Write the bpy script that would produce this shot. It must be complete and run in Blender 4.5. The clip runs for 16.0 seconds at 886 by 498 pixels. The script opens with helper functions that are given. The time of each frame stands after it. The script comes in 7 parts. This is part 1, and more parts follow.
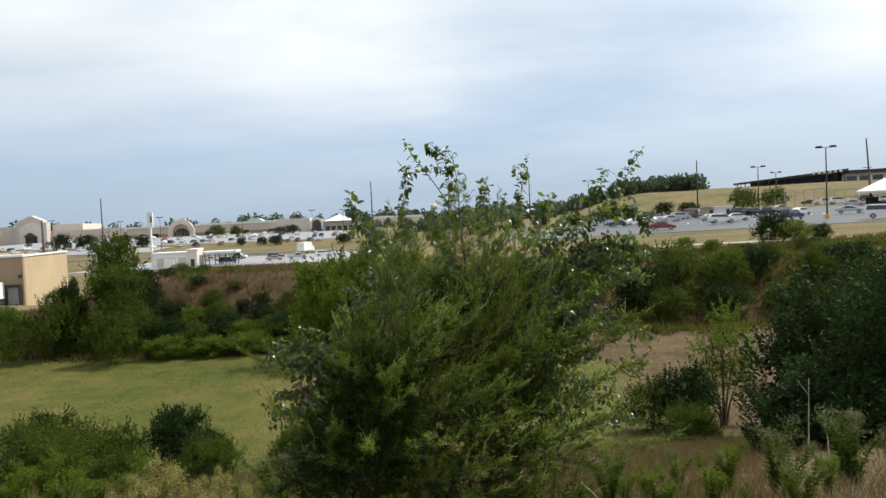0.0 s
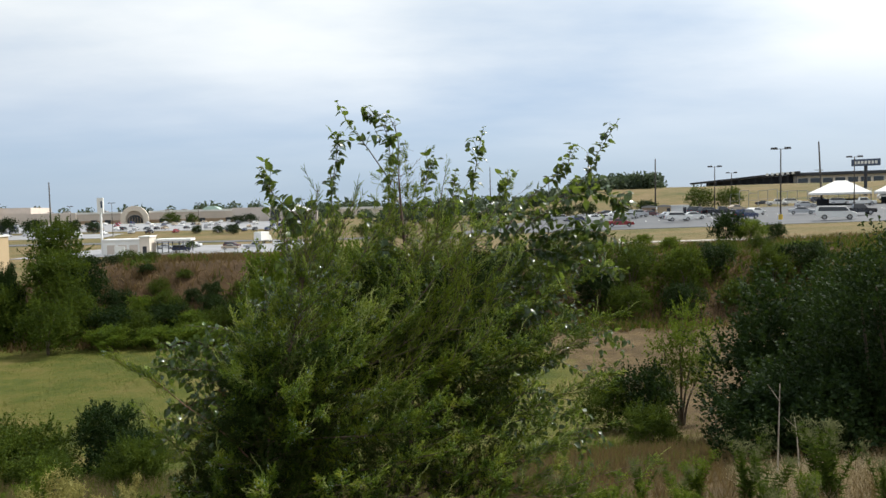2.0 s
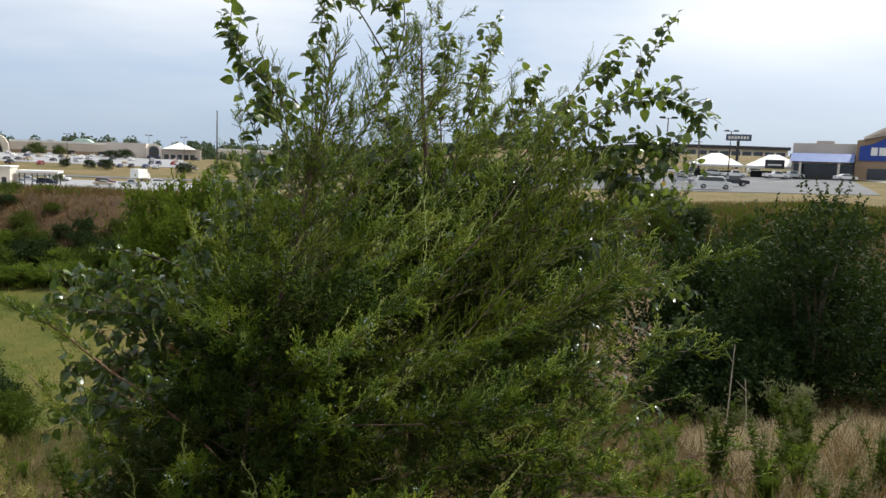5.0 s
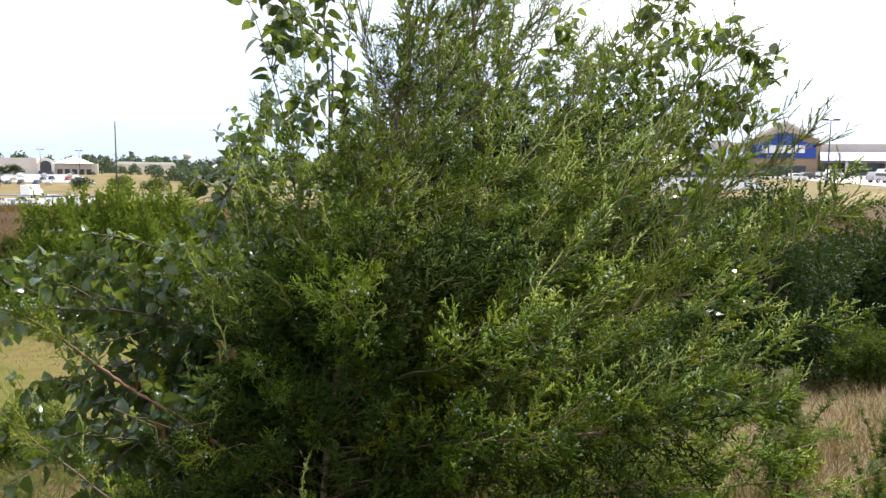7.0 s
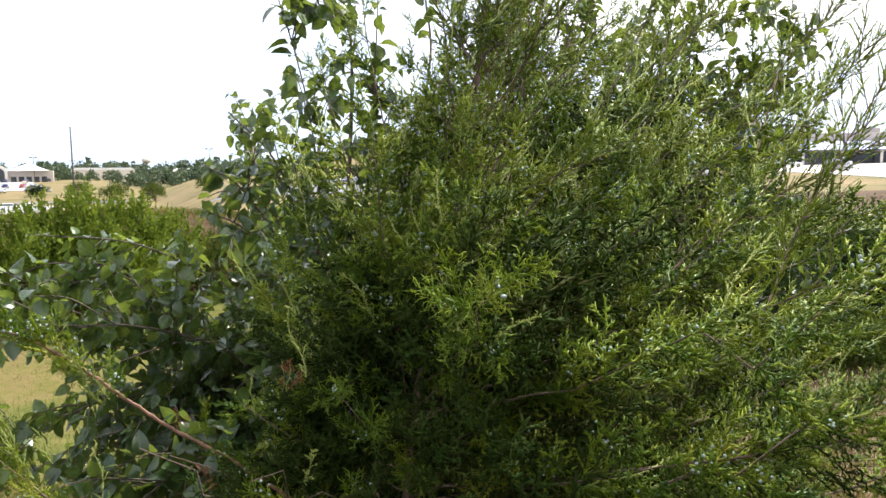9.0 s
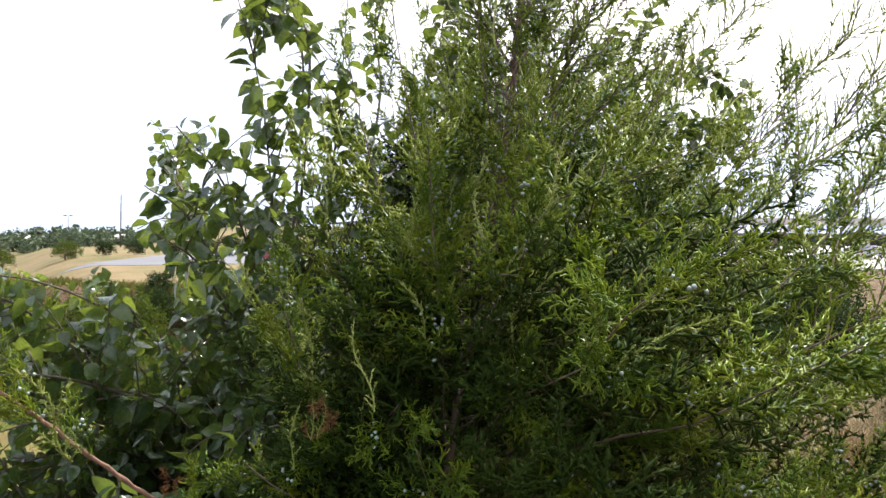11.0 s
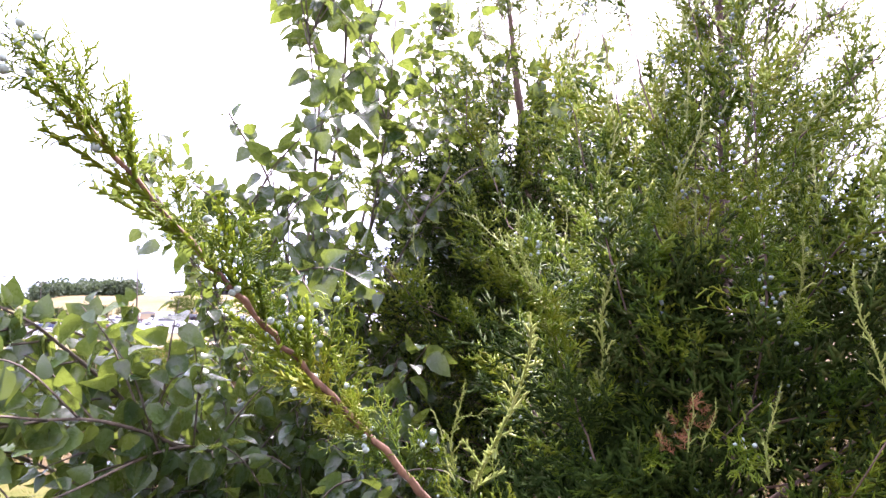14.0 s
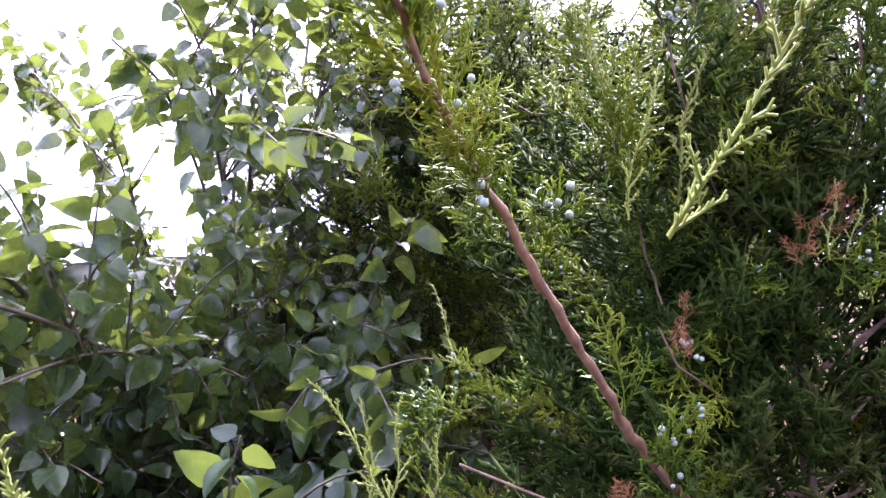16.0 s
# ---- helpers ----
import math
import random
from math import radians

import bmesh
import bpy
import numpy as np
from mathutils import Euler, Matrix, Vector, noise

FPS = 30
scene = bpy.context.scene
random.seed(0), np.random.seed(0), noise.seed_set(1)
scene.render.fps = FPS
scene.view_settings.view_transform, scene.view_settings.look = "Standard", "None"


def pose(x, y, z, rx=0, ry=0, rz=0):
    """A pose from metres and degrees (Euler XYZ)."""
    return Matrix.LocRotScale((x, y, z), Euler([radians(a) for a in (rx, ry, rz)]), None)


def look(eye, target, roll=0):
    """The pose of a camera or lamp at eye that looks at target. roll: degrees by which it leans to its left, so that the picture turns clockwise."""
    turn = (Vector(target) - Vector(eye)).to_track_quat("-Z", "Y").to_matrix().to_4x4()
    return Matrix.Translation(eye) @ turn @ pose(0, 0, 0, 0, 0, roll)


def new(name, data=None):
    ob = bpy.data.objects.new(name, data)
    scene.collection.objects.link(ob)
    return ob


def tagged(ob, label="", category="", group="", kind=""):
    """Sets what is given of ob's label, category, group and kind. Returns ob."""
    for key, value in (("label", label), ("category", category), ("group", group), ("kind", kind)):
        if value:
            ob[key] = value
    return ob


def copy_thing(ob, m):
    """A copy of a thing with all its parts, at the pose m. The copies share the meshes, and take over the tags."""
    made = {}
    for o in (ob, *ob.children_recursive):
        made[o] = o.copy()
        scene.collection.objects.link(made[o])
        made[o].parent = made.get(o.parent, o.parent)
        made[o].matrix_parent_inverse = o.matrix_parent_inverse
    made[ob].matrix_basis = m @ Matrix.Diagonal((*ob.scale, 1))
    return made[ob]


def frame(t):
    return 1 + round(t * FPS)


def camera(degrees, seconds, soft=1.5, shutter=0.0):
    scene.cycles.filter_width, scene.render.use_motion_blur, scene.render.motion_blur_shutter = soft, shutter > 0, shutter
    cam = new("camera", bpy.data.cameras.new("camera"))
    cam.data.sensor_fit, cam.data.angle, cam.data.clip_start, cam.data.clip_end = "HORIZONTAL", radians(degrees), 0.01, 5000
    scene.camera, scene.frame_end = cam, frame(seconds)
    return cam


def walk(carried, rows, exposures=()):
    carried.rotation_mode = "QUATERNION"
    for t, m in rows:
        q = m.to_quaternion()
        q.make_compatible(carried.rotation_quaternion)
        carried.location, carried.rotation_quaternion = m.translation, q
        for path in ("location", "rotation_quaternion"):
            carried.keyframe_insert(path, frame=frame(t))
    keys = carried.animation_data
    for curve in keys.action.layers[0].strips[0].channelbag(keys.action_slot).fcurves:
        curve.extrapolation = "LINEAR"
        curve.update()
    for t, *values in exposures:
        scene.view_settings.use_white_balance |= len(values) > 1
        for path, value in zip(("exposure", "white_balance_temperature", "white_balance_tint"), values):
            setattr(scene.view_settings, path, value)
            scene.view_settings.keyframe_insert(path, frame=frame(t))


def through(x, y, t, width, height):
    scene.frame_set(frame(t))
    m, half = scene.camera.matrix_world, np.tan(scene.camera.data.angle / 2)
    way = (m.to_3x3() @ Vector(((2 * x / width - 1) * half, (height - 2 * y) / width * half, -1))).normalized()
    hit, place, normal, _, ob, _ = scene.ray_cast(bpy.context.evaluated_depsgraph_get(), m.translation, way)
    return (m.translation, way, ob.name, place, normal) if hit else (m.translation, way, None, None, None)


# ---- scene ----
cam = camera(63.2, 16.0, soft=1.5)
PATH = [
    (0, (0.0, 0.0, 1.6), (-0.005, 1.998, 1.512), -2.6),
    (0.2, (0.040, 0.134, 1.590), (-0.045, 2.132, 1.546), -2.3),
    (0.5, (0.101, 0.336, 1.574), (0.034, 2.333, 1.5), -1.9),
    (1, (0.114, 0.546, 1.542), (0.089, 2.539, 1.38), -0.6),
    (1.5, (0.109, 0.777, 1.525), (0.167, 2.766, 1.319), -1.1),
    (2, (0.177, 1.113, 1.477), (0.282, 3.107, 1.366), -1.3),
    (2.5, (0.073, 1.351, 1.428), (0.231, 3.342, 1.321), 0.7),
    (3, (-0.057, 1.62, 1.412), (0.188, 3.6, 1.274), 0.1),
    (3.5, (-0.107, 1.866, 1.306), (0.016, 3.857, 1.164), 0.4),
    (4, (-0.251, 2.199, 1.264), (-0.021, 4.181, 1.125), 1.3),
    (4.5, (-0.402, 2.424, 1.221), (-0.105, 4.392, 1.019), 0.6),
    (4.7, (-0.442, 2.521, 1.19), (-0.097, 4.476, 0.947), 1.4),
    (7, (-0.964, 3.532, 0.875), (-0.321, 5.413, 0.661), 0.8),
    (7.5, (-1.054, 3.639, 0.822), (-0.423, 5.527, 0.63), -0.2),
    (8, (-1.16, 3.796, 0.783), (-0.582, 5.687, 0.477), -0.4),
    (8.5, (-1.169, 3.883, 0.768), (-0.547, 5.761, 0.473), 0.3),
    (8.7, (-1.115, 3.902, 0.833), (-0.449, 5.77, 0.568), -0.0),
    (10.8, (-1.302, 4.266, 0.704), (-0.289, 5.99, 0.665), 0.7),
    (11, (-1.302, 4.294, 0.699), (-0.262, 6.002, 0.688), 0.7),
    (11.5, (-1.324, 4.373, 0.66), (-0.302, 6.093, 0.652), 1.4),
    (12, (-1.417, 4.477, 0.624), (-0.263, 6.11, 0.577), 0.4),
    (12.5, (-1.482, 4.583, 0.595), (-0.298, 6.192, 0.495), 1.8),
    (13, (-1.476, 4.722, 0.551), (-0.386, 6.396, 0.468), 0.3),
    (13.5, (-1.498, 4.82, 0.532), (-0.276, 6.403, 0.538), 0.3),
    (14, (-1.643, 4.885, 0.565), (-0.277, 6.335, 0.74), -0.4),
    (14.5, (-1.656, 4.948, 0.56), (-0.246, 6.362, 0.661), -1.6),
    (15, (-1.661, 4.953, 0.515), (-0.1, 6.202, 0.555), 0.4),
    (15.5, (-1.623, 5.053, 0.431), (-0.102, 6.35, 0.496), 0.3),
    (16, (-1.597, 5.147, 0.409), (-0.039, 6.399, 0.485), -1.9),
]
EXPOSURES = [(0.0, 0.0, 6450, 7), (4.7, 0.0, 6500, 9), (7.0, 0.90, 6500, 12), (8.7, 1.12, 6500, 13), (11.0, 1.10, 6450, 16), (12.5, 1.50, 6550, 26), (13.5, 1.99, 6400, 33), (14.0, 2.27, 6100, 39), (16.0, 2.38, 5650, 45)]
walk(cam, [(t, look(eye, target, roll)) for t, eye, target, roll in PATH], EXPOSURES)

# ---- light ----
SUN_AZ, SUN_EL = 60.0, 52.0          # degrees right of +y, above the horizon
SUN_DIR = Vector((math.sin(radians(SUN_AZ)) * math.cos(radians(SUN_EL)), math.cos(radians(SUN_AZ)) * math.cos(radians(SUN_EL)), math.sin(radians(SUN_EL))))


class Nodes:
    """A short way to write node trees."""

    def __init__(self, tree):
        self.tree = tree
        tree.nodes.clear()

    def add(self, kind, ins=None, **props):
        n = self.tree.nodes.new(kind)
        if "operation" in props:
            n.operation = props["operation"]
        if "use_clamp" in props:
            n.use_clamp = props["use_clamp"]
        if "data_type" in props:
            n.data_type, n.blend_type = props["data_type"], props["blend_type"]
        if "interpolation_type" in props:
            n.interpolation_type = props["interpolation_type"]
        if "attribute_name" in props:
            n.attribute_name = props["attribute_name"]
        for k, v in (ins or {}).items():
            if isinstance(v, bpy.types.NodeSocket):
                self.tree.links.new(v, n.inputs[k])
            else:
                n.inputs[k].default_value = v
        return n

    def math(self, op, a, b=0.0, clamp=False):
        return self.add("ShaderNodeMath", {0: a, 1: b}, operation=op, use_clamp=clamp).outputs[0]

    def noise(self, vec, scale, detail=3.0, rough=0.55):
        return self.add("ShaderNodeTexNoise", {"Vector": vec, "Scale": scale, "Detail": detail, "Roughness": rough}).outputs["Fac"]

    def ramp(self, fac, *stops):
        n = self.add("ShaderNodeValToRGB", {"Fac": fac})
        els = n.color_ramp.elements
        while len(els) < len(stops):
            els.new(0.5)
        for e, (p, c) in zip(els, stops):
            e.position, e.color = p, (*c, 1)
        return n.outputs["Color"]

    def grade(self, fac, lo, hi, a=0.0, b=1.0):
        return self.add("ShaderNodeMapRange", {"Value": fac, "From Min": lo, "From Max": hi, "To Min": a, "To Max": b}, interpolation_type="SMOOTHSTEP").outputs["Result"]

    def mix(self, fac, a, b, blend="MIX"):
        n = self.add("ShaderNodeMix", {"Factor": fac}, data_type="RGBA", blend_type=blend)
        for k, v in ((6, a), (7, b)):
            if isinstance(v, bpy.types.NodeSocket):
                self.tree.links.new(v, n.inputs[k])
            else:
                n.inputs[k].default_value = (*v, 1)
        return n.outputs[2]


def make_world():
    w = bpy.data.worlds.new("sky")
    w.use_nodes = True
    n = Nodes(w.node_tree)
    way = n.add("ShaderNodeTexCoord").outputs["Generated"]
    sky = n.add("ShaderNodeTexSky")
    sky.sky_type, sky.sun_disc = "NISHITA", False
    sky.sun_elevation, sky.sun_rotation = radians(SUN_EL), radians(SUN_AZ)
    sky.air_density, sky.dust_density, sky.ozone_density = 1.0, 2.2, 1.2
    blue = n.mix(1.0, sky.outputs[0], (0.105, 0.105, 0.105), "MULTIPLY")
    sep = n.add("ShaderNodeSeparateXYZ", {0: way})
    up = n.math("MAXIMUM", sep.outputs[2], 0.0)
    # clouds lie on a flat layer: they shrink towards the horizon
    flat = n.add("ShaderNodeVectorMath", {0: way, 3: n.math("DIVIDE", 1.0, n.math("ADD", up, 0.16))}, operation="SCALE").outputs[0]
    big = n.noise(n.add("ShaderNodeMapping", {"Vector": flat, "Location": (1.3, 4.1, 0), "Scale": (0.8, 1.0, 1.0)}).outputs[0], 0.42, 3.0, 0.40)
    fine = n.noise(n.add("ShaderNodeMapping", {"Vector": flat, "Location": (3.3, 0.4, 0), "Scale": (0.8, 1.2, 1.0)}).outputs[0], 1.3, 6.0, 0.52)
    cover = n.math("ADD", n.math("MULTIPLY", big, 0.72), n.math("MULTIPLY", fine, 0.28))
    thick = n.grade(cover, 0.22, 0.56)
    thick = n.math("MULTIPLY", thick, n.grade(up, 0.02, 0.26, 0.12, 1.0))
    shade = n.ramp(n.math("ADD", n.math("MULTIPLY", big, 0.6), n.math("MULTIPLY", fine, 0.4)), (0.34, (0.76, 0.84, 0.93)), (0.50, (0.93, 0.97, 1.02)), (0.62, (1.10, 1.11, 1.12)))
    # thin cloud glows round the sun
    toward = n.add("ShaderNodeVectorMath", {0: way, 1: tuple(SUN_DIR)}, operation="DOT_PRODUCT").outputs["Value"]
    glow = n.grade(toward, 0.55, 1.0, 0.0, 0.8)
    # cloud is brightest on the side of the sun
    shade = n.mix(n.grade(toward, -0.75, 0.45), n.mix(1.0, shade, (0.25, 0.28, 0.34), "MULTIPLY"), shade)
    shade = n.mix(glow, shade, (1.9, 1.85, 1.75))
    haze = n.mix(n.grade(up, 0.0, 0.16), (0.50, 0.65, 0.85), (0.40, 0.57, 0.86))
    blue = n.mix(0.72, blue, haze)
    col = n.mix(thick, blue, shade)
    bg = n.add("ShaderNodeBackground", {"Color": col, "Strength": 1.0})
    n.add("ShaderNodeOutputWorld", {"Surface": bg.outputs[0]})
    scene.world = w


make_world()
sun_lamp = bpy.data.lights.new("sun", "SUN")
sun_lamp.energy, sun_lamp.angle, sun_lamp.color = 4.8, radians(1.0), (1.0, 0.96, 0.89)
new("sun", sun_lamp).matrix_world = look(SUN_DIR * 100, (0, 0, 0))

# ---- materials ----


def material(name, rough=0.7, metal=0.0, spec=0.5):
    m = bpy.data.materials.new(name)
    m.use_nodes = True
    n = Nodes(m.node_tree)
    bsdf = n.add("ShaderNodeBsdfPrincipled", {"Roughness": rough, "Metallic": metal, "Specular IOR Level": spec})
    out = n.add("ShaderNodeOutputMaterial", {"Surface": bsdf.outputs[0]})
    return m, n, bsdf, out


def plain(name, colour, rough=0.6, metal=0.0, vary=0.12, scale=3.0, bump=0.1, spec=0.5):
    """A surface of one paint or stuff, mottled at two scales."""
    m, n, b, _ = material(name, rough, metal, spec)
    pos = n.add("ShaderNodeTexCoord").outputs["Object"]
    big, fine = n.noise(pos, scale, 4), n.noise(pos, scale * 14, 3)
    k = n.math("ADD", n.math("MULTIPLY", big, 0.65), n.math("MULTIPLY", fine, 0.35))
    dark, lite = [tuple(c * f for c in colour) for f in (1 - 2.2 * vary, 1 + 1.4 * vary)]
    n.tree.links.new(n.ramp(k, (0.3, dark), (0.7, lite)), b.inputs["Base Color"])
    n.tree.links.new(n.grade(fine, 0.3, 0.7, max(rough - 0.1, 0.02), min(rough + 0.12, 1)), b.inputs["Roughness"])
    if bump:
        n.tree.links.new(n.add("ShaderNodeBump", {"Height": fine, "Strength": bump, "Distance": 0.02}).outputs[0], b.inputs["Normal"])
    return m


def leafy(name, *stops, rough=0.45, through=0.35, glow=(0.35, 0.5, 0.08), spec=0.22, patch=1.5, dead=None, each_leaf=0.55):
    """Leaves: one tint per leaf, drifting over the crown, and light that passes through."""
    m, n, b, out = material(name, rough, 0.0, spec)
    rnd = n.add("ShaderNodeNewGeometry").outputs["Random Per Island"]
    each = n.add("ShaderNodeObjectInfo").outputs["Random"]
    pos = n.add("ShaderNodeTexCoord").outputs["Object"]
    drift = n.noise(pos, patch, 3)
    k = n.math("ADD", n.math("MULTIPLY", n.math("FRACT", n.math("ADD", rnd, each)), each_leaf), n.math("MULTIPLY", n.grade(drift, 0.3, 0.7), 1 - each_leaf))
    col = n.ramp(k, *stops)
    if dead:
        spot = n.noise(pos, patch * 3.1, 2)
        col = n.mix(n.grade(spot, dead[0], dead[0] + 0.06, 0.0, dead[2]), col, dead[1])
    n.tree.links.new(col, b.inputs["Base Color"])
    fine = n.noise(pos, 90, 2)
    n.tree.links.new(n.grade(fine, 0.3, 0.7, rough - 0.08, rough + 0.12), b.inputs["Roughness"])
    tr = n.add("ShaderNodeBsdfTranslucent", {"Color": n.mix(0.7, col, glow)})
    both = n.add("ShaderNodeMixShader", {0: through, 1: b.outputs[0], 2: tr.outputs[0]})
    n.tree.links.new(both.outputs[0], out.inputs["Surface"])
    return m


def bark(name, dark, lite, scale=30):
    m, n, b, _ = material(name, 0.85)
    pos = n.add("ShaderNodeTexCoord").outputs["Object"]
    long = n.add("ShaderNodeMapping", {"Vector": pos, "Scale": (1, 1, 0.22)}).outputs[0]
    f, g = n.noise(long, scale, 5, 0.6), n.noise(pos, scale * 0.15, 3)
    n.tree.links.new(n.mix(n.grade(g, 0.35, 0.7, 0, 0.5), n.ramp(f, (0.35, dark), (0.7, lite)), tuple(0.5 * (a + c) for a, c in zip(dark, lite))), b.inputs["Base Color"])
    n.tree.links.new(n.add("ShaderNodeBump", {"Height": f, "Strength": 0.6, "Distance": 0.004}).outputs[0], b.inputs["Normal"])
    return m


M_CEDAR = leafy("cedar_foliage", (0.12, (0.014, 0.040, 0.003)), (0.40, (0.052, 0.108, 0.006)), (0.70, (0.150, 0.205, 0.012)), (0.95, (0.28, 0.285, 0.028)), rough=0.38, through=0.30, glow=(0.34, 0.42, 0.018), spec=0.18, patch=7.0, each_leaf=0.35, dead=(0.72, (0.14, 0.075, 0.03), 0.5))
M_CEDAR_TIP = leafy("cedar_new_growth", (0.1, (0.085, 0.155, 0.016)), (0.5, (0.165, 0.235, 0.026)), (0.95, (0.29, 0.33, 0.050)), rough=0.40, through=0.48, glow=(0.46, 0.54, 0.040), spec=0.16)
M_LEADER = leafy("cedar_leader", (0.1, (0.18, 0.24, 0.060)), (0.5, (0.29, 0.34, 0.095)), (0.95, (0.42, 0.45, 0.16)), rough=0.5, through=0.30, glow=(0.44, 0.48, 0.12), spec=0.15)
# old inner foliage; the crown's deep shade is put into this dark colour
M_OLD_SHADED = leafy("old_shaded_inner_cedar", (0.1, (0.012, 0.026, 0.004)), (0.6, (0.026, 0.044, 0.007)), (0.95, (0.062, 0.056, 0.016)), rough=0.7, through=0.06, glow=(0.1, 0.13, 0.02), spec=0.05)
M_DEAD = leafy("dead_cedar_foliage", (0.1, (0.15, 0.06, 0.024)), (0.9, (0.26, 0.12, 0.05)), rough=0.7, through=0.12, glow=(0.4, 0.18, 0.06))
M_BROAD = leafy("broad_leaf", (0.05, (0.013, 0.029, 0.013)), (0.50, (0.023, 0.048, 0.018)), (0.82, (0.050, 0.090, 0.022)), (0.97, (0.17, 0.21, 0.03)), rough=0.25, through=0.24, glow=(0.34, 0.45, 0.06), spec=0.46, patch=1.2)
M_BERRY = plain("juniper_berry", (0.29, 0.36, 0.31), 0.6, vary=0.15, scale=60, bump=0)
M_BARK_CEDAR = bark("cedar_bark", (0.060, 0.036, 0.026), (0.21, 0.14, 0.105), 40)
M_TWIG = bark("cedar_twig", (0.10, 0.052, 0.032), (0.30, 0.17, 0.105), 90)
M_TWIG_DEAD = bark("bare_twig", (0.22, 0.18, 0.14), (0.48, 0.42, 0.34), 60)
M_BARK_BROAD = bark("broadleaf_bark", (0.045, 0.036, 0.028), (0.15, 0.12, 0.09))
M_BARK = bark("shrub_bark", (0.05, 0.038, 0.026), (0.17, 0.13, 0.09), 12)
M_BUSH = leafy("bush_leaf", (0.05, (0.011, 0.023, 0.004)), (0.45, (0.027, 0.047, 0.005)), (0.95, (0.064, 0.089, 0.011)), rough=0.62, through=0.2, glow=(0.221, 0.294, 0.028), patch=0.5, spec=0.08)
M_BUSH_DARK = leafy("dark_bush_leaf", (0.05, (0.006, 0.014, 0.005)), (0.5, (0.012, 0.026, 0.007)), (0.95, (0.030, 0.048, 0.011)), rough=0.62, through=0.14, glow=(0.102, 0.170, 0.025), patch=0.5, spec=0.08)
M_BUSH_LIGHT = leafy("light_bush_leaf", (0.05, (0.030, 0.058, 0.006)), (0.5, (0.063, 0.104, 0.010)), (0.95, (0.136, 0.167, 0.019)), rough=0.6, through=0.28, glow=(0.264, 0.334, 0.035), patch=0.5, spec=0.08)
M_WEED = leafy("weed_leaf", (0.05, (0.015, 0.032, 0.005)), (0.5, (0.036, 0.062, 0.009)), (0.95, (0.080, 0.106, 0.022)), rough=0.7, through=0.25, glow=(0.220, 0.300, 0.040), spec=0.05, patch=0.8)
M_HEAD = leafy("pale_weed_head", (0.1, (0.045, 0.054, 0.018)), (0.9, (0.127, 0.127, 0.061)), rough=0.8, through=0.3, glow=(0.32, 0.34, 0.16), spec=0.05)
M_STRAW = leafy("bleached_straw", (0.05, (0.204, 0.150, 0.090)), (0.5, (0.312, 0.246, 0.156)), (0.95, (0.408, 0.348, 0.240)), rough=0.7, through=0.25, glow=(0.600, 0.504, 0.300), patch=0.6)
M_GOLD = leafy("goldenrod", (0.1, (0.16, 0.16, 0.045)), (0.9, (0.34, 0.29, 0.10)), rough=0.7, through=0.3, glow=(0.4, 0.36, 0.1))
M_DRY = leafy("dry_grass_blade", (0.05, (0.045, 0.027, 0.011)), (0.4, (0.084, 0.055, 0.022)), (0.75, (0.120, 0.088, 0.038)), (0.96, (0.043, 0.052, 0.013)), rough=0.7, through=0.3, glow=(0.306, 0.257, 0.134), patch=0.4)
M_RUST = leafy("russet_grass_blade", (0.05, (0.036, 0.022, 0.010)), (0.5, (0.068, 0.044, 0.018)), (0.95, (0.120, 0.086, 0.038)), rough=0.7, through=0.25, glow=(0.340, 0.238, 0.085), patch=0.4)
M_GREEN = leafy("green_grass_blade", (0.05, (0.022, 0.033, 0.005)), (0.5, (0.044, 0.057, 0.009)), (0.95, (0.080, 0.077, 0.020)), rough=0.65, through=0.3, glow=(0.255, 0.306, 0.051), patch=0.15, spec=0.08)


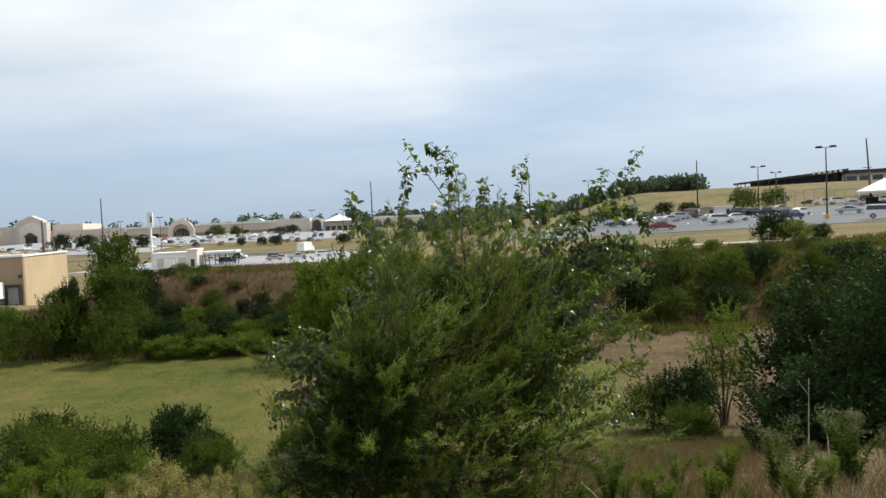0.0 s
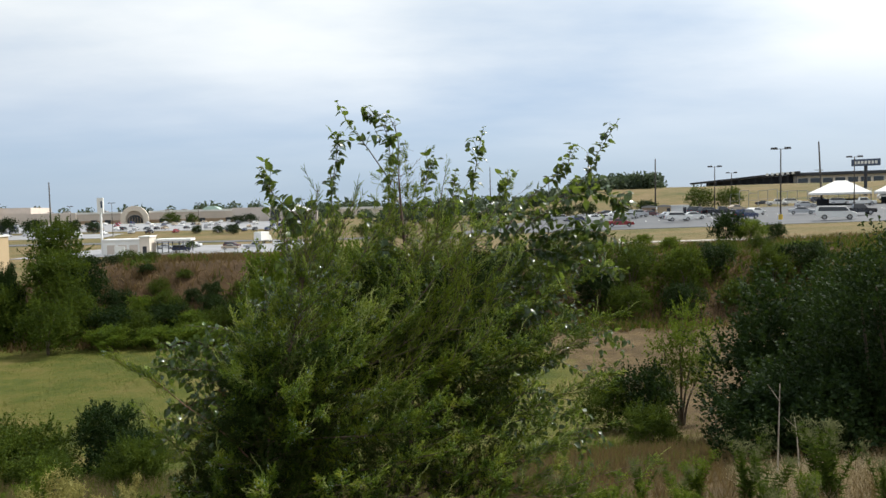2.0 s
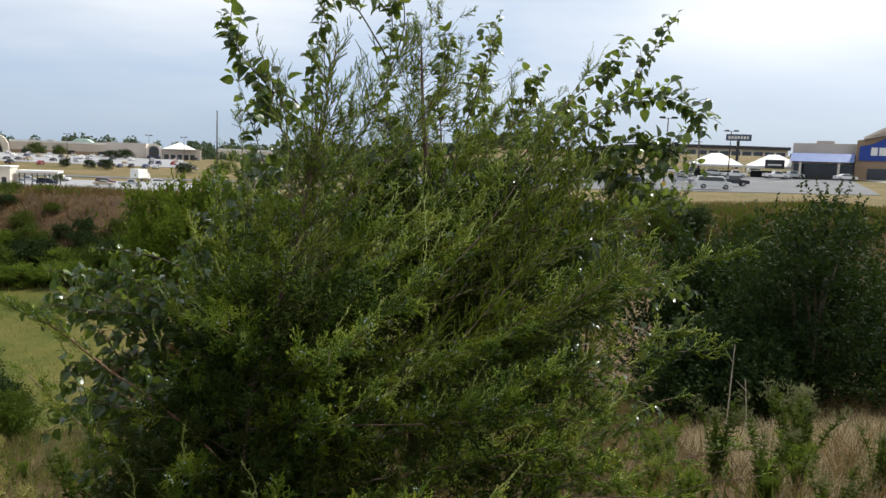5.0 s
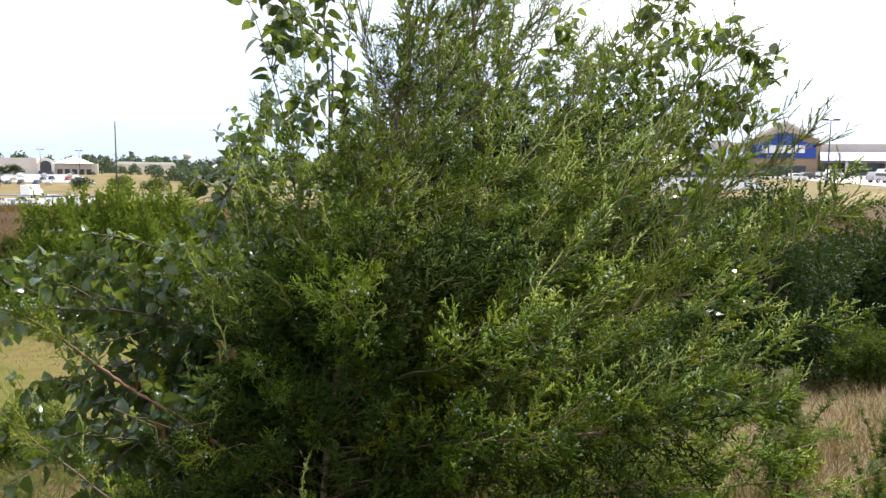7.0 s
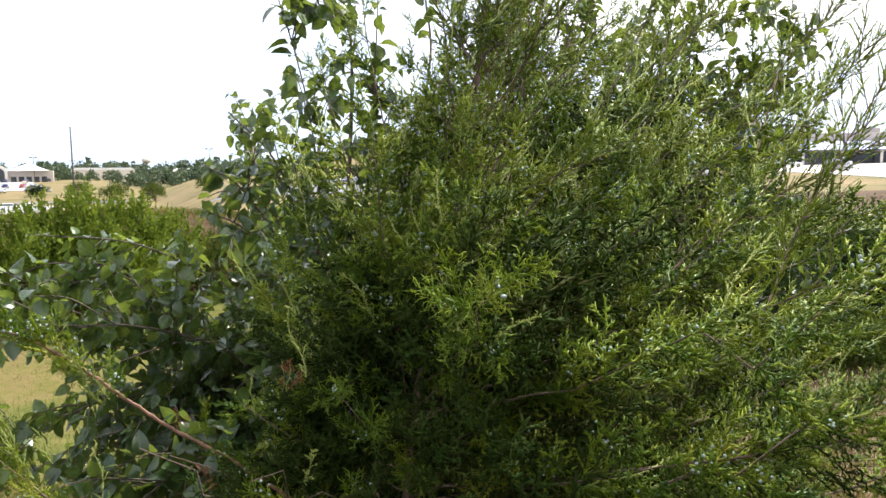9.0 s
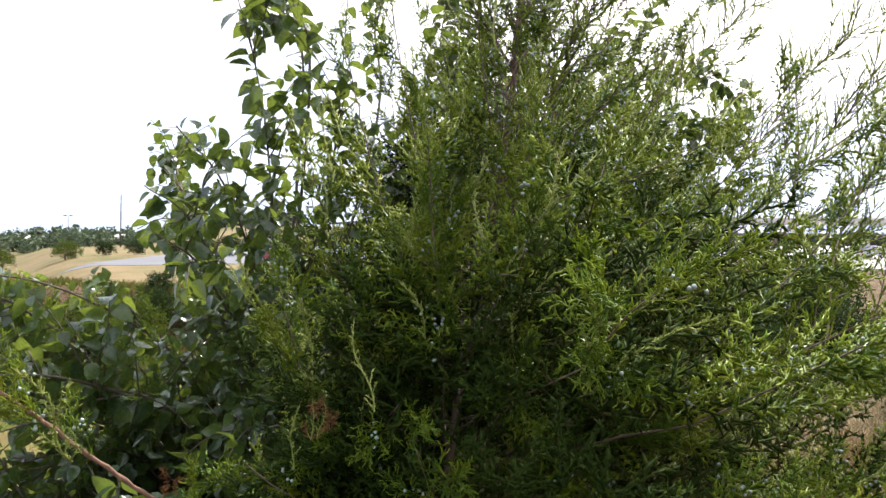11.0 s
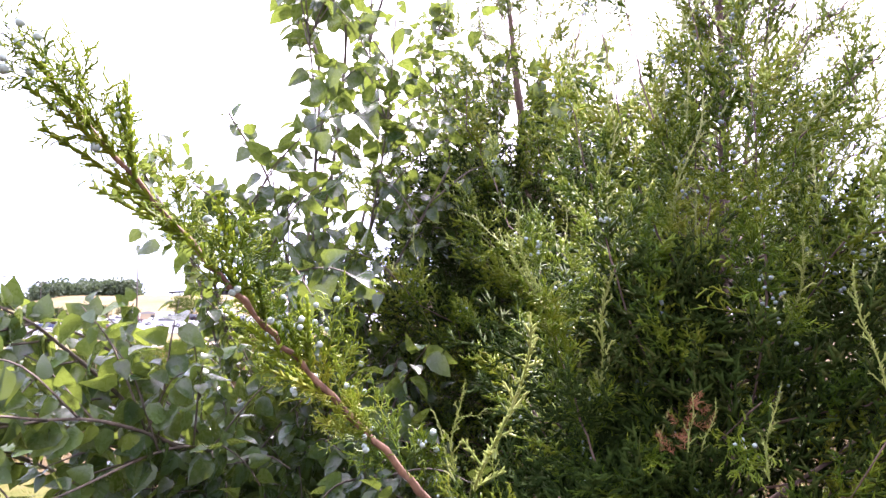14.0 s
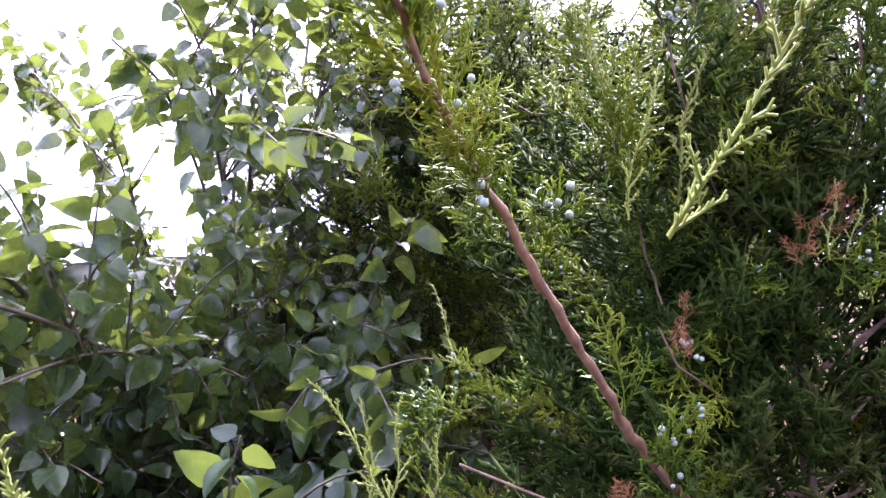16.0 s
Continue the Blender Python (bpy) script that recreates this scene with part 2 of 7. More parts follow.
def ground_material():
    m, n, b, _ = material("ground", 0.95, 0, 0.2)
    pos = n.add("ShaderNodeTexCoord").outputs["Object"]
    att = n.add("ShaderNodeAttribute", attribute_name="cover")
    lawn, rust, far = (n.add("ShaderNodeSeparateColor", {0: att.outputs["Color"]}).outputs[k] for k in range(3))
    a, c, d, e = n.noise(pos, 0.09, 4), n.noise(pos, 0.5, 5, 0.65), n.noise(pos, 3.0, 5, 0.7), n.noise(pos, 22.0, 4, 0.7)
    k = n.math("ADD", n.math("MULTIPLY", c, 0.45), n.math("ADD", n.math("MULTIPLY", d, 0.35), n.math("MULTIPLY", e, 0.2)))
    dry = n.ramp(k, (0.30, (0.028, 0.019, 0.009)), (0.48, (0.074, 0.050, 0.023)), (0.62, (0.140, 0.098, 0.047)), (0.75, (0.211, 0.164, 0.101)))
    green = n.ramp(n.math("ADD", n.math("MULTIPLY", k, 0.6), n.math("MULTIPLY", a, 0.4)), (0.38, (0.024, 0.036, 0.004)), (0.45, (0.056, 0.068, 0.008)), (0.51, (0.088, 0.084, 0.016)), (0.565, (0.126, 0.098, 0.034)), (0.62, (0.080, 0.054, 0.022)))
    red = n.ramp(k, (0.32, (0.016, 0.012, 0.006)), (0.5, (0.055, 0.033, 0.015)), (0.66, (0.115, 0.072, 0.036)))
    tan = n.ramp(n.math("ADD", n.math("MULTIPLY", k, 0.5), n.math("MULTIPLY", a, 0.5)), (0.37, (0.052, 0.064, 0.016)), (0.46, (0.108, 0.092, 0.034)), (0.55, (0.150, 0.110, 0.050)), (0.66, (0.195, 0.145, 0.078)))
    soft = n.math("SUBTRACT", c, 0.5)
    col = dry
    for mask, tint in ((lawn, green), (rust, red), (far, tan)):
        col = n.mix(n.grade(n.math("ADD", mask, n.math("MULTIPLY", soft, 0.8)), 0.35, 0.65), col, tint)
    n.tree.links.new(col, b.inputs["Base Color"])
    n.tree.links.new(n.add("ShaderNodeBump", {"Height": n.math("ADD", d, e), "Strength": 0.8, "Distance": 0.06}).outputs[0], b.inputs["Normal"])
    return m


M_GROUND = ground_material()
M_ASPHALT = plain("asphalt", (0.088, 0.092, 0.102), 0.85, vary=0.14, scale=0.12, bump=0.2)
M_PALE_LOT = plain("pale_concrete_lot", (0.357, 0.340, 0.315), 0.85, vary=0.07, scale=0.12, bump=0.2)
M_LOT = plain("worn_lot_paving", (0.255, 0.258, 0.27), 0.85, vary=0.12, scale=0.1, bump=0.2)
M_CONCRETE = plain("concrete", (0.340, 0.315, 0.272), 0.85, vary=0.10, scale=0.4, bump=0.2)
M_LINE = plain("white_paint_line", (0.70, 0.70, 0.68), 0.7, vary=0.1, scale=1.0, bump=0)
M_BEIGE = plain("beige_stucco", (0.56, 0.49, 0.435), 0.9, vary=0.08, scale=0.15)
M_STONE = plain("pale_stone_trim", (0.68, 0.61, 0.53), 0.9, vary=0.08, scale=0.3)
M_TAN = plain("tan_block_wall", (0.452, 0.348, 0.217), 0.9, vary=0.07, scale=0.2)
M_BROWN = plain("brown_wall", (0.313, 0.222, 0.144), 0.9, vary=0.08, scale=0.2)
M_WHITE = plain("white_paint", (0.76, 0.76, 0.74), 0.6, vary=0.05, scale=0.4, bump=0.05)
M_ROOF = plain("grey_roof", (0.30, 0.29, 0.28), 0.9, vary=0.08, scale=0.3)
M_ROOF_WHITE = plain("white_membrane_roof", (0.74, 0.74, 0.73), 0.8, vary=0.05, scale=0.3)
M_DARK = plain("dark_steel", (0.045, 0.047, 0.055), 0.6, 0.3, vary=0.1, scale=0.5, bump=0)
M_POLE = plain("bronze_pole", (0.060, 0.050, 0.045), 0.5, 0.5, vary=0.1, scale=1, bump=0)
M_WOODPOLE = bark("weathered_pole", (0.040, 0.034, 0.030), (0.095, 0.080, 0.070), 6)
M_YELLOW = plain("yellow_pole_base", (0.62, 0.42, 0.06), 0.7, vary=0.1, scale=2)
M_BLUE = plain("deep_blue_panel", (0.015, 0.055, 0.30), 0.5, vary=0.06, scale=0.2, bump=0)
M_SIGN = plain("dull_blue_sign", (0.05, 0.075, 0.13), 0.5, vary=0.06, scale=0.2, bump=0)
M_BLUE_LITE = plain("blue_awning", (0.06, 0.12, 0.32), 0.6, vary=0.06, scale=0.2, bump=0)
M_TENT = plain("white_tent_fabric", (0.736, 0.727, 0.708), 0.75, vary=0.04, scale=0.5, bump=0.05)
M_GREENROOF = plain("pale_green_dome", (0.38, 0.52, 0.46), 0.5, vary=0.06, scale=0.3, bump=0)
M_TYRE = plain("tyre_rubber", (0.025, 0.025, 0.027), 0.85, vary=0.1, scale=6, bump=0)
M_RIM = plain("wheel_rim", (0.45, 0.45, 0.46), 0.35, 0.8, vary=0.05, scale=6, bump=0)
M_LAMP_GLASS = plain("headlight_glass", (0.65, 0.67, 0.68), 0.15, vary=0.05, scale=6, bump=0)
M_TAIL = plain("tail_light_red", (0.35, 0.02, 0.02), 0.25, vary=0.05, scale=6, bump=0)
M_GLASS = plain("dark_window_glass", (0.03, 0.036, 0.042), 0.08, vary=0.1, scale=2, bump=0, spec=0.8)
M_FARWOOD = leafy("far_woodland", (0.05, (0.030, 0.045, 0.030)), (0.5, (0.052, 0.075, 0.045)), (0.95, (0.085, 0.105, 0.060)), rough=0.7, through=0.15, glow=(0.15, 0.22, 0.08), patch=0.03)
M_WIRE = plain("galvanised_wire", (0.30, 0.31, 0.32), 0.5, 0.6, vary=0.1, scale=1, bump=0)

# ---- mesh helpers ----
RNG = np.random.default_rng(7)


def unit(v):
    v = np.asarray(v, float)
    return v / np.maximum(np.linalg.norm(v, axis=-1, keepdims=True), 1e-9)


class Geo:
    """Vertices and faces, gathered piece by piece; faces may be triangles or quads."""

    def __init__(self):
        self.v, self.f3, self.f4, self.n = [], [], [], 0

    def put(self, verts, tris=None, quads=None):
        verts = np.asarray(verts, float).reshape(-1, 3)
        self.v.append(verts)
        if tris is not None and len(tris):
            self.f3.append(np.asarray(tris, int).reshape(-1, 3) + self.n)
        if quads is not None and len(quads):
            self.f4.append(np.asarray(quads, int).reshape(-1, 4) + self.n)
        self.n += len(verts)
        return self

    def box(self, lo, hi):
        (x0, y0, z0), (x1, y1, z1) = lo, hi
        v = [(x0, y0, z0), (x1, y0, z0), (x1, y1, z0), (x0, y1, z0), (x0, y0, z1), (x1, y0, z1), (x1, y1, z1), (x0, y1, z1)]
        return self.put(v, quads=[(3, 2, 1, 0), (4, 5, 6, 7), (0, 1, 5, 4), (1, 2, 6, 5), (2, 3, 7, 6), (3, 0, 4, 7)])

    def tube(self, pts, radii, sides=6):
        pts = np.asarray(pts, float)
        radii = np.broadcast_to(np.asarray(radii, float), (len(pts),))
        tan = unit(np.gradient(pts, axis=0))
        ref = np.where(np.abs(tan[:, 2:]) > 0.9, [[1.0, 0, 0]], [[0, 0, 1.0]])
        a = unit(np.cross(tan, ref))
        b = np.cross(tan, a)
        th = np.linspace(0, 2 * np.pi, sides, endpoint=False)
        ring = pts[:, None] + radii[:, None, None] * (np.cos(th)[None, :, None] * a[:, None] + np.sin(th)[None, :, None] * b[:, None])
        m, k = len(pts), np.arange(sides)
        quads = [np.stack([i * sides + k, i * sides + (k + 1) % sides, (i + 1) * sides + (k + 1) % sides, (i + 1) * sides + k], 1) for i in range(m - 1)]
        v = np.concatenate([ring.reshape(-1, 3), pts[:1], pts[-1:]])
        caps = np.concatenate([np.stack([(k + 1) % sides, k, np.full(sides, m * sides)], 1), np.stack([(m - 1) * sides + k, (m - 1) * sides + (k + 1) % sides, np.full(sides, m * sides + 1)], 1)])
        return self.put(v, caps, np.concatenate(quads))

    def prism(self, outline, lo, hi, axis=1):
        """A flat outline (pairs) drawn out along an axis; convex or star-shaped about its middle."""
        o = np.asarray(outline, float)
        k = len(o)
        def lay(d):
            cols = [o[:, 0], o[:, 1]]
            cols.insert(axis, np.full(k, d))
            return np.stack(cols, 1)
        v = np.concatenate([lay(lo), lay(hi), lay(lo).mean(0)[None], lay(hi).mean(0)[None]])
        i = np.arange(k)
        j = (i + 1) % k
        quads = np.stack([i, j, j + k, i + k], 1)
        tris = np.concatenate([np.stack([j, i, np.full(k, 2 * k)], 1), np.stack([i + k, j + k, np.full(k, 2 * k + 1)], 1)])
        return self.put(v, tris, quads)

    def many(self, proto, pos, ahead, up, size):
        """A small piece (verts, tris) set down many times: its y along ahead, its z towards up."""
        pv, pt = proto
        y = unit(ahead)
        x = unit(np.cross(y, up))
        z = np.cross(x, y)
        rot = np.stack([x, y, z], 1)
        size = np.broadcast_to(np.asarray(size, float), (len(pos),))
        v = np.asarray(pos)[:, None] + np.einsum("vk,nkc->nvc", pv, rot) * size[:, None, None]
        t = pt[None] + (np.arange(len(pos)) * len(pv))[:, None, None]
        return self.put(v.reshape(-1, 3), t.reshape(-1, 3))

    def arrays(self):
        v = np.concatenate(self.v) if self.v else np.zeros((0, 3))
        return v, np.concatenate(self.f3) if self.f3 else np.zeros((0, 3), int), np.concatenate(self.f4) if self.f4 else np.zeros((0, 4), int)

    def mesh(self, name, smooth=False):
        v, f3, f4 = self.arrays()
        me = bpy.data.meshes.new(name)
        me.vertices.add(len(v))
        me.vertices.foreach_set("co", v.astype(np.float32).ravel())
        me.loops.add(f3.size + f4.size)
        me.loops.foreach_set("vertex_index", np.concatenate([f3.ravel(), f4.ravel()]).astype(np.int32))
        me.polygons.add(len(f3) + len(f4))
        starts = np.concatenate([np.arange(len(f3)) * 3, f3.size + np.arange(len(f4)) * 4])
        me.polygons.foreach_set("loop_start", starts.astype(np.int32))
        me.polygons.foreach_set("use_smooth", np.full(len(f3) + len(f4), smooth))
        me.update(calc_edges=True)
        return me


def part(name, geo, mat, parent=None, label="", smooth=False):
    me = geo.mesh(name, smooth) if isinstance(geo, Geo) else geo
    if not me.materials:
        me.materials.append(mat)
    ob = new(name, me)
    if parent:
        ob.parent = parent
    return tagged(ob, label)


def thing(name, label, category, at=(0, 0, 0), turn=0.0, group="", kind=""):
    ob = new(name)
    ob.empty_display_size = 0.1
    ob.matrix_basis = pose(*at, 0, 0, turn)
    return tagged(ob, label, category, group, kind)


def smooth_step(a, b, x):
    t = np.clip((np.asarray(x, float) - a) / (b - a), 0, 1)
    return t * t * (3 - 2 * t)


def bend(points, n=12):
    """A smooth line through a few points."""
    p = np.asarray(points, float)
    p = np.concatenate([2 * p[:1] - p[1:2], p, 2 * p[-1:] - p[-2:-1]])
    out = []
    for i in range(1, len(p) - 2):
        t = np.linspace(0, 1, n, endpoint=False)[:, None]
        a, b, c, d = p[i - 1 : i + 3]
        out.append(0.5 * (2 * b + (c - a) * t + (2 * a - 5 * b + 4 * c - d) * t**2 + (3 * b - a - 3 * c + d) * t**3))
    return np.concatenate(out + [p[-2:-1]])


# ---- ground ----


def wave(x, y):
    return 0.5 * (np.sin(x * 0.31 + 1.7 * np.sin(y * 0.23)) + np.sin(y * 0.41 + 1.3 * np.sin(x * 0.19 + 2)))


def lot_level(x, y):
    return -4.37 + 0.0337 * np.clip(x, 5, 160) + 0.00615 * np.clip(y, 40, 260)


def land(x, y):
    """Height of the ground: a grassy slope, a dry basin, banks, the flat lots beyond and a hill."""
    x, y = np.asarray(x, float), np.asarray(y, float)
    slope = np.where(y < 0, 3.2 * (1 - np.exp(y * 0.25 / 3.2)), -0.25 * y - 0.0012 * np.clip(y, 0, 30) ** 2)
    slope = slope + 0.028 * np.clip(x, 0, 60)
    floor = -7.75 + 0.10 * wave(x * 0.5, y * 0.5) + 0.05 * wave(x * 1.7, y * 1.7)
    k = 0.8
    base = np.logaddexp(slope / k, floor / k) * k
    base = base + 0.05 * wave(x * 3, y * 3) * smooth_step(2, 9, np.hypot(x + 1, y - 4))
    # far side of the basin
    right = smooth_step(-2, 16, x)
    left = smooth_step(-24, -40, x)
    top = (1 - right) * (-2.75 - 3.0 * left) + right * (lot_level(x, y) - 0.12)
    toe = 54 + 2.0 * wave(x * 0.4, 3.0) - 0.25 * np.clip(x - 20, 0, 60)
    rise = smooth_step(toe, toe + 13 + 3 * right, y)
    far = base + (top - base) * rise
    # ends of the basin to the right, where the slope meets the lots
    side = smooth_step(46, 72, x) * smooth_step(5, 30, y)
    far = far + (lot_level(x, y) - 0.12 - far) * side
    # left plain beyond the bank
    plain_z = -8.4 + 5.4 * smooth_step(215, 460, y)
    out = smooth_step(72, 105, y) * (1 - smooth_step(-8, 10, x - 0.02 * y))
    far = far + (plain_z - far) * out
    # hill behind the lot
    ang = np.degrees(np.arctan2(x, np.maximum(y, 1)))
    d = np.hypot(x, y)
    hill = smooth_step(236, 345, d) * smooth_step(8, 16, ang) * (1 - 0.5 * smooth_step(60, 90, ang))
    far = far + (9.0 - far) * hill
    # everything settles to one level far off
    out = smooth_step(600, 1500, d)
    return far + (-1.0 - far) * out


def zland(x, y):
    return float(land(x, y))


def make_ground():
    s = np.concatenate([-np.geomspace(2600, 92, 26), np.arange(-90, -30, 3.0), np.arange(-30, 31, 0.9), np.arange(33, 132, 3.0), np.geomspace(134, 2600, 26)])
    t = np.concatenate([-np.geomspace(900, 30, 10), np.arange(-28, 0, 2.0), np.arange(0, 80, 0.8), np.arange(82, 270, 4.0), np.geomspace(275, 3200, 30)])
    gx, gy = np.meshgrid(s, t)
    v = np.stack([gx, gy, land(gx, gy)], -1).reshape(-1, 3)
    w = len(s)
    i = (np.arange(len(t) - 1)[:, None] * w + np.arange(w - 1)[None]).ravel()
    me = Geo().put(v, quads=np.stack([i, i + 1, i + w + 1, i + w], 1)).mesh("ground", True)
    x, y = v[:, 0], v[:, 1]
    d = np.hypot(x, y)
    toe = 54 + 2.0 * wave(x * 0.4, 3.0) - 0.25 * np.clip(x - 20, 0, 60)
    lawn = smooth_step(12, 22, y) * (1 - smooth_step(0, 5, y - toe)) * (1 - 0.75 * smooth_step(5, 12, x))
    rust = np.maximum(smooth_step(-1, 3, y - toe) * (1 - smooth_step(13, 19, y - toe)), 0.35 * smooth_step(1.5, 4, x) * smooth_step(6, 9, y) * (1 - smooth_step(17, 22, y)) * (1 - smooth_step(7, 11, x)))
    tan = smooth_step(14, 20, y - toe)
    col = me.attributes.new("cover", "FLOAT_COLOR", "POINT")
    col.data.foreach_set("color", np.stack([lawn, rust, tan, np.ones_like(x)], 1).astype(np.float32).ravel())
    ob = part("ground", me, M_GROUND, label="dry grassy slope, basin and plain under open sky")
    tagged(ob, category="ground", kind="structure")


make_ground()


def sheet(name, label, category, mat, corners, lift, nx=24, ny=12, thick=0.10):
    """A paved sheet that follows the ground between four corners (counter-clockwise), with an edge of its own thickness."""
    a, b, c, d = [np.array(p, float) for p in corners]
    u, w = np.meshgrid(np.linspace(0, 1, nx + 1), np.linspace(0, 1, ny + 1))
    u, w = u[..., None], w[..., None]
    p = ((1 - u) * (1 - w) * a + u * (1 - w) * b + u * w * c + (1 - u) * w * d).reshape(-1, 2)
    z = land(p[:, 0], p[:, 1]) + lift
    n = len(p)
    v = np.concatenate([np.c_[p, z], np.c_[p, z - thick]])
    k = nx + 1
    i = (np.arange(ny)[:, None] * k + np.arange(nx)[None]).ravel()
    top = np.stack([i, i + 1, i + k + 1, i + k], 1)
    rim = list(range(nx)) + [r * k + nx for r in range(ny)] + [ny * k + q for q in range(nx, 0, -1)] + [r * k for r in range(ny, 0, -1)]
    rim = np.array(rim)
    nxt = np.roll(rim, -1)
    g = Geo().put(v, quads=np.concatenate([top, np.stack([nxt, rim, rim + n, nxt + n], 1)]))
    return tagged(part(name, g, mat), label, category, kind="structure")


sheet("parking_lot", "grey asphalt parking lot with faded lines", "parking lot", M_ASPHALT, [(6, 133), (82, 91), (128, 150), (60, 236)], 0.06, 40, 40)
sheet("pale_parking_lot", "sunlit pale concrete parking lot before the store", "parking lot", M_PALE_LOT, [(78, 40), (150, 40), (176, 128), (128, 148)], 0.10, 20, 24)
sheet("footpath", "narrow concrete path along the basin's bank", "path", M_CONCRETE, [(24, 85.5), (62, 67.5), (63, 69.3), (25, 87.3)], 0.08, 30, 2)
sheet("mall_parking_lot", "wide worn parking lot before the mall", "parking lot", M_LOT, [(-262, 352), (-40, 330), (-62, 428), (-250, 440)], 0.15, 24, 16)
sheet("lower_parking_lot", "strip of worn paving below the mall's lot", "parking lot", M_LOT, [(-215, 300), (-120, 292), (-122, 322), (-220, 330)], 0.15, 16, 8)
sheet("loading_apron", "worn pale concrete apron at the loading dock", "forecourt", M_LOT, [(-80, 76), (-49.5, 78), (-50.2, 86), (-80, 86)], 0.08, 16, 6)
sheet("station_forecourt", "pale concrete forecourt round the white kiosk", "forecourt", M_LOT, [(-96, 180), (-26, 184), (-28, 232), (-90, 232)], 0.12, 16, 12)
sheet("access_road", "asphalt road between the lots", "road", M_ASPHALT, [(-200, 258), (-10, 246), (-10, 254), (-200, 268)], 0.14, 30, 3)

# ---- cedars ----


def stubs(rows):
    """Tiny blunt cords, at their plainest."""
    v, t = [], []
    for base, tip, r in rows:
        base, tip = np.asarray(base, float), np.asarray(tip, float)
        d = unit(tip - base)
        a = unit(np.cross(d, (0.3, 0.2, 0.93)))
        b = np.cross(d, a)
        k = len(v)
        v += [base + 1.25 * r * (np.cos(q) * a + np.sin(q) * b) for q in (0, 2.094, 4.189)] + [tip + d * r]
        t += [(k, k + 1, k + 3), (k + 1, k + 2, k + 3), (k + 2, k, k + 3)]
    return np.array(v), np.array(t)


def prisms(rows):
    """Blunt rope-like cords, open at their ends."""
    v, t = [], []
    for base, tip, r in rows:
        base, tip = np.asarray(base, float), np.asarray(tip, float)
        d = unit(tip - base)
        a = unit(np.cross(d, (0.3, 0.2, 0.93)))
        b = np.cross(d, a)
        k = len(v)
        ring = [np.cos(q) * a + np.sin(q) * b for q in (0, 2.094, 4.189)]
        v += [base + r * q for q in ring] + [tip + 0.62 * r * q for q in ring]
        for i in range(3):
            j = (i + 1) % 3
            t += [(k + i, k + j, k + 3 + j), (k + i, k + 3 + j, k + 3 + i)]
    return np.array(v), np.array(t)


def plume(seed, sprays, side, sub, thick, blunt):
    """A cedar branchlet, 1 long along y: ascending sprays on all sides, shorter towards a bare scaly tip.
    Gives two pieces: the older foliage, and the young ends of its sprays."""
    r = np.random.default_rng(seed)
    axis = lambda s: np.array([0.06 * np.sin(3.5 * s + seed), s, 0.16 * s * s])
    old = [(axis(q / 3), axis((q + 1) / 3), thick * (1.1 - 0.2 * q)) for q in range(3)]
    young = []
    for i in range(sprays):
        s = 0.03 + 0.80 * i / (sprays - 1)
        turn = i * 2.4 + r.normal(0, 0.3)
        out = np.array([np.cos(turn), 0, np.sin(turn)])
        ln = (0.33 * (1 - s) ** 0.75 + 0.13) * r.uniform(0.7, 1.25)
        d = unit(out * 0.66 + np.array([0, 0.80, 0.12]) + r.normal(0, 0.12, 3))
        p = axis(s)
        old.append((p, p + d * ln, thick * 0.6))
        fresh = r.uniform(0.45, 0.85)
        for j in range(side):
            u = 0.15 + 0.85 * j / (side - 1)
            w = unit(d * 0.85 + 0.75 * unit(np.cross(d, r.normal(0, 1, 3))))
            c, l2 = p + d * ln * u, 0.135 * (1 - 0.35 * u) * r.uniform(0.75, 1.25)
            rows = young if u > fresh else old
            rows.append((c, c + w * l2, thick))
            for k in range(sub):
                w2 = unit(w + 0.9 * unit(np.cross(w, r.normal(0, 1, 3))))
                c2 = c + w * l2 * (0.25 + 0.6 * k / max(sub - 1, 1))
                rows.append((c2, c2 + w2 * 0.055 * r.uniform(0.7, 1.2), thick * 0.95))
    for i in range(9):
        s = 0.80 + 0.32 * i / 8
        c = axis(s)
        o = np.array([np.cos(2.4 * i), 0, np.sin(2.4 * i)])
        young.append((c, c + unit(o * (0.55 - 0.35 * i / 8) + [0, 0.85, 0]) * 0.075, thick * 0.85))
    shape = prisms if blunt else stubs
    return shape(old), shape(young)


def rope(seed):
    """A slim scaly shoot, 1 long along y: close blunt scales that ring its stem."""
    r = np.random.default_rng(seed)
    rows = [((0, 0, 0), (0, 0.98, 0.05), 0.026)]
    for i in range(11):
        s = 0.06 + 0.90 * i / 10
        for k in range(2):
            q = 1.9 * i + 3.1 * k + r.normal(0, 0.3)
            w = unit(np.array([np.cos(q) * 0.60, 0.85, np.sin(q) * 0.60]))
            c = np.array([0, s, 0.05 * s])
            rows.append((c, c + w * r.uniform(0.08, 0.14) * (1.1 - 0.5 * s), 0.026))
    return prisms(rows)


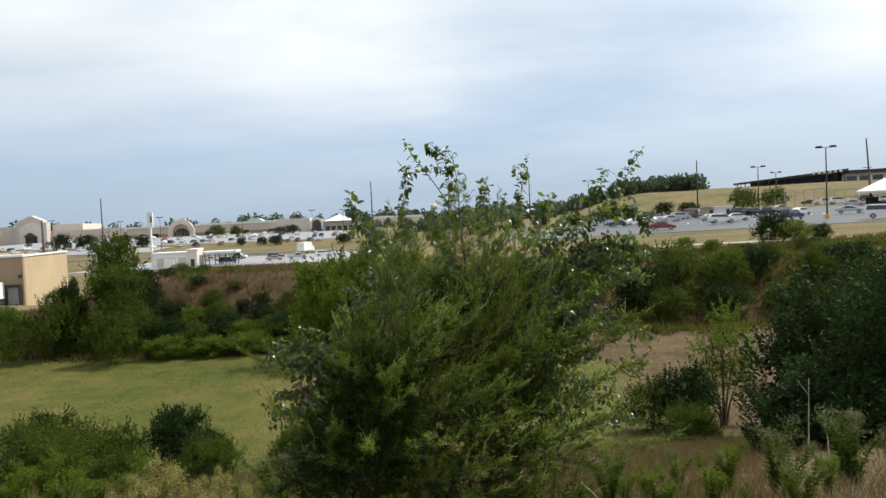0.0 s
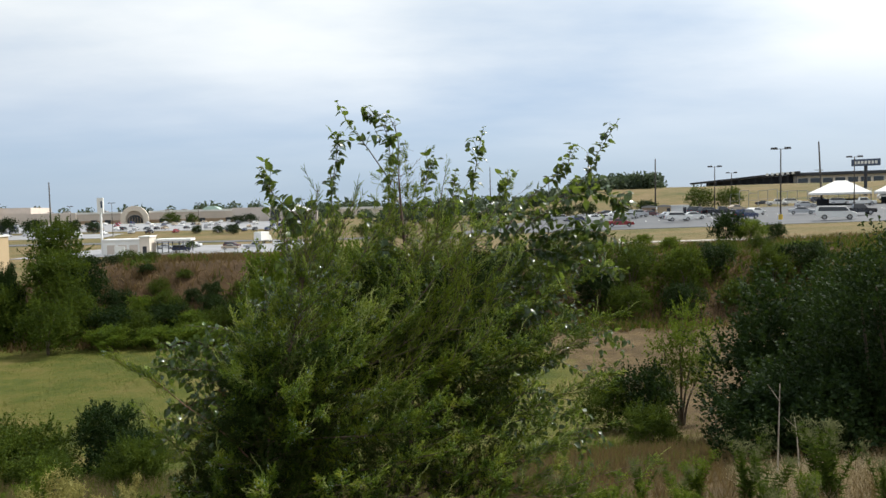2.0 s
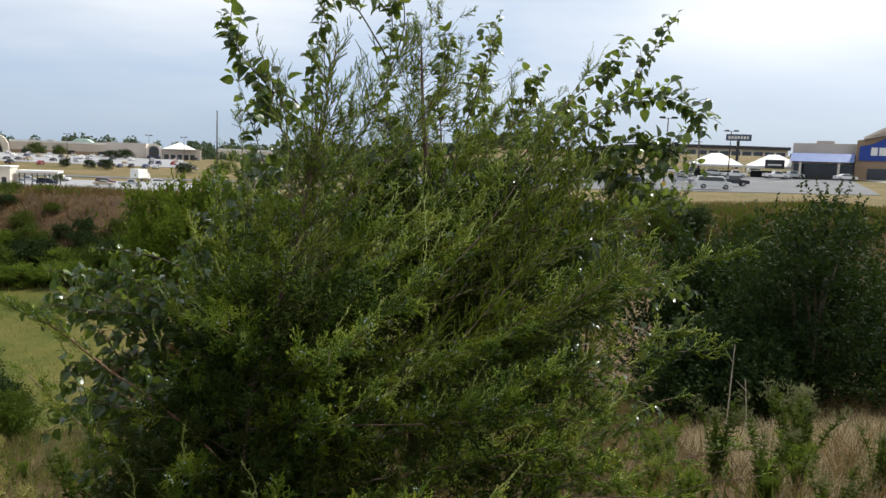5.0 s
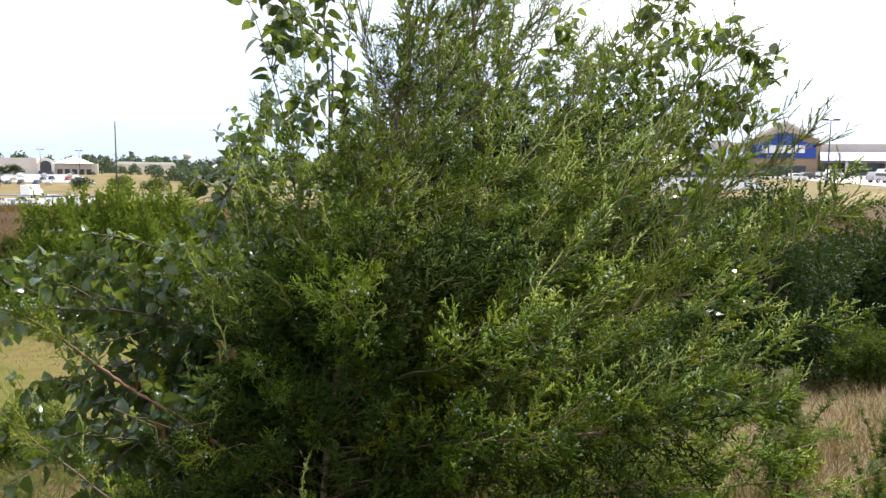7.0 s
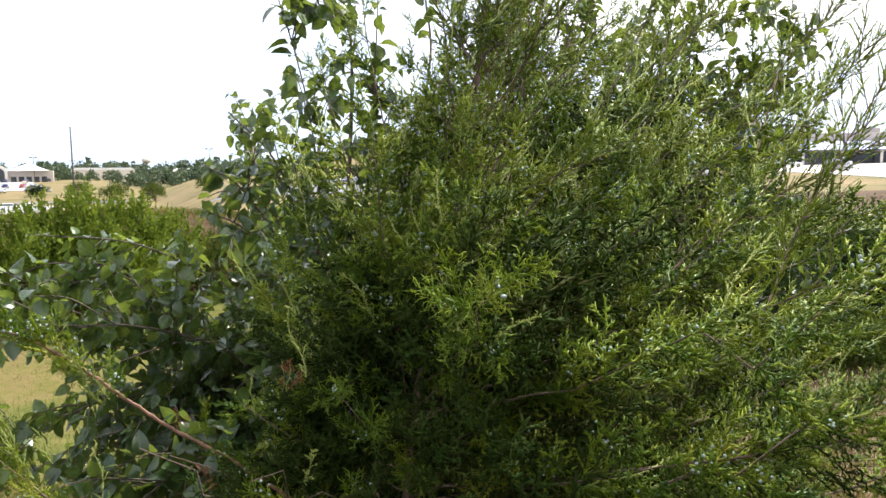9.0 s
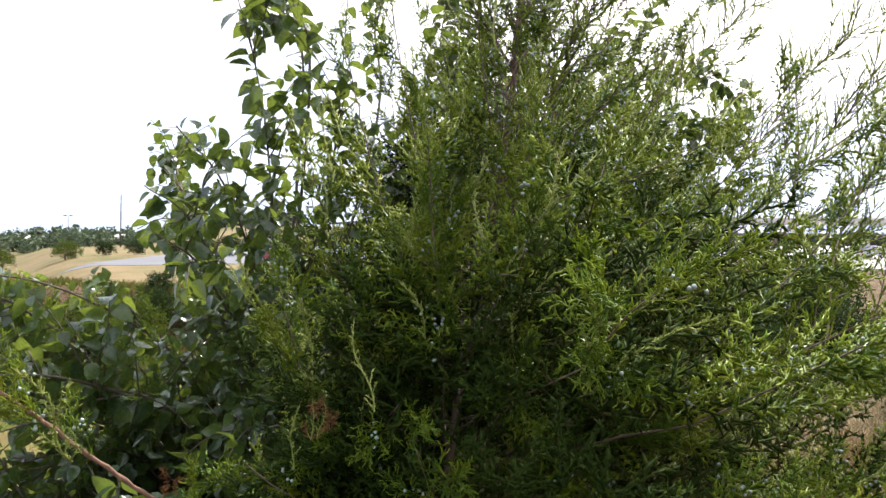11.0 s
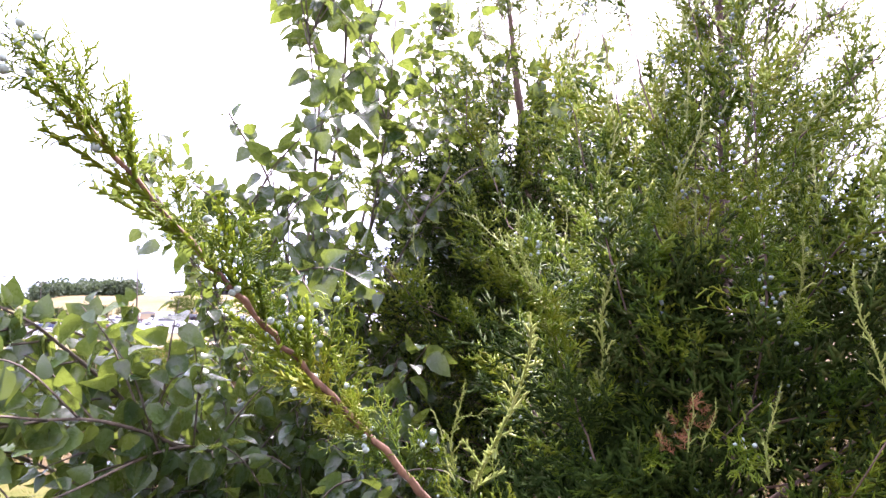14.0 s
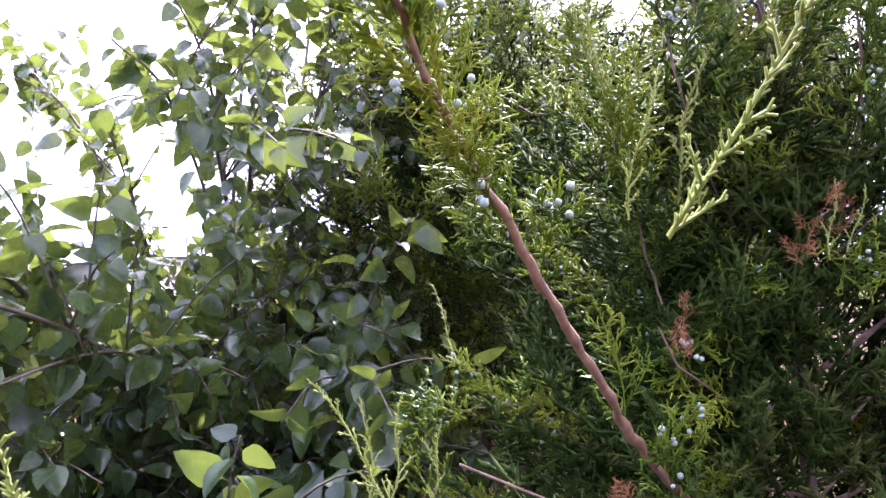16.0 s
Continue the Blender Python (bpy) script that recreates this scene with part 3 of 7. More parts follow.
def leader(seed, steps=22, shape=prisms):
    """A long pale shoot, 1 long along y: a scaly axis with short ascending side shoots, each set with blunt scales."""
    r = np.random.default_rng(seed)
    axis = lambda s: np.array([0.05 * np.sin(5 * s + seed), s, 0.03 * np.sin(7 * s)])
    rows = [(axis(q / 8), axis((q + 1) / 8 + 0.02), 0.0095 * (1.15 - 0.085 * q)) for q in range(8)]
    for i in range(steps):
        s = 0.02 + 0.95 * i / steps
        turn = i * 2.4 + r.normal(0, 0.3)
        out = np.array([np.cos(turn), 0, np.sin(turn)])
        # scales close on the axis
        for k in range(3):
            c = axis(s + 0.015 * k)
            o = np.array([np.cos(turn + 2.1 * k), 0, np.sin(turn + 2.1 * k)])
            rows.append((c, c + unit(o * 0.55 + [0, 0.85, 0]) * 0.034, 0.0062))
        if i % 2 == 0:
            ln = (0.16 * (1 - s) + 0.035) * r.uniform(0.6, 1.3)
            d = unit(out * 0.62 + [0, 0.85, 0])
            p = axis(s)
            rows.append((p, p + d * ln, 0.0075))
            for j in range(max(int(ln / 0.02), 2)):
                w = unit(d + 0.8 * unit(np.cross(d, r.normal(0, 1, 3))))
                c = p + d * ln * (0.2 + 0.8 * j / max(int(ln / 0.02), 2))
                rows.append((c, c + w * 0.030 * r.uniform(0.7, 1.3), 0.0060))
    return shape(rows)


PLUMES_NEAR = [plume(s, 13, 6, 2, 0.0098, True) for s in range(5)]
PLUMES_MID = [plume(10 + s, 12, 5, 1, 0.0165, False) for s in range(6)]
PLUMES_FAR = [plume(20 + s, 10, 4, 1, 0.0240, False) for s in range(6)]
PLUMES_HEART = [plume(70 + s, 8, 4, 1, 0.0165, False)[0] for s in range(4)]
ROPES = [rope(50 + s) for s in range(4)]
LEADERS = [leader(40 + s) for s in range(4)]
LEADERS_FAR = [leader(44 + s, 16, stubs) for s in range(4)]


def way_clear(p, room):
    """Keeps foliage off the trodden line down the slope."""
    line = np.array([(0, 0, 1.6), (-0.4, 2.4, 1.2), (-1.0, 3.55, 0.88), (-1.3, 4.28, 0.70), (-1.5, 4.75, 0.55), (-1.66, 4.95, 0.53), (-1.6, 5.14, 0.42)])
    a, b = line[:-1], line[1:]
    d = p[:, None] - a[None]
    t = np.clip((d * (b - a)[None]).sum(-1) / ((b - a) ** 2).sum(-1)[None], 0, 1)
    return np.linalg.norm(d - t[..., None] * (b - a)[None], axis=-1).min(1) > room


NEAR_END = np.array([-1.45, 4.9, 0.5])     # where the trodden line ends, close before the first cedar


def cedar(name, label, trunk, radius, reach, count, seed, fine, limbs=(), shoots=(), rusty=(), feathers=()):
    """A red cedar. trunk: a few points upwards; radius: its foot and top; reach(z, angle): how far boughs go."""
    r = np.random.default_rng(seed)
    line = bend(trunk, 10)
    foot, top = line[0], line[-1, 2]
    ob = thing(name, label, "tree", tuple(foot))
    rad = np.linspace(radius[0], radius[1], len(line)) * (1 + 0.12 * np.sin(np.arange(len(line)) * 1.9))
    part("trunk", Geo().tube(line - foot, rad, 9), M_BARK_CEDAR, ob, "reddish-brown stringy cedar trunk", True)
    wood = []
    for i in range(count):
        f = 0.10 + 0.88 * ((i + r.uniform(0, 1)) / count) ** 1.45
        q = f * (len(line) - 1)
        p = line[int(q)] + (q - int(q)) * (line[min(int(q) + 1, len(line) - 1)] - line[int(q)])
        ang = i * 2.39996 + r.normal(0, 0.25)
        far = reach(p[2], ang) * r.uniform(0.72, 1.1)
        rise = (0.14 + 0.95 * f) * far * r.uniform(0.7, 1.3)
        o = np.array([np.cos(ang), np.sin(ang), 0])
        s = np.linspace(0, 1, 9)[:, None]
        pts = p + o * far * s + np.array([0, 0, 1.0]) * rise * s ** 1.25 + r.normal(0, 0.022, (9, 3)) * s
        wood.append((pts, 0.0015 + 0.0013 * (1 - f) * far))
    own = len(wood)
    for limb, thick in limbs:
        wood.append((bend(limb, 9), thick))
    P, D, L, YOUNG, LIMB = [], [], [], [], []
    twigs = Geo()
    for bi, (pts, thick) in enumerate(wood):
        given = bi >= own
        near_limb = fine and bi == own
        ln = np.linalg.norm(np.diff(pts, axis=0), axis=1).sum()
        knots = 1 + 0.30 * r.uniform(-1, 1, len(pts))
        if given:
            pts = pts + r.normal(0, 0.0011, pts.shape)
        part("branch", Geo().tube(pts - foot, np.linspace(thick, min(0.0015, thick * 0.5), len(pts)) * knots, 6), M_TWIG if near_limb else M_BARK_CEDAR, ob, "", True)
        tan = unit(np.gradient(pts, axis=0))
        first = 0.20 if near_limb else 0.12 if given else min(0.34, 0.16 / max(ln, 0.1))
        step = 0.022 if near_limb else 0.031
        n = max(int(ln * (1 - first) / step), 2)
        for k in range(n + 1):
            u = min(first + (1 - first) * (k + r.uniform(0, 0.8)) / n, 1.0)
            x = u * (len(pts) - 1)
            a = int(min(x, len(pts) - 2))
            p, d = pts[a] + (x - a) * (pts[a + 1] - pts[a]), tan[a]
            # the top is airy
            airy = float(smooth_step(top - (0.70 if fine else 1.05), top - 0.15, p[2]))
            if r.uniform() < 0.66 * airy:
                continue
            side = unit(np.cross(d, r.normal(0, 1, 3)))
            way = unit(d * (0.50 + 0.5 * u) + side * (0.98 - 0.35 * u) + np.array([0, 0, 0.50 if near_limb else 0.28]))
            q = r.uniform(0.085, 0.150) * (1.12 - 0.30 * u) * (0.62 if near_limb else 1.0) * (1 - 0.25 * airy)
            # young ends turn pale oftener higher up: sunlit top, shaded foot, put into colour
            P.append(p), D.append(way), L.append(q), YOUNG.append(u > 0.40 and r.uniform() < (0.5 if given else 1.0) * 0.16 + 0.50 * float(smooth_step(-0.1, 0.7, p[2])) + 0.3 * airy), LIMB.append(given)
    P, D, L, YOUNG, LIMB = map(np.array, (P, D, L, YOUNG, LIMB))
    beside = np.stack([np.interp(P[:, 2], line[:, 2], line[:, k]) for k in (0, 1)], 1)
    off = P[:, :2] - beside
    gone = np.linalg.norm(off, axis=1)
    ok = way_clear(P + D * L[:, None] * 0.6, 0.26) & way_clear(P + D * L[:, None], 0.22) & (P[:, 2] > land(P[:, 0], P[:, 1]) + 0.06)
    if fine:
        # the side towards the trodden line is bare on the trunk
        ang = np.degrees(np.arctan2(off[:, 1], off[:, 0])) % 360
        bare = (ang > 207) & (ang < 234) & (gone < 0.60) & (P[:, 2] > 0.0) & (P[:, 2] < 0.75)
        ok &= LIMB | ~(bare & (r.uniform(0, 1, len(P)) < 0.62))
        ok &= ~((P[:, 0] < -0.92) & (P[:, 2] < 0.40) & (D @ np.array([-0.62, 0.78, 0]) > 0.10) & (P[:, 1] > 5.30) & (r.uniform(0, 1, len(P)) < 0.8))
        # nothing reaches far out beside the line, and the shade under the near limb is empty
        ok &= ~((P[:, 0] < -0.90) & (P[:, 1] < 5.12) & (P[:, 2] > 0.22))
        ok &= LIMB | ~((P[:, 0] < -0.92) & (P[:, 1] > 5.34) & (P[:, 2] < 0.36) & (r.uniform(0, 1, len(P)) < 0.85))
    else:
        # crowded out on the side of its neighbours
        ok &= (P[:, 0] > -0.3) | (P[:, 2] > 0.45) | (r.uniform(0, 1, len(P)) < 0.4)
    # the low front is thinned so that the shade-coloured heart shows
    ok &= LIMB | (r.uniform(0, 1, len(P)) > 0.62 * smooth_step(0.36, -0.15, P[:, 2]) * (off[:, 1] < 0.1))
    ok &= ~(LIMB & (P[:, 0] > -0.55) & (P[:, 2] < 0.42) & (off[:, 1] < -0.05) & (r.uniform(0, 1, len(P)) < np.where(P[:, 0] < 0.0, 0.45, 0.12)))
    # sparse on the far side, among other growth, and near the ground
    ok &= (P[:, 1] < line[0, 1] + 0.45) | (P[:, 2] > 0.9) | (r.uniform(0, 1, len(P)) < 0.5)
    ok &= (P[:, 2] > -0.70) | (r.uniform(0, 1, len(P)) < 0.4)
    P, D, L, YOUNG, gone = P[ok], D[ok], L[ok], YOUNG[ok], gone[ok]
    up = r.normal(0, 1, P.shape)
    body, tips, dead, old, pale = Geo(), Geo(), Geo(), Geo(), Geo()
    dist = np.linalg.norm(P - NEAR_END, axis=1)
    tier = np.where(dist < 0.85, 0, np.where(dist < 1.7, 1, 2))
    pick = r.integers(0, 30, len(P))
    for level, protos in enumerate((PLUMES_NEAR, PLUMES_MID, PLUMES_FAR)):
        for n, (grown, young) in enumerate(protos):
            m = (tier == level) & (pick % len(protos) == n)
            body.many(grown, P[m] - foot, D[m], up[m], L[m])
            for geo, sel in ((tips, m & YOUNG), (body, m & ~YOUNG)):
                geo.many(young, P[sel] - foot, D[sel], up[sel], L[sel])
    # long pale leaders stand out of some plumes
    for i in np.flatnonzero(r.uniform(0, 1, len(P)) < 0.13):
        pale.many((LEADERS if dist[i] < 0.85 else LEADERS_FAR)[i % 4], (P[i] + D[i] * L[i] * 0.4 - foot)[None], unit(D[i] + [0, 0, 0.55])[None], up[i][None], r.uniform(0.07, 0.13) * (0.8 if dist[i] < 0.7 else 1.6))
    # old sprays, coloured near-black for shade, close the heart of the crown
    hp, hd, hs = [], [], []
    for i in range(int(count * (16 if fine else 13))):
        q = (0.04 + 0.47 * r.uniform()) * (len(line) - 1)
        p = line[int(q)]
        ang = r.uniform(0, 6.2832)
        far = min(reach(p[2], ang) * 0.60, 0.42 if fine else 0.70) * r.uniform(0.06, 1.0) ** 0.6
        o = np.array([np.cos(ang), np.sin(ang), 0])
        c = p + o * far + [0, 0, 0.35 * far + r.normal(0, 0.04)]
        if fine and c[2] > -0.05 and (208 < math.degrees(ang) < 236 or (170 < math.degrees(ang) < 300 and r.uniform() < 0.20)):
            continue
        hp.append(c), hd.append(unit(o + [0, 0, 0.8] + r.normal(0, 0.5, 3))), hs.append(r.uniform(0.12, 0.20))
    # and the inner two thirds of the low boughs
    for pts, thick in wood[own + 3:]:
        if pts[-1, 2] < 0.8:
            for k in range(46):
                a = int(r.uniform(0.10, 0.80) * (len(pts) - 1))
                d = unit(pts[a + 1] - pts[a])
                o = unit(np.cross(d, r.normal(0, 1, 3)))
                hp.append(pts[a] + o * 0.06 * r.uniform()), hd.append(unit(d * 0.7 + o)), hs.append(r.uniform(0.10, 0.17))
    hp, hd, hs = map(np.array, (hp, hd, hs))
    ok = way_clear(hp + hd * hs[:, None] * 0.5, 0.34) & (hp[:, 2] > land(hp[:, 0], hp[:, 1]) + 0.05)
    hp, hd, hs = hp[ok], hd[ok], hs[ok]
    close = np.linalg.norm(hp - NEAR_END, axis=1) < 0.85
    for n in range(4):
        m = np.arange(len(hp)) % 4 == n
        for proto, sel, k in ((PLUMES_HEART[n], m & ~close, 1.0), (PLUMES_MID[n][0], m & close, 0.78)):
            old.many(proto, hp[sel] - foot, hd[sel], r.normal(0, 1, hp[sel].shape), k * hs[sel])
    for limb in feathers:
        # outer arms with slim scaly shoots rising from both sides
        arm = bend(limb, 10)
        part("branch", Geo().tube(arm - foot, np.linspace(0.0026, 0.0010, len(arm)), 5), M_BARK_CEDAR, ob, "", True)
        runs = [(arm, 0.10)]
        ln = np.linalg.norm(np.diff(arm, axis=0), axis=1).sum()
        for k in range(int(ln / 0.040)):
            a = max(int((0.10 + 0.86 * (k + r.uniform(0, 1)) / int(ln / 0.040)) * (len(arm) - 1)), 1)
            d = unit(arm[min(a + 1, len(arm) - 1)] - arm[a - 1])
            way = unit(d * 0.80 + unit(np.cross(d, r.normal(0, 1, 3))) * 0.75 + [0, 0, 0.25])
            q = r.uniform(0.08, 0.20)
            run = bend([arm[a], arm[a] + way * q * 0.5 - [0, 0, 0.004], arm[a] + way * q + [0, 0, 0.18 * q]], 5)
            twigs.tube(run - foot, np.linspace(0.0018, 0.0009, len(run)), 3)
            runs.append((run, 0.15))
        fp, fd, fs = [], [], []
        for run, first in runs:
            rl = np.linalg.norm(np.diff(run, axis=0), axis=1).sum()
            n = max(int(rl * (1 - first) / 0.015), 3)
            for k in range(n):
                u = first + (1 - first) * (k + r.uniform(0, 1)) / n
                x = u * (len(run) - 1)
                a = int(min(x, len(run) - 2))
                d = unit(run[a + 1] - run[a])
                fp.append(run[a] + (x - a) * (run[a + 1] - run[a]))
                fd.append(unit(d * 0.90 + unit(np.cross(d, r.normal(0, 1, 3))) * 0.60 + [0, 0, 0.28]))
                fs.append(r.uniform(0.032, 0.066) * (1.15 - 0.4 * u))
        fp, fd, fs = np.array(fp), np.array(fd), np.array(fs)
        for n in range(4):
            m = np.arange(len(fp)) % 4 == n
            (tips if n > 1 else body).many(ROPES[n], fp[m] - foot, fd[m], r.normal(0, 1, fp[m].shape), fs[m])
    for tip, base in shoots:
        # long young shoots stand out before the crown
        base, tip = np.array(base), np.array(tip)
        pale.many(LEADERS[len(pale.v) % len(LEADERS)], base[None] - foot, (tip - base)[None], r.normal(0, 1, (1, 3)), np.linalg.norm(tip - base))
    if fine:
        # the near limb ends in a fan of bare scaly shoots
        limb = bend(limbs[0][0], 9)
        for k in range(34):
            a = int(len(limb) * r.uniform(0.62, 0.995))
            d = unit(limb[min(a + 1, len(limb) - 1)] - limb[a - 1])
            w = unit(d * 0.95 + unit(np.cross(d, r.normal(0, 1, 3))) * 0.5 + [0, 0, 0.25])
            q = r.uniform(0.040, 0.075)
            if way_clear((limb[a] + w * q)[None], 0.22)[0]:
                (tips if k % 2 else body).many(ROPES[k % 4], (limb[a] - foot)[None], w[None], r.normal(0, 1, (1, 3)), q)
    for at in rusty:
        c = np.array(at) + r.normal(0, 0.010, (5, 3))
        dead.many(PLUMES_NEAR[2][0], c - foot, r.normal(0, 0.5, (5, 3)) + [0, 0, 0.8], r.normal(0, 1, (5, 3)), r.uniform(0.018, 0.032, 5))
    tagged(part("foliage", body, M_CEDAR, ob, "dense green scale-leaved cedar sprays", True), kind="stuff")
    tagged(part("new_growth", tips, M_CEDAR_TIP, ob, "pale yellow-green young cedar shoots", True), kind="stuff")
    tagged(part("leader", pale, M_LEADER, ob, "long pale grey-green leading shoots", True), kind="stuff")
    tagged(part("old_sprays", old, M_OLD_SHADED, ob, "old brownish sprays inside the crown, coloured near-black to stand for shade", True), kind="stuff")
    if dead.n:
        tagged(part("dead_sprays", dead, M_DEAD, ob, "rust-brown dead cedar sprays"), kind="stuff")
    if twigs.n:
        tagged(part("twig", twigs, M_BARK_CEDAR, ob, "fine brown twigs"), kind="stuff")
    # berries in loose bunches
    bunch = np.flatnonzero(r.uniform(0, 1, len(P)) < np.where(dist < 1.5, 0.55, 0.08))
    bp = np.repeat(P[bunch] + D[bunch] * L[bunch, None] * r.uniform(0.3, 0.8, (len(bunch), 1)), 5, axis=0)
    bp = bp + r.normal(0, 0.008, bp.shape)
    bp = bp[way_clear(bp, 0.30)]
    t = bmesh.new()
    bmesh.ops.create_icosphere(t, subdivisions=1, radius=1.0)
    proto = np.array([v.co[:] for v in t.verts]), np.array([[v.index for v in fc.verts] for fc in t.faces])
    t.free()
    g = Geo().many(proto, bp - foot, r.normal(0, 1, bp.shape), r.normal(0, 1, bp.shape), r.uniform(0.0022, 0.0033, len(bp)))
    tagged(part("berry", g, M_BERRY, ob, "small powdery blue-green juniper berries", True), kind="stuff")
    return ob


def reach_a(z, ang):
    """Long to the right and front, short to the left and back where the broadleaf tree crowds it."""
    deg = math.degrees(ang) % 360
    by_angle = np.interp(deg, [0, 50, 100, 140, 180, 215, 250, 290, 330, 360], [1.25, 1.0, 0.65, 0.62, 0.72, 0.62, 0.75, 1.0, 1.2, 1.25])
    tall = 1 - 0.84 * float(smooth_step(-0.2, 1.3, z))
    left = 1 - 0.55 * float(smooth_step(-0.15, 0.4, z)) * (90 < deg < 240)
    return float(by_angle * tall * left)


def reach_b(z, ang):
    deg = math.degrees(ang) % 360
    by_angle = np.interp(deg, [0, 90, 160, 220, 280, 360], [1.75, 1.1, 1.0, 1.0, 1.45, 1.75])
    return float(by_angle * (1 - 0.88 * float(smooth_step(-0.1, 1.75, z))))


LIMB_NEAR = [(-0.74, 5.30, 0.02), (-0.88, 5.37, 0.14), (-1.01, 5.40, 0.246), (-1.12, 5.39, 0.332), (-1.222, 5.387, 0.425), (-1.324, 5.378, 0.516), (-1.425, 5.33, 0.59), (-1.54, 5.30, 0.69)]
LIMB_RIGHT = [(-0.68, 5.34, 0.28), (-0.50, 5.22, 0.40), (-0.25, 5.15, 0.52), (0.10, 5.2, 0.80), (0.42, 5.4, 1.15)]
FEATHERS = [
    [(-0.67, 5.34, 0.25), (-0.25, 5.52, 0.48), (0.14, 5.62, 0.72), (0.38, 5.53, 0.92), (0.47, 5.42, 1.13), (0.50, 5.25, 1.28)],
    [(-0.25, 5.52, 0.48), (0.15, 5.56, 0.64), (0.41, 5.50, 0.82), (0.51, 5.35, 1.01), (0.57, 5.25, 1.16)],
    [(-0.60, 5.37, 0.50), (-0.25, 5.62, 0.70), (0.10, 5.76, 0.95), (0.33, 5.62, 1.23), (0.44, 5.49, 1.40)],
    [(-0.25, 5.52, 0.48), (0.20, 5.48, 0.62), (0.46, 5.42, 0.76), (0.60, 5.28, 0.88), (0.72, 5.18, 1.00)],
    [(-0.56, 5.39, 0.62), (-0.30, 5.50, 0.95), (-0.05, 5.58, 1.25), (0.12, 5.56, 1.50)],
    [(-0.56, 5.39, 0.62), (-0.38, 5.40, 1.00), (-0.22, 5.38, 1.32), (-0.10, 5.34, 1.58)],
    [(-0.68, 5.33, 0.20), (-0.30, 5.20, 0.40), (0.10, 5.12, 0.52), (0.45, 5.02, 0.66), (0.66, 4.96, 0.84)],
    [(0.10, 5.12, 0.52), (0.30, 5.22, 0.70), (0.48, 5.26, 0.88), (0.58, 5.22, 1.06)],
    [(-0.45, 5.44, 1.05), (-0.38, 5.50, 1.30), (-0.34, 5.52, 1.62)],
    [(-0.45, 5.44, 1.05), (-0.56, 5.52, 1.28), (-0.62, 5.55, 1.52)],
    [(-0.47, 5.43, 1.0), (-0.40, 5.32, 1.25), (-0.38, 5.26, 1.50)],
]
RISING = [
    [(-0.67, 5.34, 0.30), (-0.30, 5.40, 0.55), (0.05, 5.50, 0.95), (0.20, 5.55, 1.30)],
    [(-0.60, 5.37, 0.50), (-0.30, 5.35, 0.80), (-0.10, 5.30, 1.15), (0.00, 5.30, 1.42)],
    [(-0.68, 5.33, 0.25), (-0.40, 5.12, 0.45), (-0.10, 4.98, 0.75), (0.12, 4.98, 1.02)],
    [(-0.55, 5.40, 0.70), (-0.36, 5.50, 1.05), (-0.26, 5.55, 1.48)],
    [(-0.50, 5.42, 0.85), (-0.52, 5.48, 1.20), (-0.58, 5.50, 1.50)],
]
RISING_LEFT = [
    [(-0.67, 5.34, 0.31), (-0.76, 5.42, 0.50), (-0.82, 5.45, 0.70), (-0.86, 5.46, 0.84)],
    [(-0.62, 5.36, 0.48), (-0.70, 5.44, 0.70), (-0.76, 5.46, 0.90), (-0.80, 5.47, 1.08)],
    [(-0.58, 5.38, 0.60), (-0.64, 5.46, 0.85), (-0.68, 5.49, 1.08), (-0.70, 5.50, 1.28)],
    [(-0.66, 5.34, 0.36), (-0.70, 5.28, 0.56), (-0.73, 5.27, 0.76), (-0.74, 5.27, 0.90)],
    [(-0.70, 5.33, 0.10), (-0.80, 5.43, 0.28), (-0.86, 5.47, 0.46), (-0.90, 5.49, 0.62)],
]
LIMB_LEFT = [(-0.74, 5.30, -0.35), (-1.0, 5.45, -0.15), (-1.28, 5.60, 0.05), (-1.50, 5.66, 0.26)]
# low boughs, left and right
LIMBS_LOW = [
    [(-0.70, 5.33, -0.15), (-0.92, 5.28, -0.04), (-1.04, 5.24, 0.04), (-1.14, 5.22, 0.10)],
    [(-0.71, 5.32, -0.50), (-0.96, 5.34, -0.42), (-1.18, 5.38, -0.34), (-1.40, 5.42, -0.26)],
    [(-0.73, 5.31, -0.60), (-1.00, 5.50, -0.50), (-1.40, 5.62, -0.40), (-1.72, 5.66, -0.30)],
    [(-0.65, 5.36, -0.20), (-0.30, 5.20, -0.05), (0.05, 5.10, 0.05), (0.40, 5.00, 0.15)],
    [(-0.67, 5.35, -0.40), (-0.30, 5.10, -0.30), (0.00, 4.95, -0.20), (0.30, 4.85, -0.10)],
    [(-0.64, 5.37, 0.00), (-0.25, 5.35, 0.12), (0.15, 5.30, 0.22), (0.50, 5.25, 0.35)],
    [(-0.63, 5.37, 0.10), (-0.30, 5.15, 0.20), (0.05, 4.98, 0.26), (0.35, 4.86, 0.34)],
]
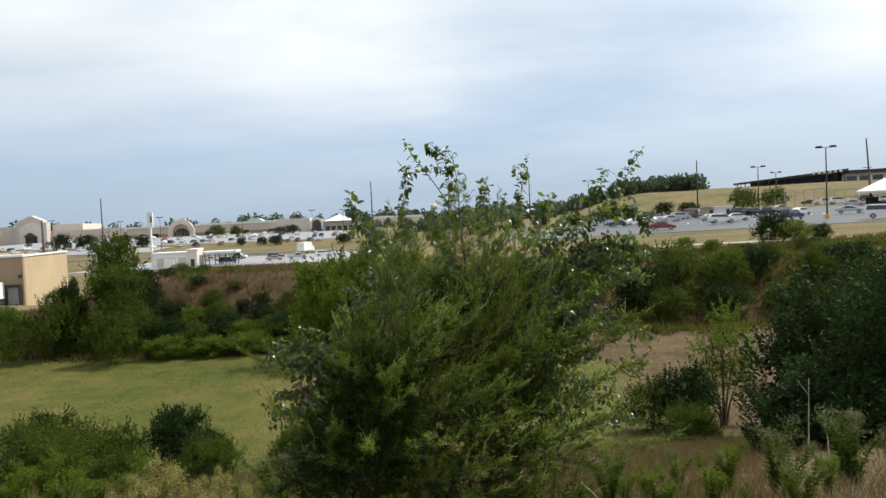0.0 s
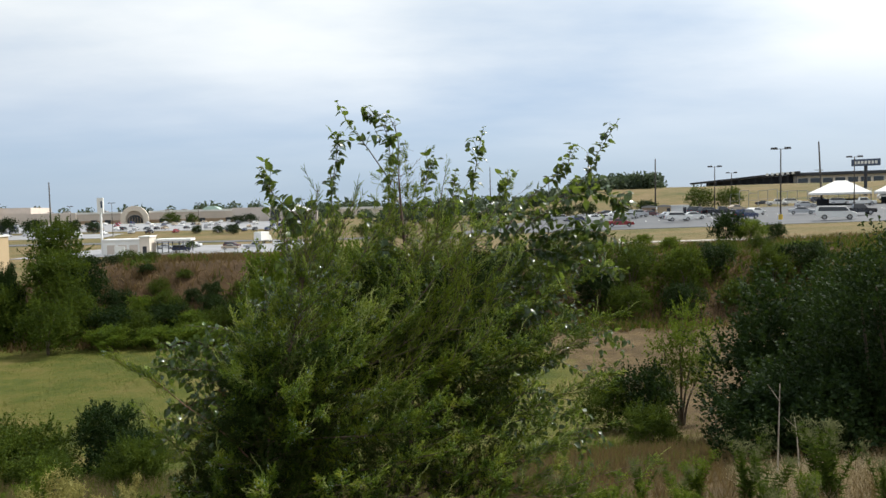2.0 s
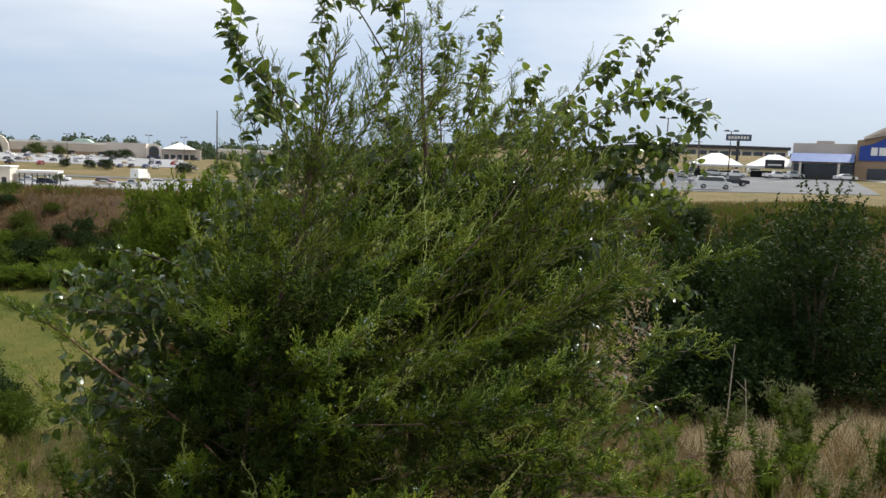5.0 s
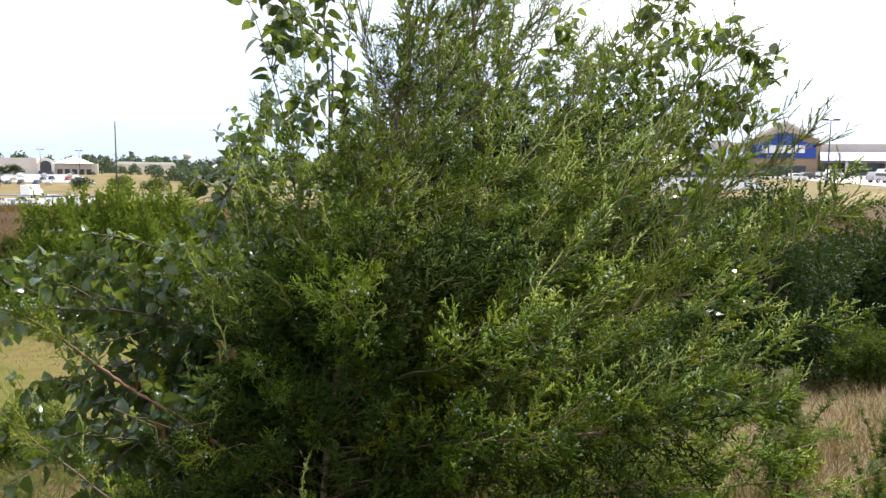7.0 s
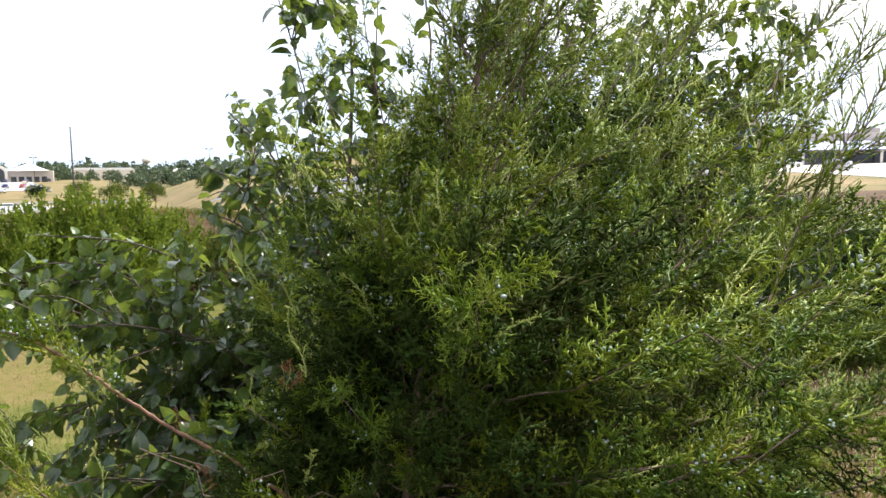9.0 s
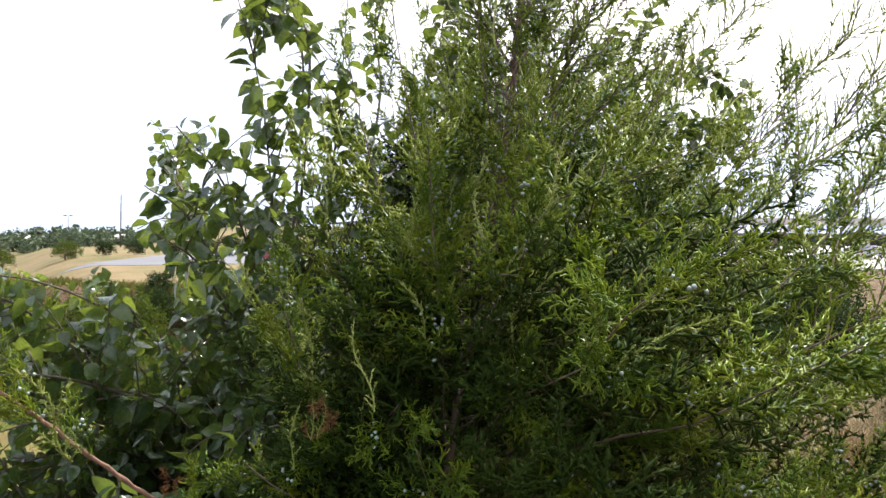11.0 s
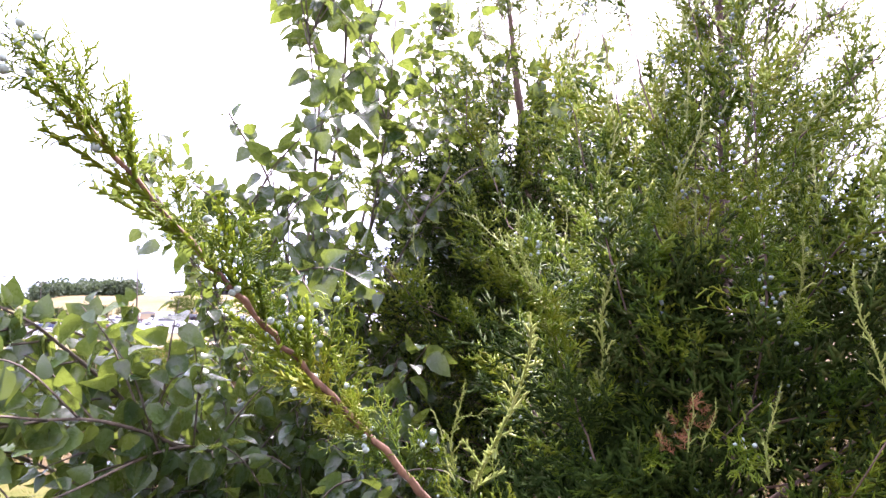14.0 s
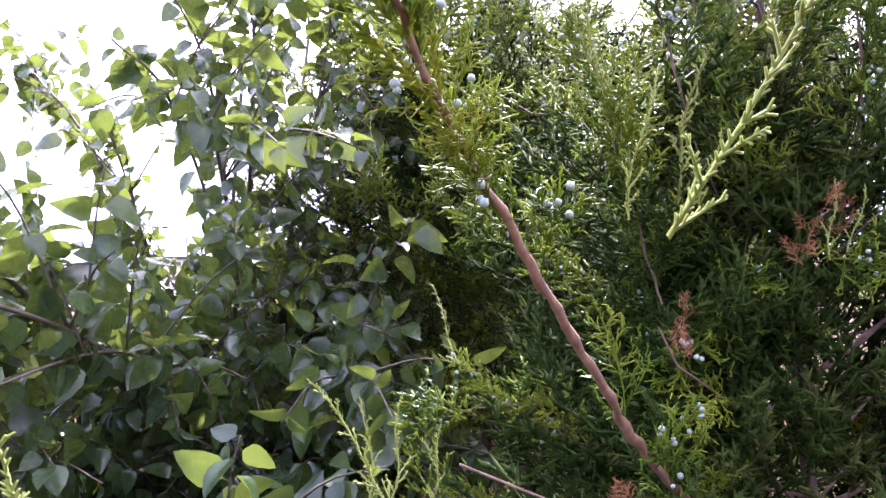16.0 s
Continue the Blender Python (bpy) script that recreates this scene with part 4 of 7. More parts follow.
SHOOTS = [((-1.292, 5.18, 0.565), (-1.222, 5.285, 0.425)), ((-1.244, 5.287, 0.511), (-1.233, 5.313, 0.436)), ((-1.241, 5.263, 0.492), (-1.238, 5.298, 0.481)), ((-1.235, 5.261, 0.478), (-1.219, 5.277, 0.437)), ((-1.364, 5.422, 0.36), (-1.327, 5.4, 0.294)), ((-1.338, 5.411, 0.351), (-1.332, 5.412, 0.293)), ((-1.3, 5.391, 0.332), (-1.3, 5.399, 0.287)), ((-1.301, 5.416, 0.344), (-1.308, 5.423, 0.286)), ((-0.938, 5.099, 0.607), (-0.917, 5.091, 0.493)), ((-0.94, 4.883, 0.453), (-0.943, 4.964, 0.381)), ((-0.944, 4.89, 0.408), (-0.949, 4.937, 0.385)), ((-0.922, 5.265, 0.48), (-0.925, 5.273, 0.416)), ((-0.914, 5.246, 0.474), (-0.919, 5.258, 0.417)), ((-0.99, 5.149, 0.501), (-0.992, 5.164, 0.415))]
RUSTY = [(-1.10, 5.33, 0.355), (-0.89, 5.284, 0.42), (-0.905, 5.275, 0.455), (-1.055, 5.40, 0.22)]
# low boughs of the second cedar
LIMBS_SECOND = [
    [(0.14, 6.44, -0.90), (0.50, 6.20, -0.70), (0.85, 6.00, -0.50), (1.15, 5.90, -0.30)],
    [(0.15, 6.43, -0.70), (0.60, 6.30, -0.45), (1.00, 6.20, -0.20), (1.35, 6.10, 0.05)],
    [(0.14, 6.44, -1.00), (0.30, 6.00, -0.85), (0.50, 5.70, -0.70), (0.65, 5.50, -0.50)],
    [(0.17, 6.42, -0.30), (0.50, 6.10, -0.10), (0.80, 5.90, 0.10), (1.05, 5.80, 0.35)],
    [(0.16, 6.42, -0.50), (0.45, 5.95, -0.35), (0.70, 5.70, -0.20), (0.90, 5.60, 0.00)],
    [(0.16, 6.42, -0.80), (0.55, 6.00, -0.75), (0.85, 5.70, -0.70), (1.05, 5.55, -0.60)],
    [(0.18, 6.42, 0.00), (0.60, 6.20, 0.20), (0.95, 6.05, 0.45), (1.25, 5.95, 0.72)],
]
cedar("cedar_tree", "young green red cedar with berries on a dry slope", [(-0.76, 5.29, zland(-0.76, 5.29) - 0.05), (-0.70, 5.33, -0.4), (-0.63, 5.37, 0.31), (-0.51, 5.42, 0.71), (-0.45, 5.44, 1.0), (-0.40, 5.46, 1.28)], (0.0105, 0.0035), reach_a, 138, 11, True,
      [(LIMB_NEAR, 0.0055), (LIMB_RIGHT, 0.0036), (LIMB_LEFT, 0.004)] + [(limb, 0.004) for limb in LIMBS_LOW] + [(limb, 0.0018) for limb in RISING + RISING_LEFT], SHOOTS, RUSTY, FEATHERS)
cedar("cedar_tree", "taller bushy red cedar grown through a broadleaf tree", [(0.12, 6.45, zland(0.12, 6.45) - 0.05), (0.18, 6.42, 0.0), (0.20, 6.42, 0.9), (0.16, 6.44, 1.4), (0.14, 6.46, 1.78)], (0.034, 0.003), reach_b, 160, 23, False,
      [([(0.2, 6.42, 0.6), (0.45, 6.25, 0.95), (0.70, 6.1, 1.3), (0.88, 6.0, 1.6)], 0.008), ([(0.2, 6.42, 0.9), (0.40, 6.4, 1.4), (0.50, 6.35, 1.8)], 0.007)] + [(limb, 0.005) for limb in LIMBS_SECOND])

# ---- broadleaf tree among the cedars ----


def leaf_proto(n=8, wide=0.72, fold=0.30, droop=0.22, notch=0.02):
    """An ovate leaf with a pointed tip, 1 long along y, folded at the midrib; a short stalk behind it."""
    s = np.linspace(0, 1, n)
    w = wide * 0.5 * np.sin(np.pi * s**0.66) ** 0.62 * (1 - 0.34 * s**2)
    w[0], w[-1] = 0.015, 0.003
    w = w * (1 + notch * np.cos(np.arange(n) * np.pi))
    z = -droop * s**2
    v, t = [], []
    for i in range(n):
        for c in (-1, -0.5, 0, 0.5, 1):
            v.append((c * w[i], s[i] + 0.16, z[i] + fold * abs(c) * w[i] - 0.10 * (abs(c) ** 2) * w[i]))
    for i in range(n - 1):
        for c in range(4):
            a = i * 5 + c
            t += [(a, a + 1, a + 6), (a, a + 6, a + 5)]
    k = len(v)
    v += [(-0.008, 0.16, 0), (0.008, 0.16, 0), (0.0, -0.02, 0.02)]
    t += [(k, k + 1, k + 2)]
    return np.array(v), np.array(t)


def plain_leaf(wide=0.70, fold=0.35, droop=0.25):
    """The same leaf at its plainest, for the mass of the crown."""
    v = [(0, -0.02, 0.01), (0, 0.16, 0)] + [(c * wide * 0.5 * k, y + 0.16, fold * abs(c) * wide * 0.5 * k - droop * y * y) for y, k in ((0.16, 0.86), (0.42, 1.0), (0.74, 0.62)) for c in (-1, 0, 1)] + [(0, 1.16, -droop)]
    t = [(0, 1, 3), (1, 3, 2), (1, 4, 3)]
    for a in (2, 5):
        for c in (0, 1):
            t += [(a + c, a + c + 1, a + c + 4), (a + c, a + c + 4, a + c + 3)]
    t += [(8, 9, 11), (9, 10, 11)]
    return np.array(v), np.array(t)


LEAVES = [leaf_proto(), leaf_proto(wide=0.76, fold=0.42, droop=0.35), leaf_proto(wide=0.66, fold=0.20, droop=0.1), leaf_proto(wide=0.72, fold=0.55, droop=0.45)]


def broadleaf_tree():
    r = np.random.default_rng(5)
    foot = np.array([-0.15, 7.05, zland(-0.15, 7.05) - 0.05])
    ob = thing("broadleaf_tree", "many-stemmed young broadleaf tree with glossy drooping leaves", "tree", tuple(foot))
    crotch = foot + [0.02, 0, 0.5]
    fork_r, fork_l = np.array([0.35, 7.1, -0.3]), np.array([-0.45, 6.95, -0.3])
    part("trunk", Geo().tube(bend([foot, crotch, 0.5 * (crotch + fork_r) + [0, 0, 0.1], fork_r], 6) - foot, np.linspace(0.05, 0.028, 19), 8), M_BARK_BROAD, ob, "", True)
    part("trunk", Geo().tube(bend([crotch - [0, 0, 0.1], 0.5 * (crotch + fork_l), fork_l], 6) - foot, np.linspace(0.04, 0.028, 13), 8), M_BARK_BROAD, ob, "", True)
    shoots = [
        [fork_l, (-0.43, 6.60, 1.23), (-0.62, 6.40, 1.47), (-0.75, 6.30, 1.61), (-0.84, 6.28, 1.79)],
        [fork_l, (-0.38, 6.80, 1.22), (-0.40, 6.90, 1.54), (-0.36, 6.92, 1.86), (-0.32, 6.92, 2.11)],
        [fork_l, (-0.00, 7.00, 1.13), (0.05, 7.10, 1.63), (0.07, 7.10, 1.97), (0.00, 7.10, 2.22), (-0.14, 7.10, 2.26)],
        [(0.04, 7.1, 1.76), (-0.11, 7.12, 1.99), (-0.25, 7.14, 2.18), (-0.36, 7.14, 2.39)],
        [(0.05, 7.1, 1.63), (0.14, 7.10, 1.93), (0.12, 7.10, 2.14), (0.05, 7.10, 2.28)],
        [fork_r, (0.38, 7.00, 1.13), (0.35, 7.05, 1.55), (0.38, 7.05, 1.76), (0.43, 7.05, 1.90)],
        [fork_r, (0.72, 7.30, 1.11), (0.79, 7.60, 1.57), (0.86, 7.70, 1.95), (0.93, 7.76, 2.23)],
        [fork_r, (0.66, 7.20, 1.07), (0.59, 7.20, 1.51), (0.62, 7.20, 1.81)],
        [fork_r, (0.84, 7.20, 1.07), (0.94, 7.30, 1.47), (1.03, 7.30, 1.63), (1.10, 7.30, 1.74)],
        [fork_r, (0.91, 7.10, 1.03), (1.14, 7.15, 1.45), (1.42, 7.20, 1.69), (1.56, 7.20, 1.82), (1.66, 7.20, 2.00)],
        [fork_r, (0.95, 7.10, 1.03), (1.33, 7.20, 1.45), (1.67, 7.25, 1.65), (1.86, 7.27, 1.93), (2.04, 7.28, 2.21)],
        [fork_r, (0.98, 7.00, 1.04), (1.34, 6.90, 1.45), (1.62, 6.80, 1.58), (1.82, 6.70, 1.54), (1.89, 6.60, 1.36)],
        [fork_r, (0.96, 6.90, 1.00), (1.32, 6.80, 1.26), (1.59, 6.70, 1.30), (1.72, 6.60, 1.22)],
        [fork_r, (0.92, 6.90, 0.92), (1.15, 6.80, 1.13), (1.38, 6.70, 1.10), (1.48, 6.60, 1.02)],
        [fork_r, (0.88, 6.90, 0.96), (0.98, 6.80, 1.30), (1.13, 6.80, 1.44)],
        [fork_r, (0.9, 7.0, 0.5), (1.5, 6.9, 0.95), (1.98, 6.85, 0.95)],
        [fork_r, (0.9, 6.9, 0.2), (1.4, 6.75, 0.55), (1.85, 6.65, 0.40)],
        [fork_r, (0.8, 6.9, -0.1), (1.3, 6.7, 0.25), (1.75, 6.6, 0.05)],
        [fork_r, (0.8, 6.8, -0.3), (1.3, 6.5, -0.1), (1.65, 6.4, -0.35)],
        [fork_l, (-0.75, 6.8, 0.25), (-1.15, 6.75, 0.55), (-1.55, 6.78, 0.62)],
        [fork_l, (-0.8, 6.65, 0.15), (-1.2, 6.5, 0.42), (-1.62, 6.45, 0.50)],
        [fork_l, (-0.7, 6.55, 0.1), (-1.0, 6.30, 0.30), (-1.32, 6.12, 0.28)],
        [fork_l, (-0.65, 6.5, 0.3), (-0.85, 6.25, 0.62), (-1.00, 6.10, 0.72)],
        [fork_l, (-0.55, 6.6, 0.5), (-0.62, 6.45, 1.0), (-0.72, 6.35, 1.35)],
        [fork_l, (-0.70, 6.9, 0.6), (-0.72, 7.3, 1.0), (-0.62, 7.65, 1.05)],
        [fork_l, (-0.55, 6.4, 0.0), (-0.75, 6.05, 0.05), (-0.95, 5.9, -0.10)],
        [fork_l, (-0.9, 6.7, -0.1), (-1.3, 6.6, -0.05), (-1.65, 6.55, -0.2)],
        [fork_l, (-0.6, 6.3, -0.2), (-0.8, 6.0, -0.25), (-1.05, 5.85, -0.45)],
        [fork_l, (-0.9, 6.4, 0.2), (-1.2, 6.2, 0.38), (-1.46, 6.10, 0.40)],
        [fork_l, (-0.60, 6.6, 0.5), (-0.74, 6.45, 0.85), (-0.90, 6.38, 1.02)],
        [fork_l, (-0.42, 6.6, 0.5), (-0.40, 6.45, 1.0), (-0.38, 6.40, 1.5)],
        [fork_l, (-0.8, 6.3, -0.4), (-1.05, 6.0, -0.45), (-1.25, 5.85, -0.6)],
        [fork_l, (-0.5, 6.3, -0.2), (-0.6, 5.95, -0.1), (-0.75, 5.75, -0.05)],
        [fork_l, (-0.7, 6.4, -0.2), (-0.95, 6.15, -0.15), (-1.15, 6.0, -0.2)],
        [fork_l, (-0.9, 6.6, 0.0), (-1.15, 6.4, 0.15), (-1.42, 6.25, 0.12)],
        [fork_l, (-1.0, 6.7, 0.1), (-1.3, 6.6, 0.30), (-1.6, 6.6, 0.30)],
        [fork_l, (-0.65, 6.55, 0.4), (-0.85, 6.4, 0.75), (-0.98, 6.38, 0.85)],
        [fork_l, (-0.8, 6.2, -0.1), (-1.05, 5.95, 0.05), (-1.2, 5.85, 0.0)],
        [fork_l, (-0.6, 6.3, 0.1), (-0.75, 6.05, 0.25), (-0.85, 5.92, 0.22)],
        [fork_l, (-1.0, 6.5, 0.3), (-1.25, 6.35, 0.52), (-1.35, 6.3, 0.58)],
    ]
    for i in range(96):
        # low shoots fill the shade under the crown
        e = np.array([r.uniform(-1.35, -0.35), r.uniform(5.90, 6.9), r.uniform(-0.7, 0.20)])
        shoots.append([fork_l, 0.5 * (fork_l + e) + [0, 0, 0.12], e])
    for i in range(16):
        # leafy middle between the two cedars
        e = np.array([r.uniform(-0.78, -0.25), r.uniform(6.2, 6.9), r.uniform(0.15, 0.95)])
        shoots.append([fork_l, 0.5 * (fork_l + e) + [0, 0, 0.12], e])
    for i in range(26):
        # leaves among the second cedar's boughs
        e = np.array([r.uniform(-0.35, 1.35), r.uniform(6.1, 6.8), r.uniform(0.55, 1.45)])
        shoots.append([fork_r, 0.5 * (fork_r + e) + [0, 0.1, 0.15], e])
    for i in range(14):
        # leafy right side down to the grass
        e = np.array([r.uniform(0.75, 1.75), r.uniform(6.15, 6.9), r.uniform(-0.5, 0.95)])
        shoots.append([fork_r, 0.5 * (fork_r + e) + [0, 0, 0.15], e])

    def lid(p):
        """The spreading lower limbs stay under the thicket's height."""
        return p[..., 2] < np.interp(p[..., 0], [-1.6, -1.06, -1.0, -0.90, -0.84], [0.62, 0.70, 1.0, 1.1, 9.0])

    P, D, U, S = [], [], [], []
    for s in shoots:
        line = bend(s, 10)
        ln = np.linalg.norm(np.diff(line, axis=0), axis=1).sum()
        part("stem", Geo().tube(line - foot, np.linspace(0.0062, 0.0018, len(line)), 6), M_BARK_BROAD, ob, "", True)
        runs = [(line, 0.30)]
        for k in range(int(ln * (4 if line[-1, 2] > 1.7 else 9 if line[-1, 0] < -0.3 else 6))):
            a = int(r.uniform(0.35, 0.93) * (len(line) - 1))
            d = unit(unit(line[a + 1] - line[a]) * 0.7 + unit(r.normal(0, 1, 3)) * 0.75 + [0, 0, 0.12])
            q = r.uniform(0.14, 0.38) * (0.5 if line[a, 2] > 1.3 else 1.0)
            e = line[a] + d * q
            if not lid(e + [-0.05, 0, 0.06]):
                continue
            sub = bend([line[a], line[a] + d * q * 0.55 + [0, 0, 0.02], e - [0, 0, 0.25 * q * q]], 4)
            part("side_stem", Geo().tube(sub - foot, np.linspace(0.0028, 0.0012, len(sub)), 3), M_BARK_BROAD, ob, "", True)
            runs.append((sub, 0.12))
        for run, first in runs:
            rl = np.linalg.norm(np.diff(run, axis=0), axis=1).sum()
            steps = max(int(rl * (1 - first) / ((0.036 if run[-1, 2] > 1.4 else 0.022) if run[-1, 0] > -0.1 else 0.019 if run[-1, 2] < 0.7 else 0.028)), 2)
            for k in range(steps):
                u = first + (1 - first) * (k + r.uniform(0.2, 0.8)) / steps
                x = u * (len(run) - 1)
                a = int(min(x, len(run) - 2))
                p = run[a] + (x - a) * (run[a + 1] - run[a])
                d = unit(run[a + 1] - run[a])
                out = unit(np.cross(d, [np.cos(k * 2.4), np.sin(k * 2.4), 0.3]))
                low = float(smooth_step(1.0, 0.4, p[2]))
                way = unit(out * 0.9 + d * r.uniform(0.0, 0.7) + [0, 0, r.normal(-0.22 - 0.45 * low, 0.35)] + r.normal(0, 0.25, 3))
                P.append(p), D.append(way), S.append(r.uniform(0.045, 0.088) * (1.0 - 0.35 * (u > 0.9)) * np.interp(p[2], [0.6, 1.4], [0.74, 0.98]))
                U.append(unit(np.array([0, 0, 1.0 - 0.5 * low]) + r.normal(0, 0.45 + 0.2 * low, 3)))
    P, D, U, S = map(np.array, (P, D, U, S))
    ok = way_clear(P, 0.42) & lid(P)
    P, D, U, S = P[ok], D[ok], U[ok], S[ok]
    S = np.where(np.linalg.norm(P - [-1.5, 5.0, 0.4], axis=1) < 0.9, np.minimum(S, 0.060), S)
    kind = r.integers(0, len(LEAVES), len(P))
    near = np.argsort(np.linalg.norm(P - np.array([-1.5, 5.0, 0.4]), axis=1))[:280]
    alone = np.zeros(len(P), bool)
    alone[near] = True
    rest = Geo()
    meshes = []
    for n, proto in enumerate(LEAVES):
        m = (kind == n) & ~alone
        rest.many(plain_leaf(*[(0.72, 0.30, 0.22), (0.76, 0.42, 0.35), (0.66, 0.20, 0.10), (0.72, 0.55, 0.45)][n]), P[m] - foot, D[m], U[m], S[m])
        meshes.append(Geo().put(*proto).mesh("leaf", True))
    tagged(part("leaf_mass", rest, M_BROAD, ob, "glossy dark green pointed oval leaves", True), kind="stuff")
    for i in near:
        y = unit(D[i])
        x = unit(np.cross(y, U[i]))
        z = np.cross(x, y)
        leaf = part("leaf", meshes[kind[i]], M_BROAD, ob)
        rot = Matrix((x, y, z)).transposed().to_4x4()
        leaf.matrix_basis = Matrix.Translation(Vector(P[i] - foot)) @ rot @ Matrix.Scale(float(S[i]), 4)


broadleaf_tree()

# ---- shrubs and trees round the basin ----


def crown_geo(seed, blobs, leaves, leaf, spread=1.0):
    """A crown of many small leaves that hang in uneven lobes, with upright leafy shoots; blobs: rows of centre and radii."""
    r = np.random.default_rng(seed)
    tri = np.array([(-0.28, 0.35, 0.03), (0, 0, 0), (0.28, 0.35, 0.03), (0, 1.0, -0.1)]), np.array([(0, 1, 2), (0, 2, 3)])
    g = Geo()
    vol = np.array([a * b * c for _, (a, b, c) in blobs]) ** 0.667
    for (c, rad), share in zip(blobs, vol / vol.sum()):
        c, rad = np.array(c), np.array(rad)
        n = int(leaves * share * 0.62)
        d = unit(r.normal(0, 1, (n, 3)))
        d[:, 2] = np.where(d[:, 2] < -0.5, -0.5 * d[:, 2], d[:, 2])
        # sub-lobes give the outline its bumps and gaps
        lobes = unit(r.normal(0, 1, (11, 3)))
        near = (d @ lobes.T).max(1)
        rr = (0.46 + 0.58 * near**4) * r.uniform(0.35, 1.0, n) ** 0.45 * spread
        p = c + d * rr[:, None] * rad + r.normal(0, 0.05, (n, 3)) * rad
        g.many(tri, p, unit(d * 0.6 + r.normal(0, 0.6, (n, 3)) + [0, 0, 0.25]), r.normal(0, 1, (n, 3)) + [0, 0, 0.6], leaf * r.uniform(0.6, 1.3, n))
        # shoots that stand up out of the lobe, leafy to their tips
        per = 22
        k = max(int(leaves * share * 0.38 / per), 3)
        o = unit(r.normal(0, 1, (k, 3)))
        o[:, 2] = np.abs(o[:, 2])
        base = c + o * rad * 0.55
        way = unit(o * 0.55 + np.array([0, 0, 0.85]) + r.normal(0, 0.18, (k, 3)))
        ln = rad.mean() * r.uniform(0.45, 0.95, k)
        u = np.linspace(0.05, 1, per)[None, :, None]
        q = (base[:, None] + way[:, None] * ln[:, None, None] * u).reshape(-1, 3)
        out = unit(np.repeat(way, per, 0) * 0.7 + r.normal(0, 0.65, q.shape))
        g.many(tri, q, out, r.normal(0, 1, q.shape) + [0, 0, 0.6], leaf * r.uniform(0.55, 1.15, len(q)))
    return g


def stems_geo(seed, n, height, lean, thick):
    r = np.random.default_rng(seed)
    out = []
    for i in range(n):
        a = r.uniform(0, 6.28)
        tip = np.array([np.cos(a) * lean * r.uniform(0.4, 1), np.sin(a) * lean * r.uniform(0.4, 1), height * r.uniform(0.75, 1)])
        mid = tip * [0.35, 0.35, 0.5] + r.normal(0, 0.05 * height, 3) * [1, 1, 0]
        out.append(Geo().tube(bend([(0.05 * np.cos(a), 0.05 * np.sin(a), -0.25), mid, tip], 5), np.linspace(thick, thick * 0.3, 11), 6))
    return out


def shrub_kind(name, seed, label, mat, height, width, lobes, leaves, leaf, stems=3, low=0.1, thick=0.06, category="shrub"):
    """One kind of shrub or small tree at the origin, with its stems and its crown."""
    r = np.random.default_rng(seed)
    ob = thing(name, label, category, group="shrubs of the basin")
    for g in stems_geo(seed, stems, height * 0.8, width * 0.3, thick):
        part("stem", g, M_BARK, ob, "", True)
    blobs = [((0, 0, height * (0.45 + low * 0.5)), (width * 0.34, width * 0.34, height * 0.42))]
    for i in range(lobes):
        a = i * 2.4 + r.uniform(-0.4, 0.4)
        z = height * (low + (0.86 - low) * ((i + 0.5) / lobes))
        taper = math.sin(math.pi * (0.20 + 0.70 * (i + 0.5) / lobes)) ** 0.8
        s = width * r.uniform(0.19, 0.28) * (0.6 + 0.5 * taper)
        o = width * 0.33 * taper
        blobs.append(((o * math.cos(a), o * math.sin(a), z), (s, s, s * r.uniform(0.8, 1.25))))
    part("crown", crown_geo(seed + 1, blobs, leaves, leaf), mat, ob, "")
    return ob


KINDS = [
    shrub_kind("shrub", 101, "leafy green shrub on the basin's grass", M_BUSH, 3.6, 4.2, 10, 8200, 0.155),
    shrub_kind("shrub", 102, "dark green rounded shrub on the bank", M_BUSH_DARK, 3.4, 3.6, 9, 8200, 0.150),
    shrub_kind("shrub", 103, "bright green willowy shrub on the bank", M_BUSH_LIGHT, 3.8, 3.4, 10, 8200, 0.150, low=0.14),
    shrub_kind("tree", 104, "tall young poplar with an airy green crown", M_BUSH, 7.5, 4.6, 14, 11000, 0.19, 3, 0.22, 0.10, "tree"),
    shrub_kind("tree", 105, "broad dark green tree leaning over the slope", M_BUSH_DARK, 5.6, 6.0, 16, 26000, 0.175, 4, 0.10, 0.10, "tree"),
    shrub_kind("tree", 106, "tall dark green tree standing on the slope", M_BUSH_DARK, 5.6, 3.8, 16, 17000, 0.105, 5, 0.08, 0.06, "tree"),
    shrub_kind("shrub", 107, "yellow-green leafy shrub on the slope", M_BUSH, 2.2, 2.6, 11, 15000, 0.085, 7, 0.06, 0.02),
    shrub_kind("shrub", 108, "dark green upright shrub among dry grass on the slope", M_BUSH_DARK, 2.6, 2.1, 12, 15000, 0.080, 5, 0.06, 0.03),
]


def plant(kind, x, y, high=None, wide=None, turn=None, label=""):
    """A copy of a kind of shrub, set on the ground."""
    base = KINDS[kind]
    tall = (3.6, 3.4, 3.8, 7.5, 5.6, 5.6, 2.2, 2.6)[kind]
    broad = (4.2, 3.6, 3.4, 4.6, 6.0, 3.8, 2.6, 2.1)[kind]
    s = 0.87 * (high or tall) / tall
    q = (wide / broad if wide else s)
    ob = copy_thing(base, pose(x, y, zland(x, y) - 0.08, 0, 0, RNG.uniform(0, 360) if turn is None else turn))
    ob.scale = (q, q, s)
    return tagged(ob, label)


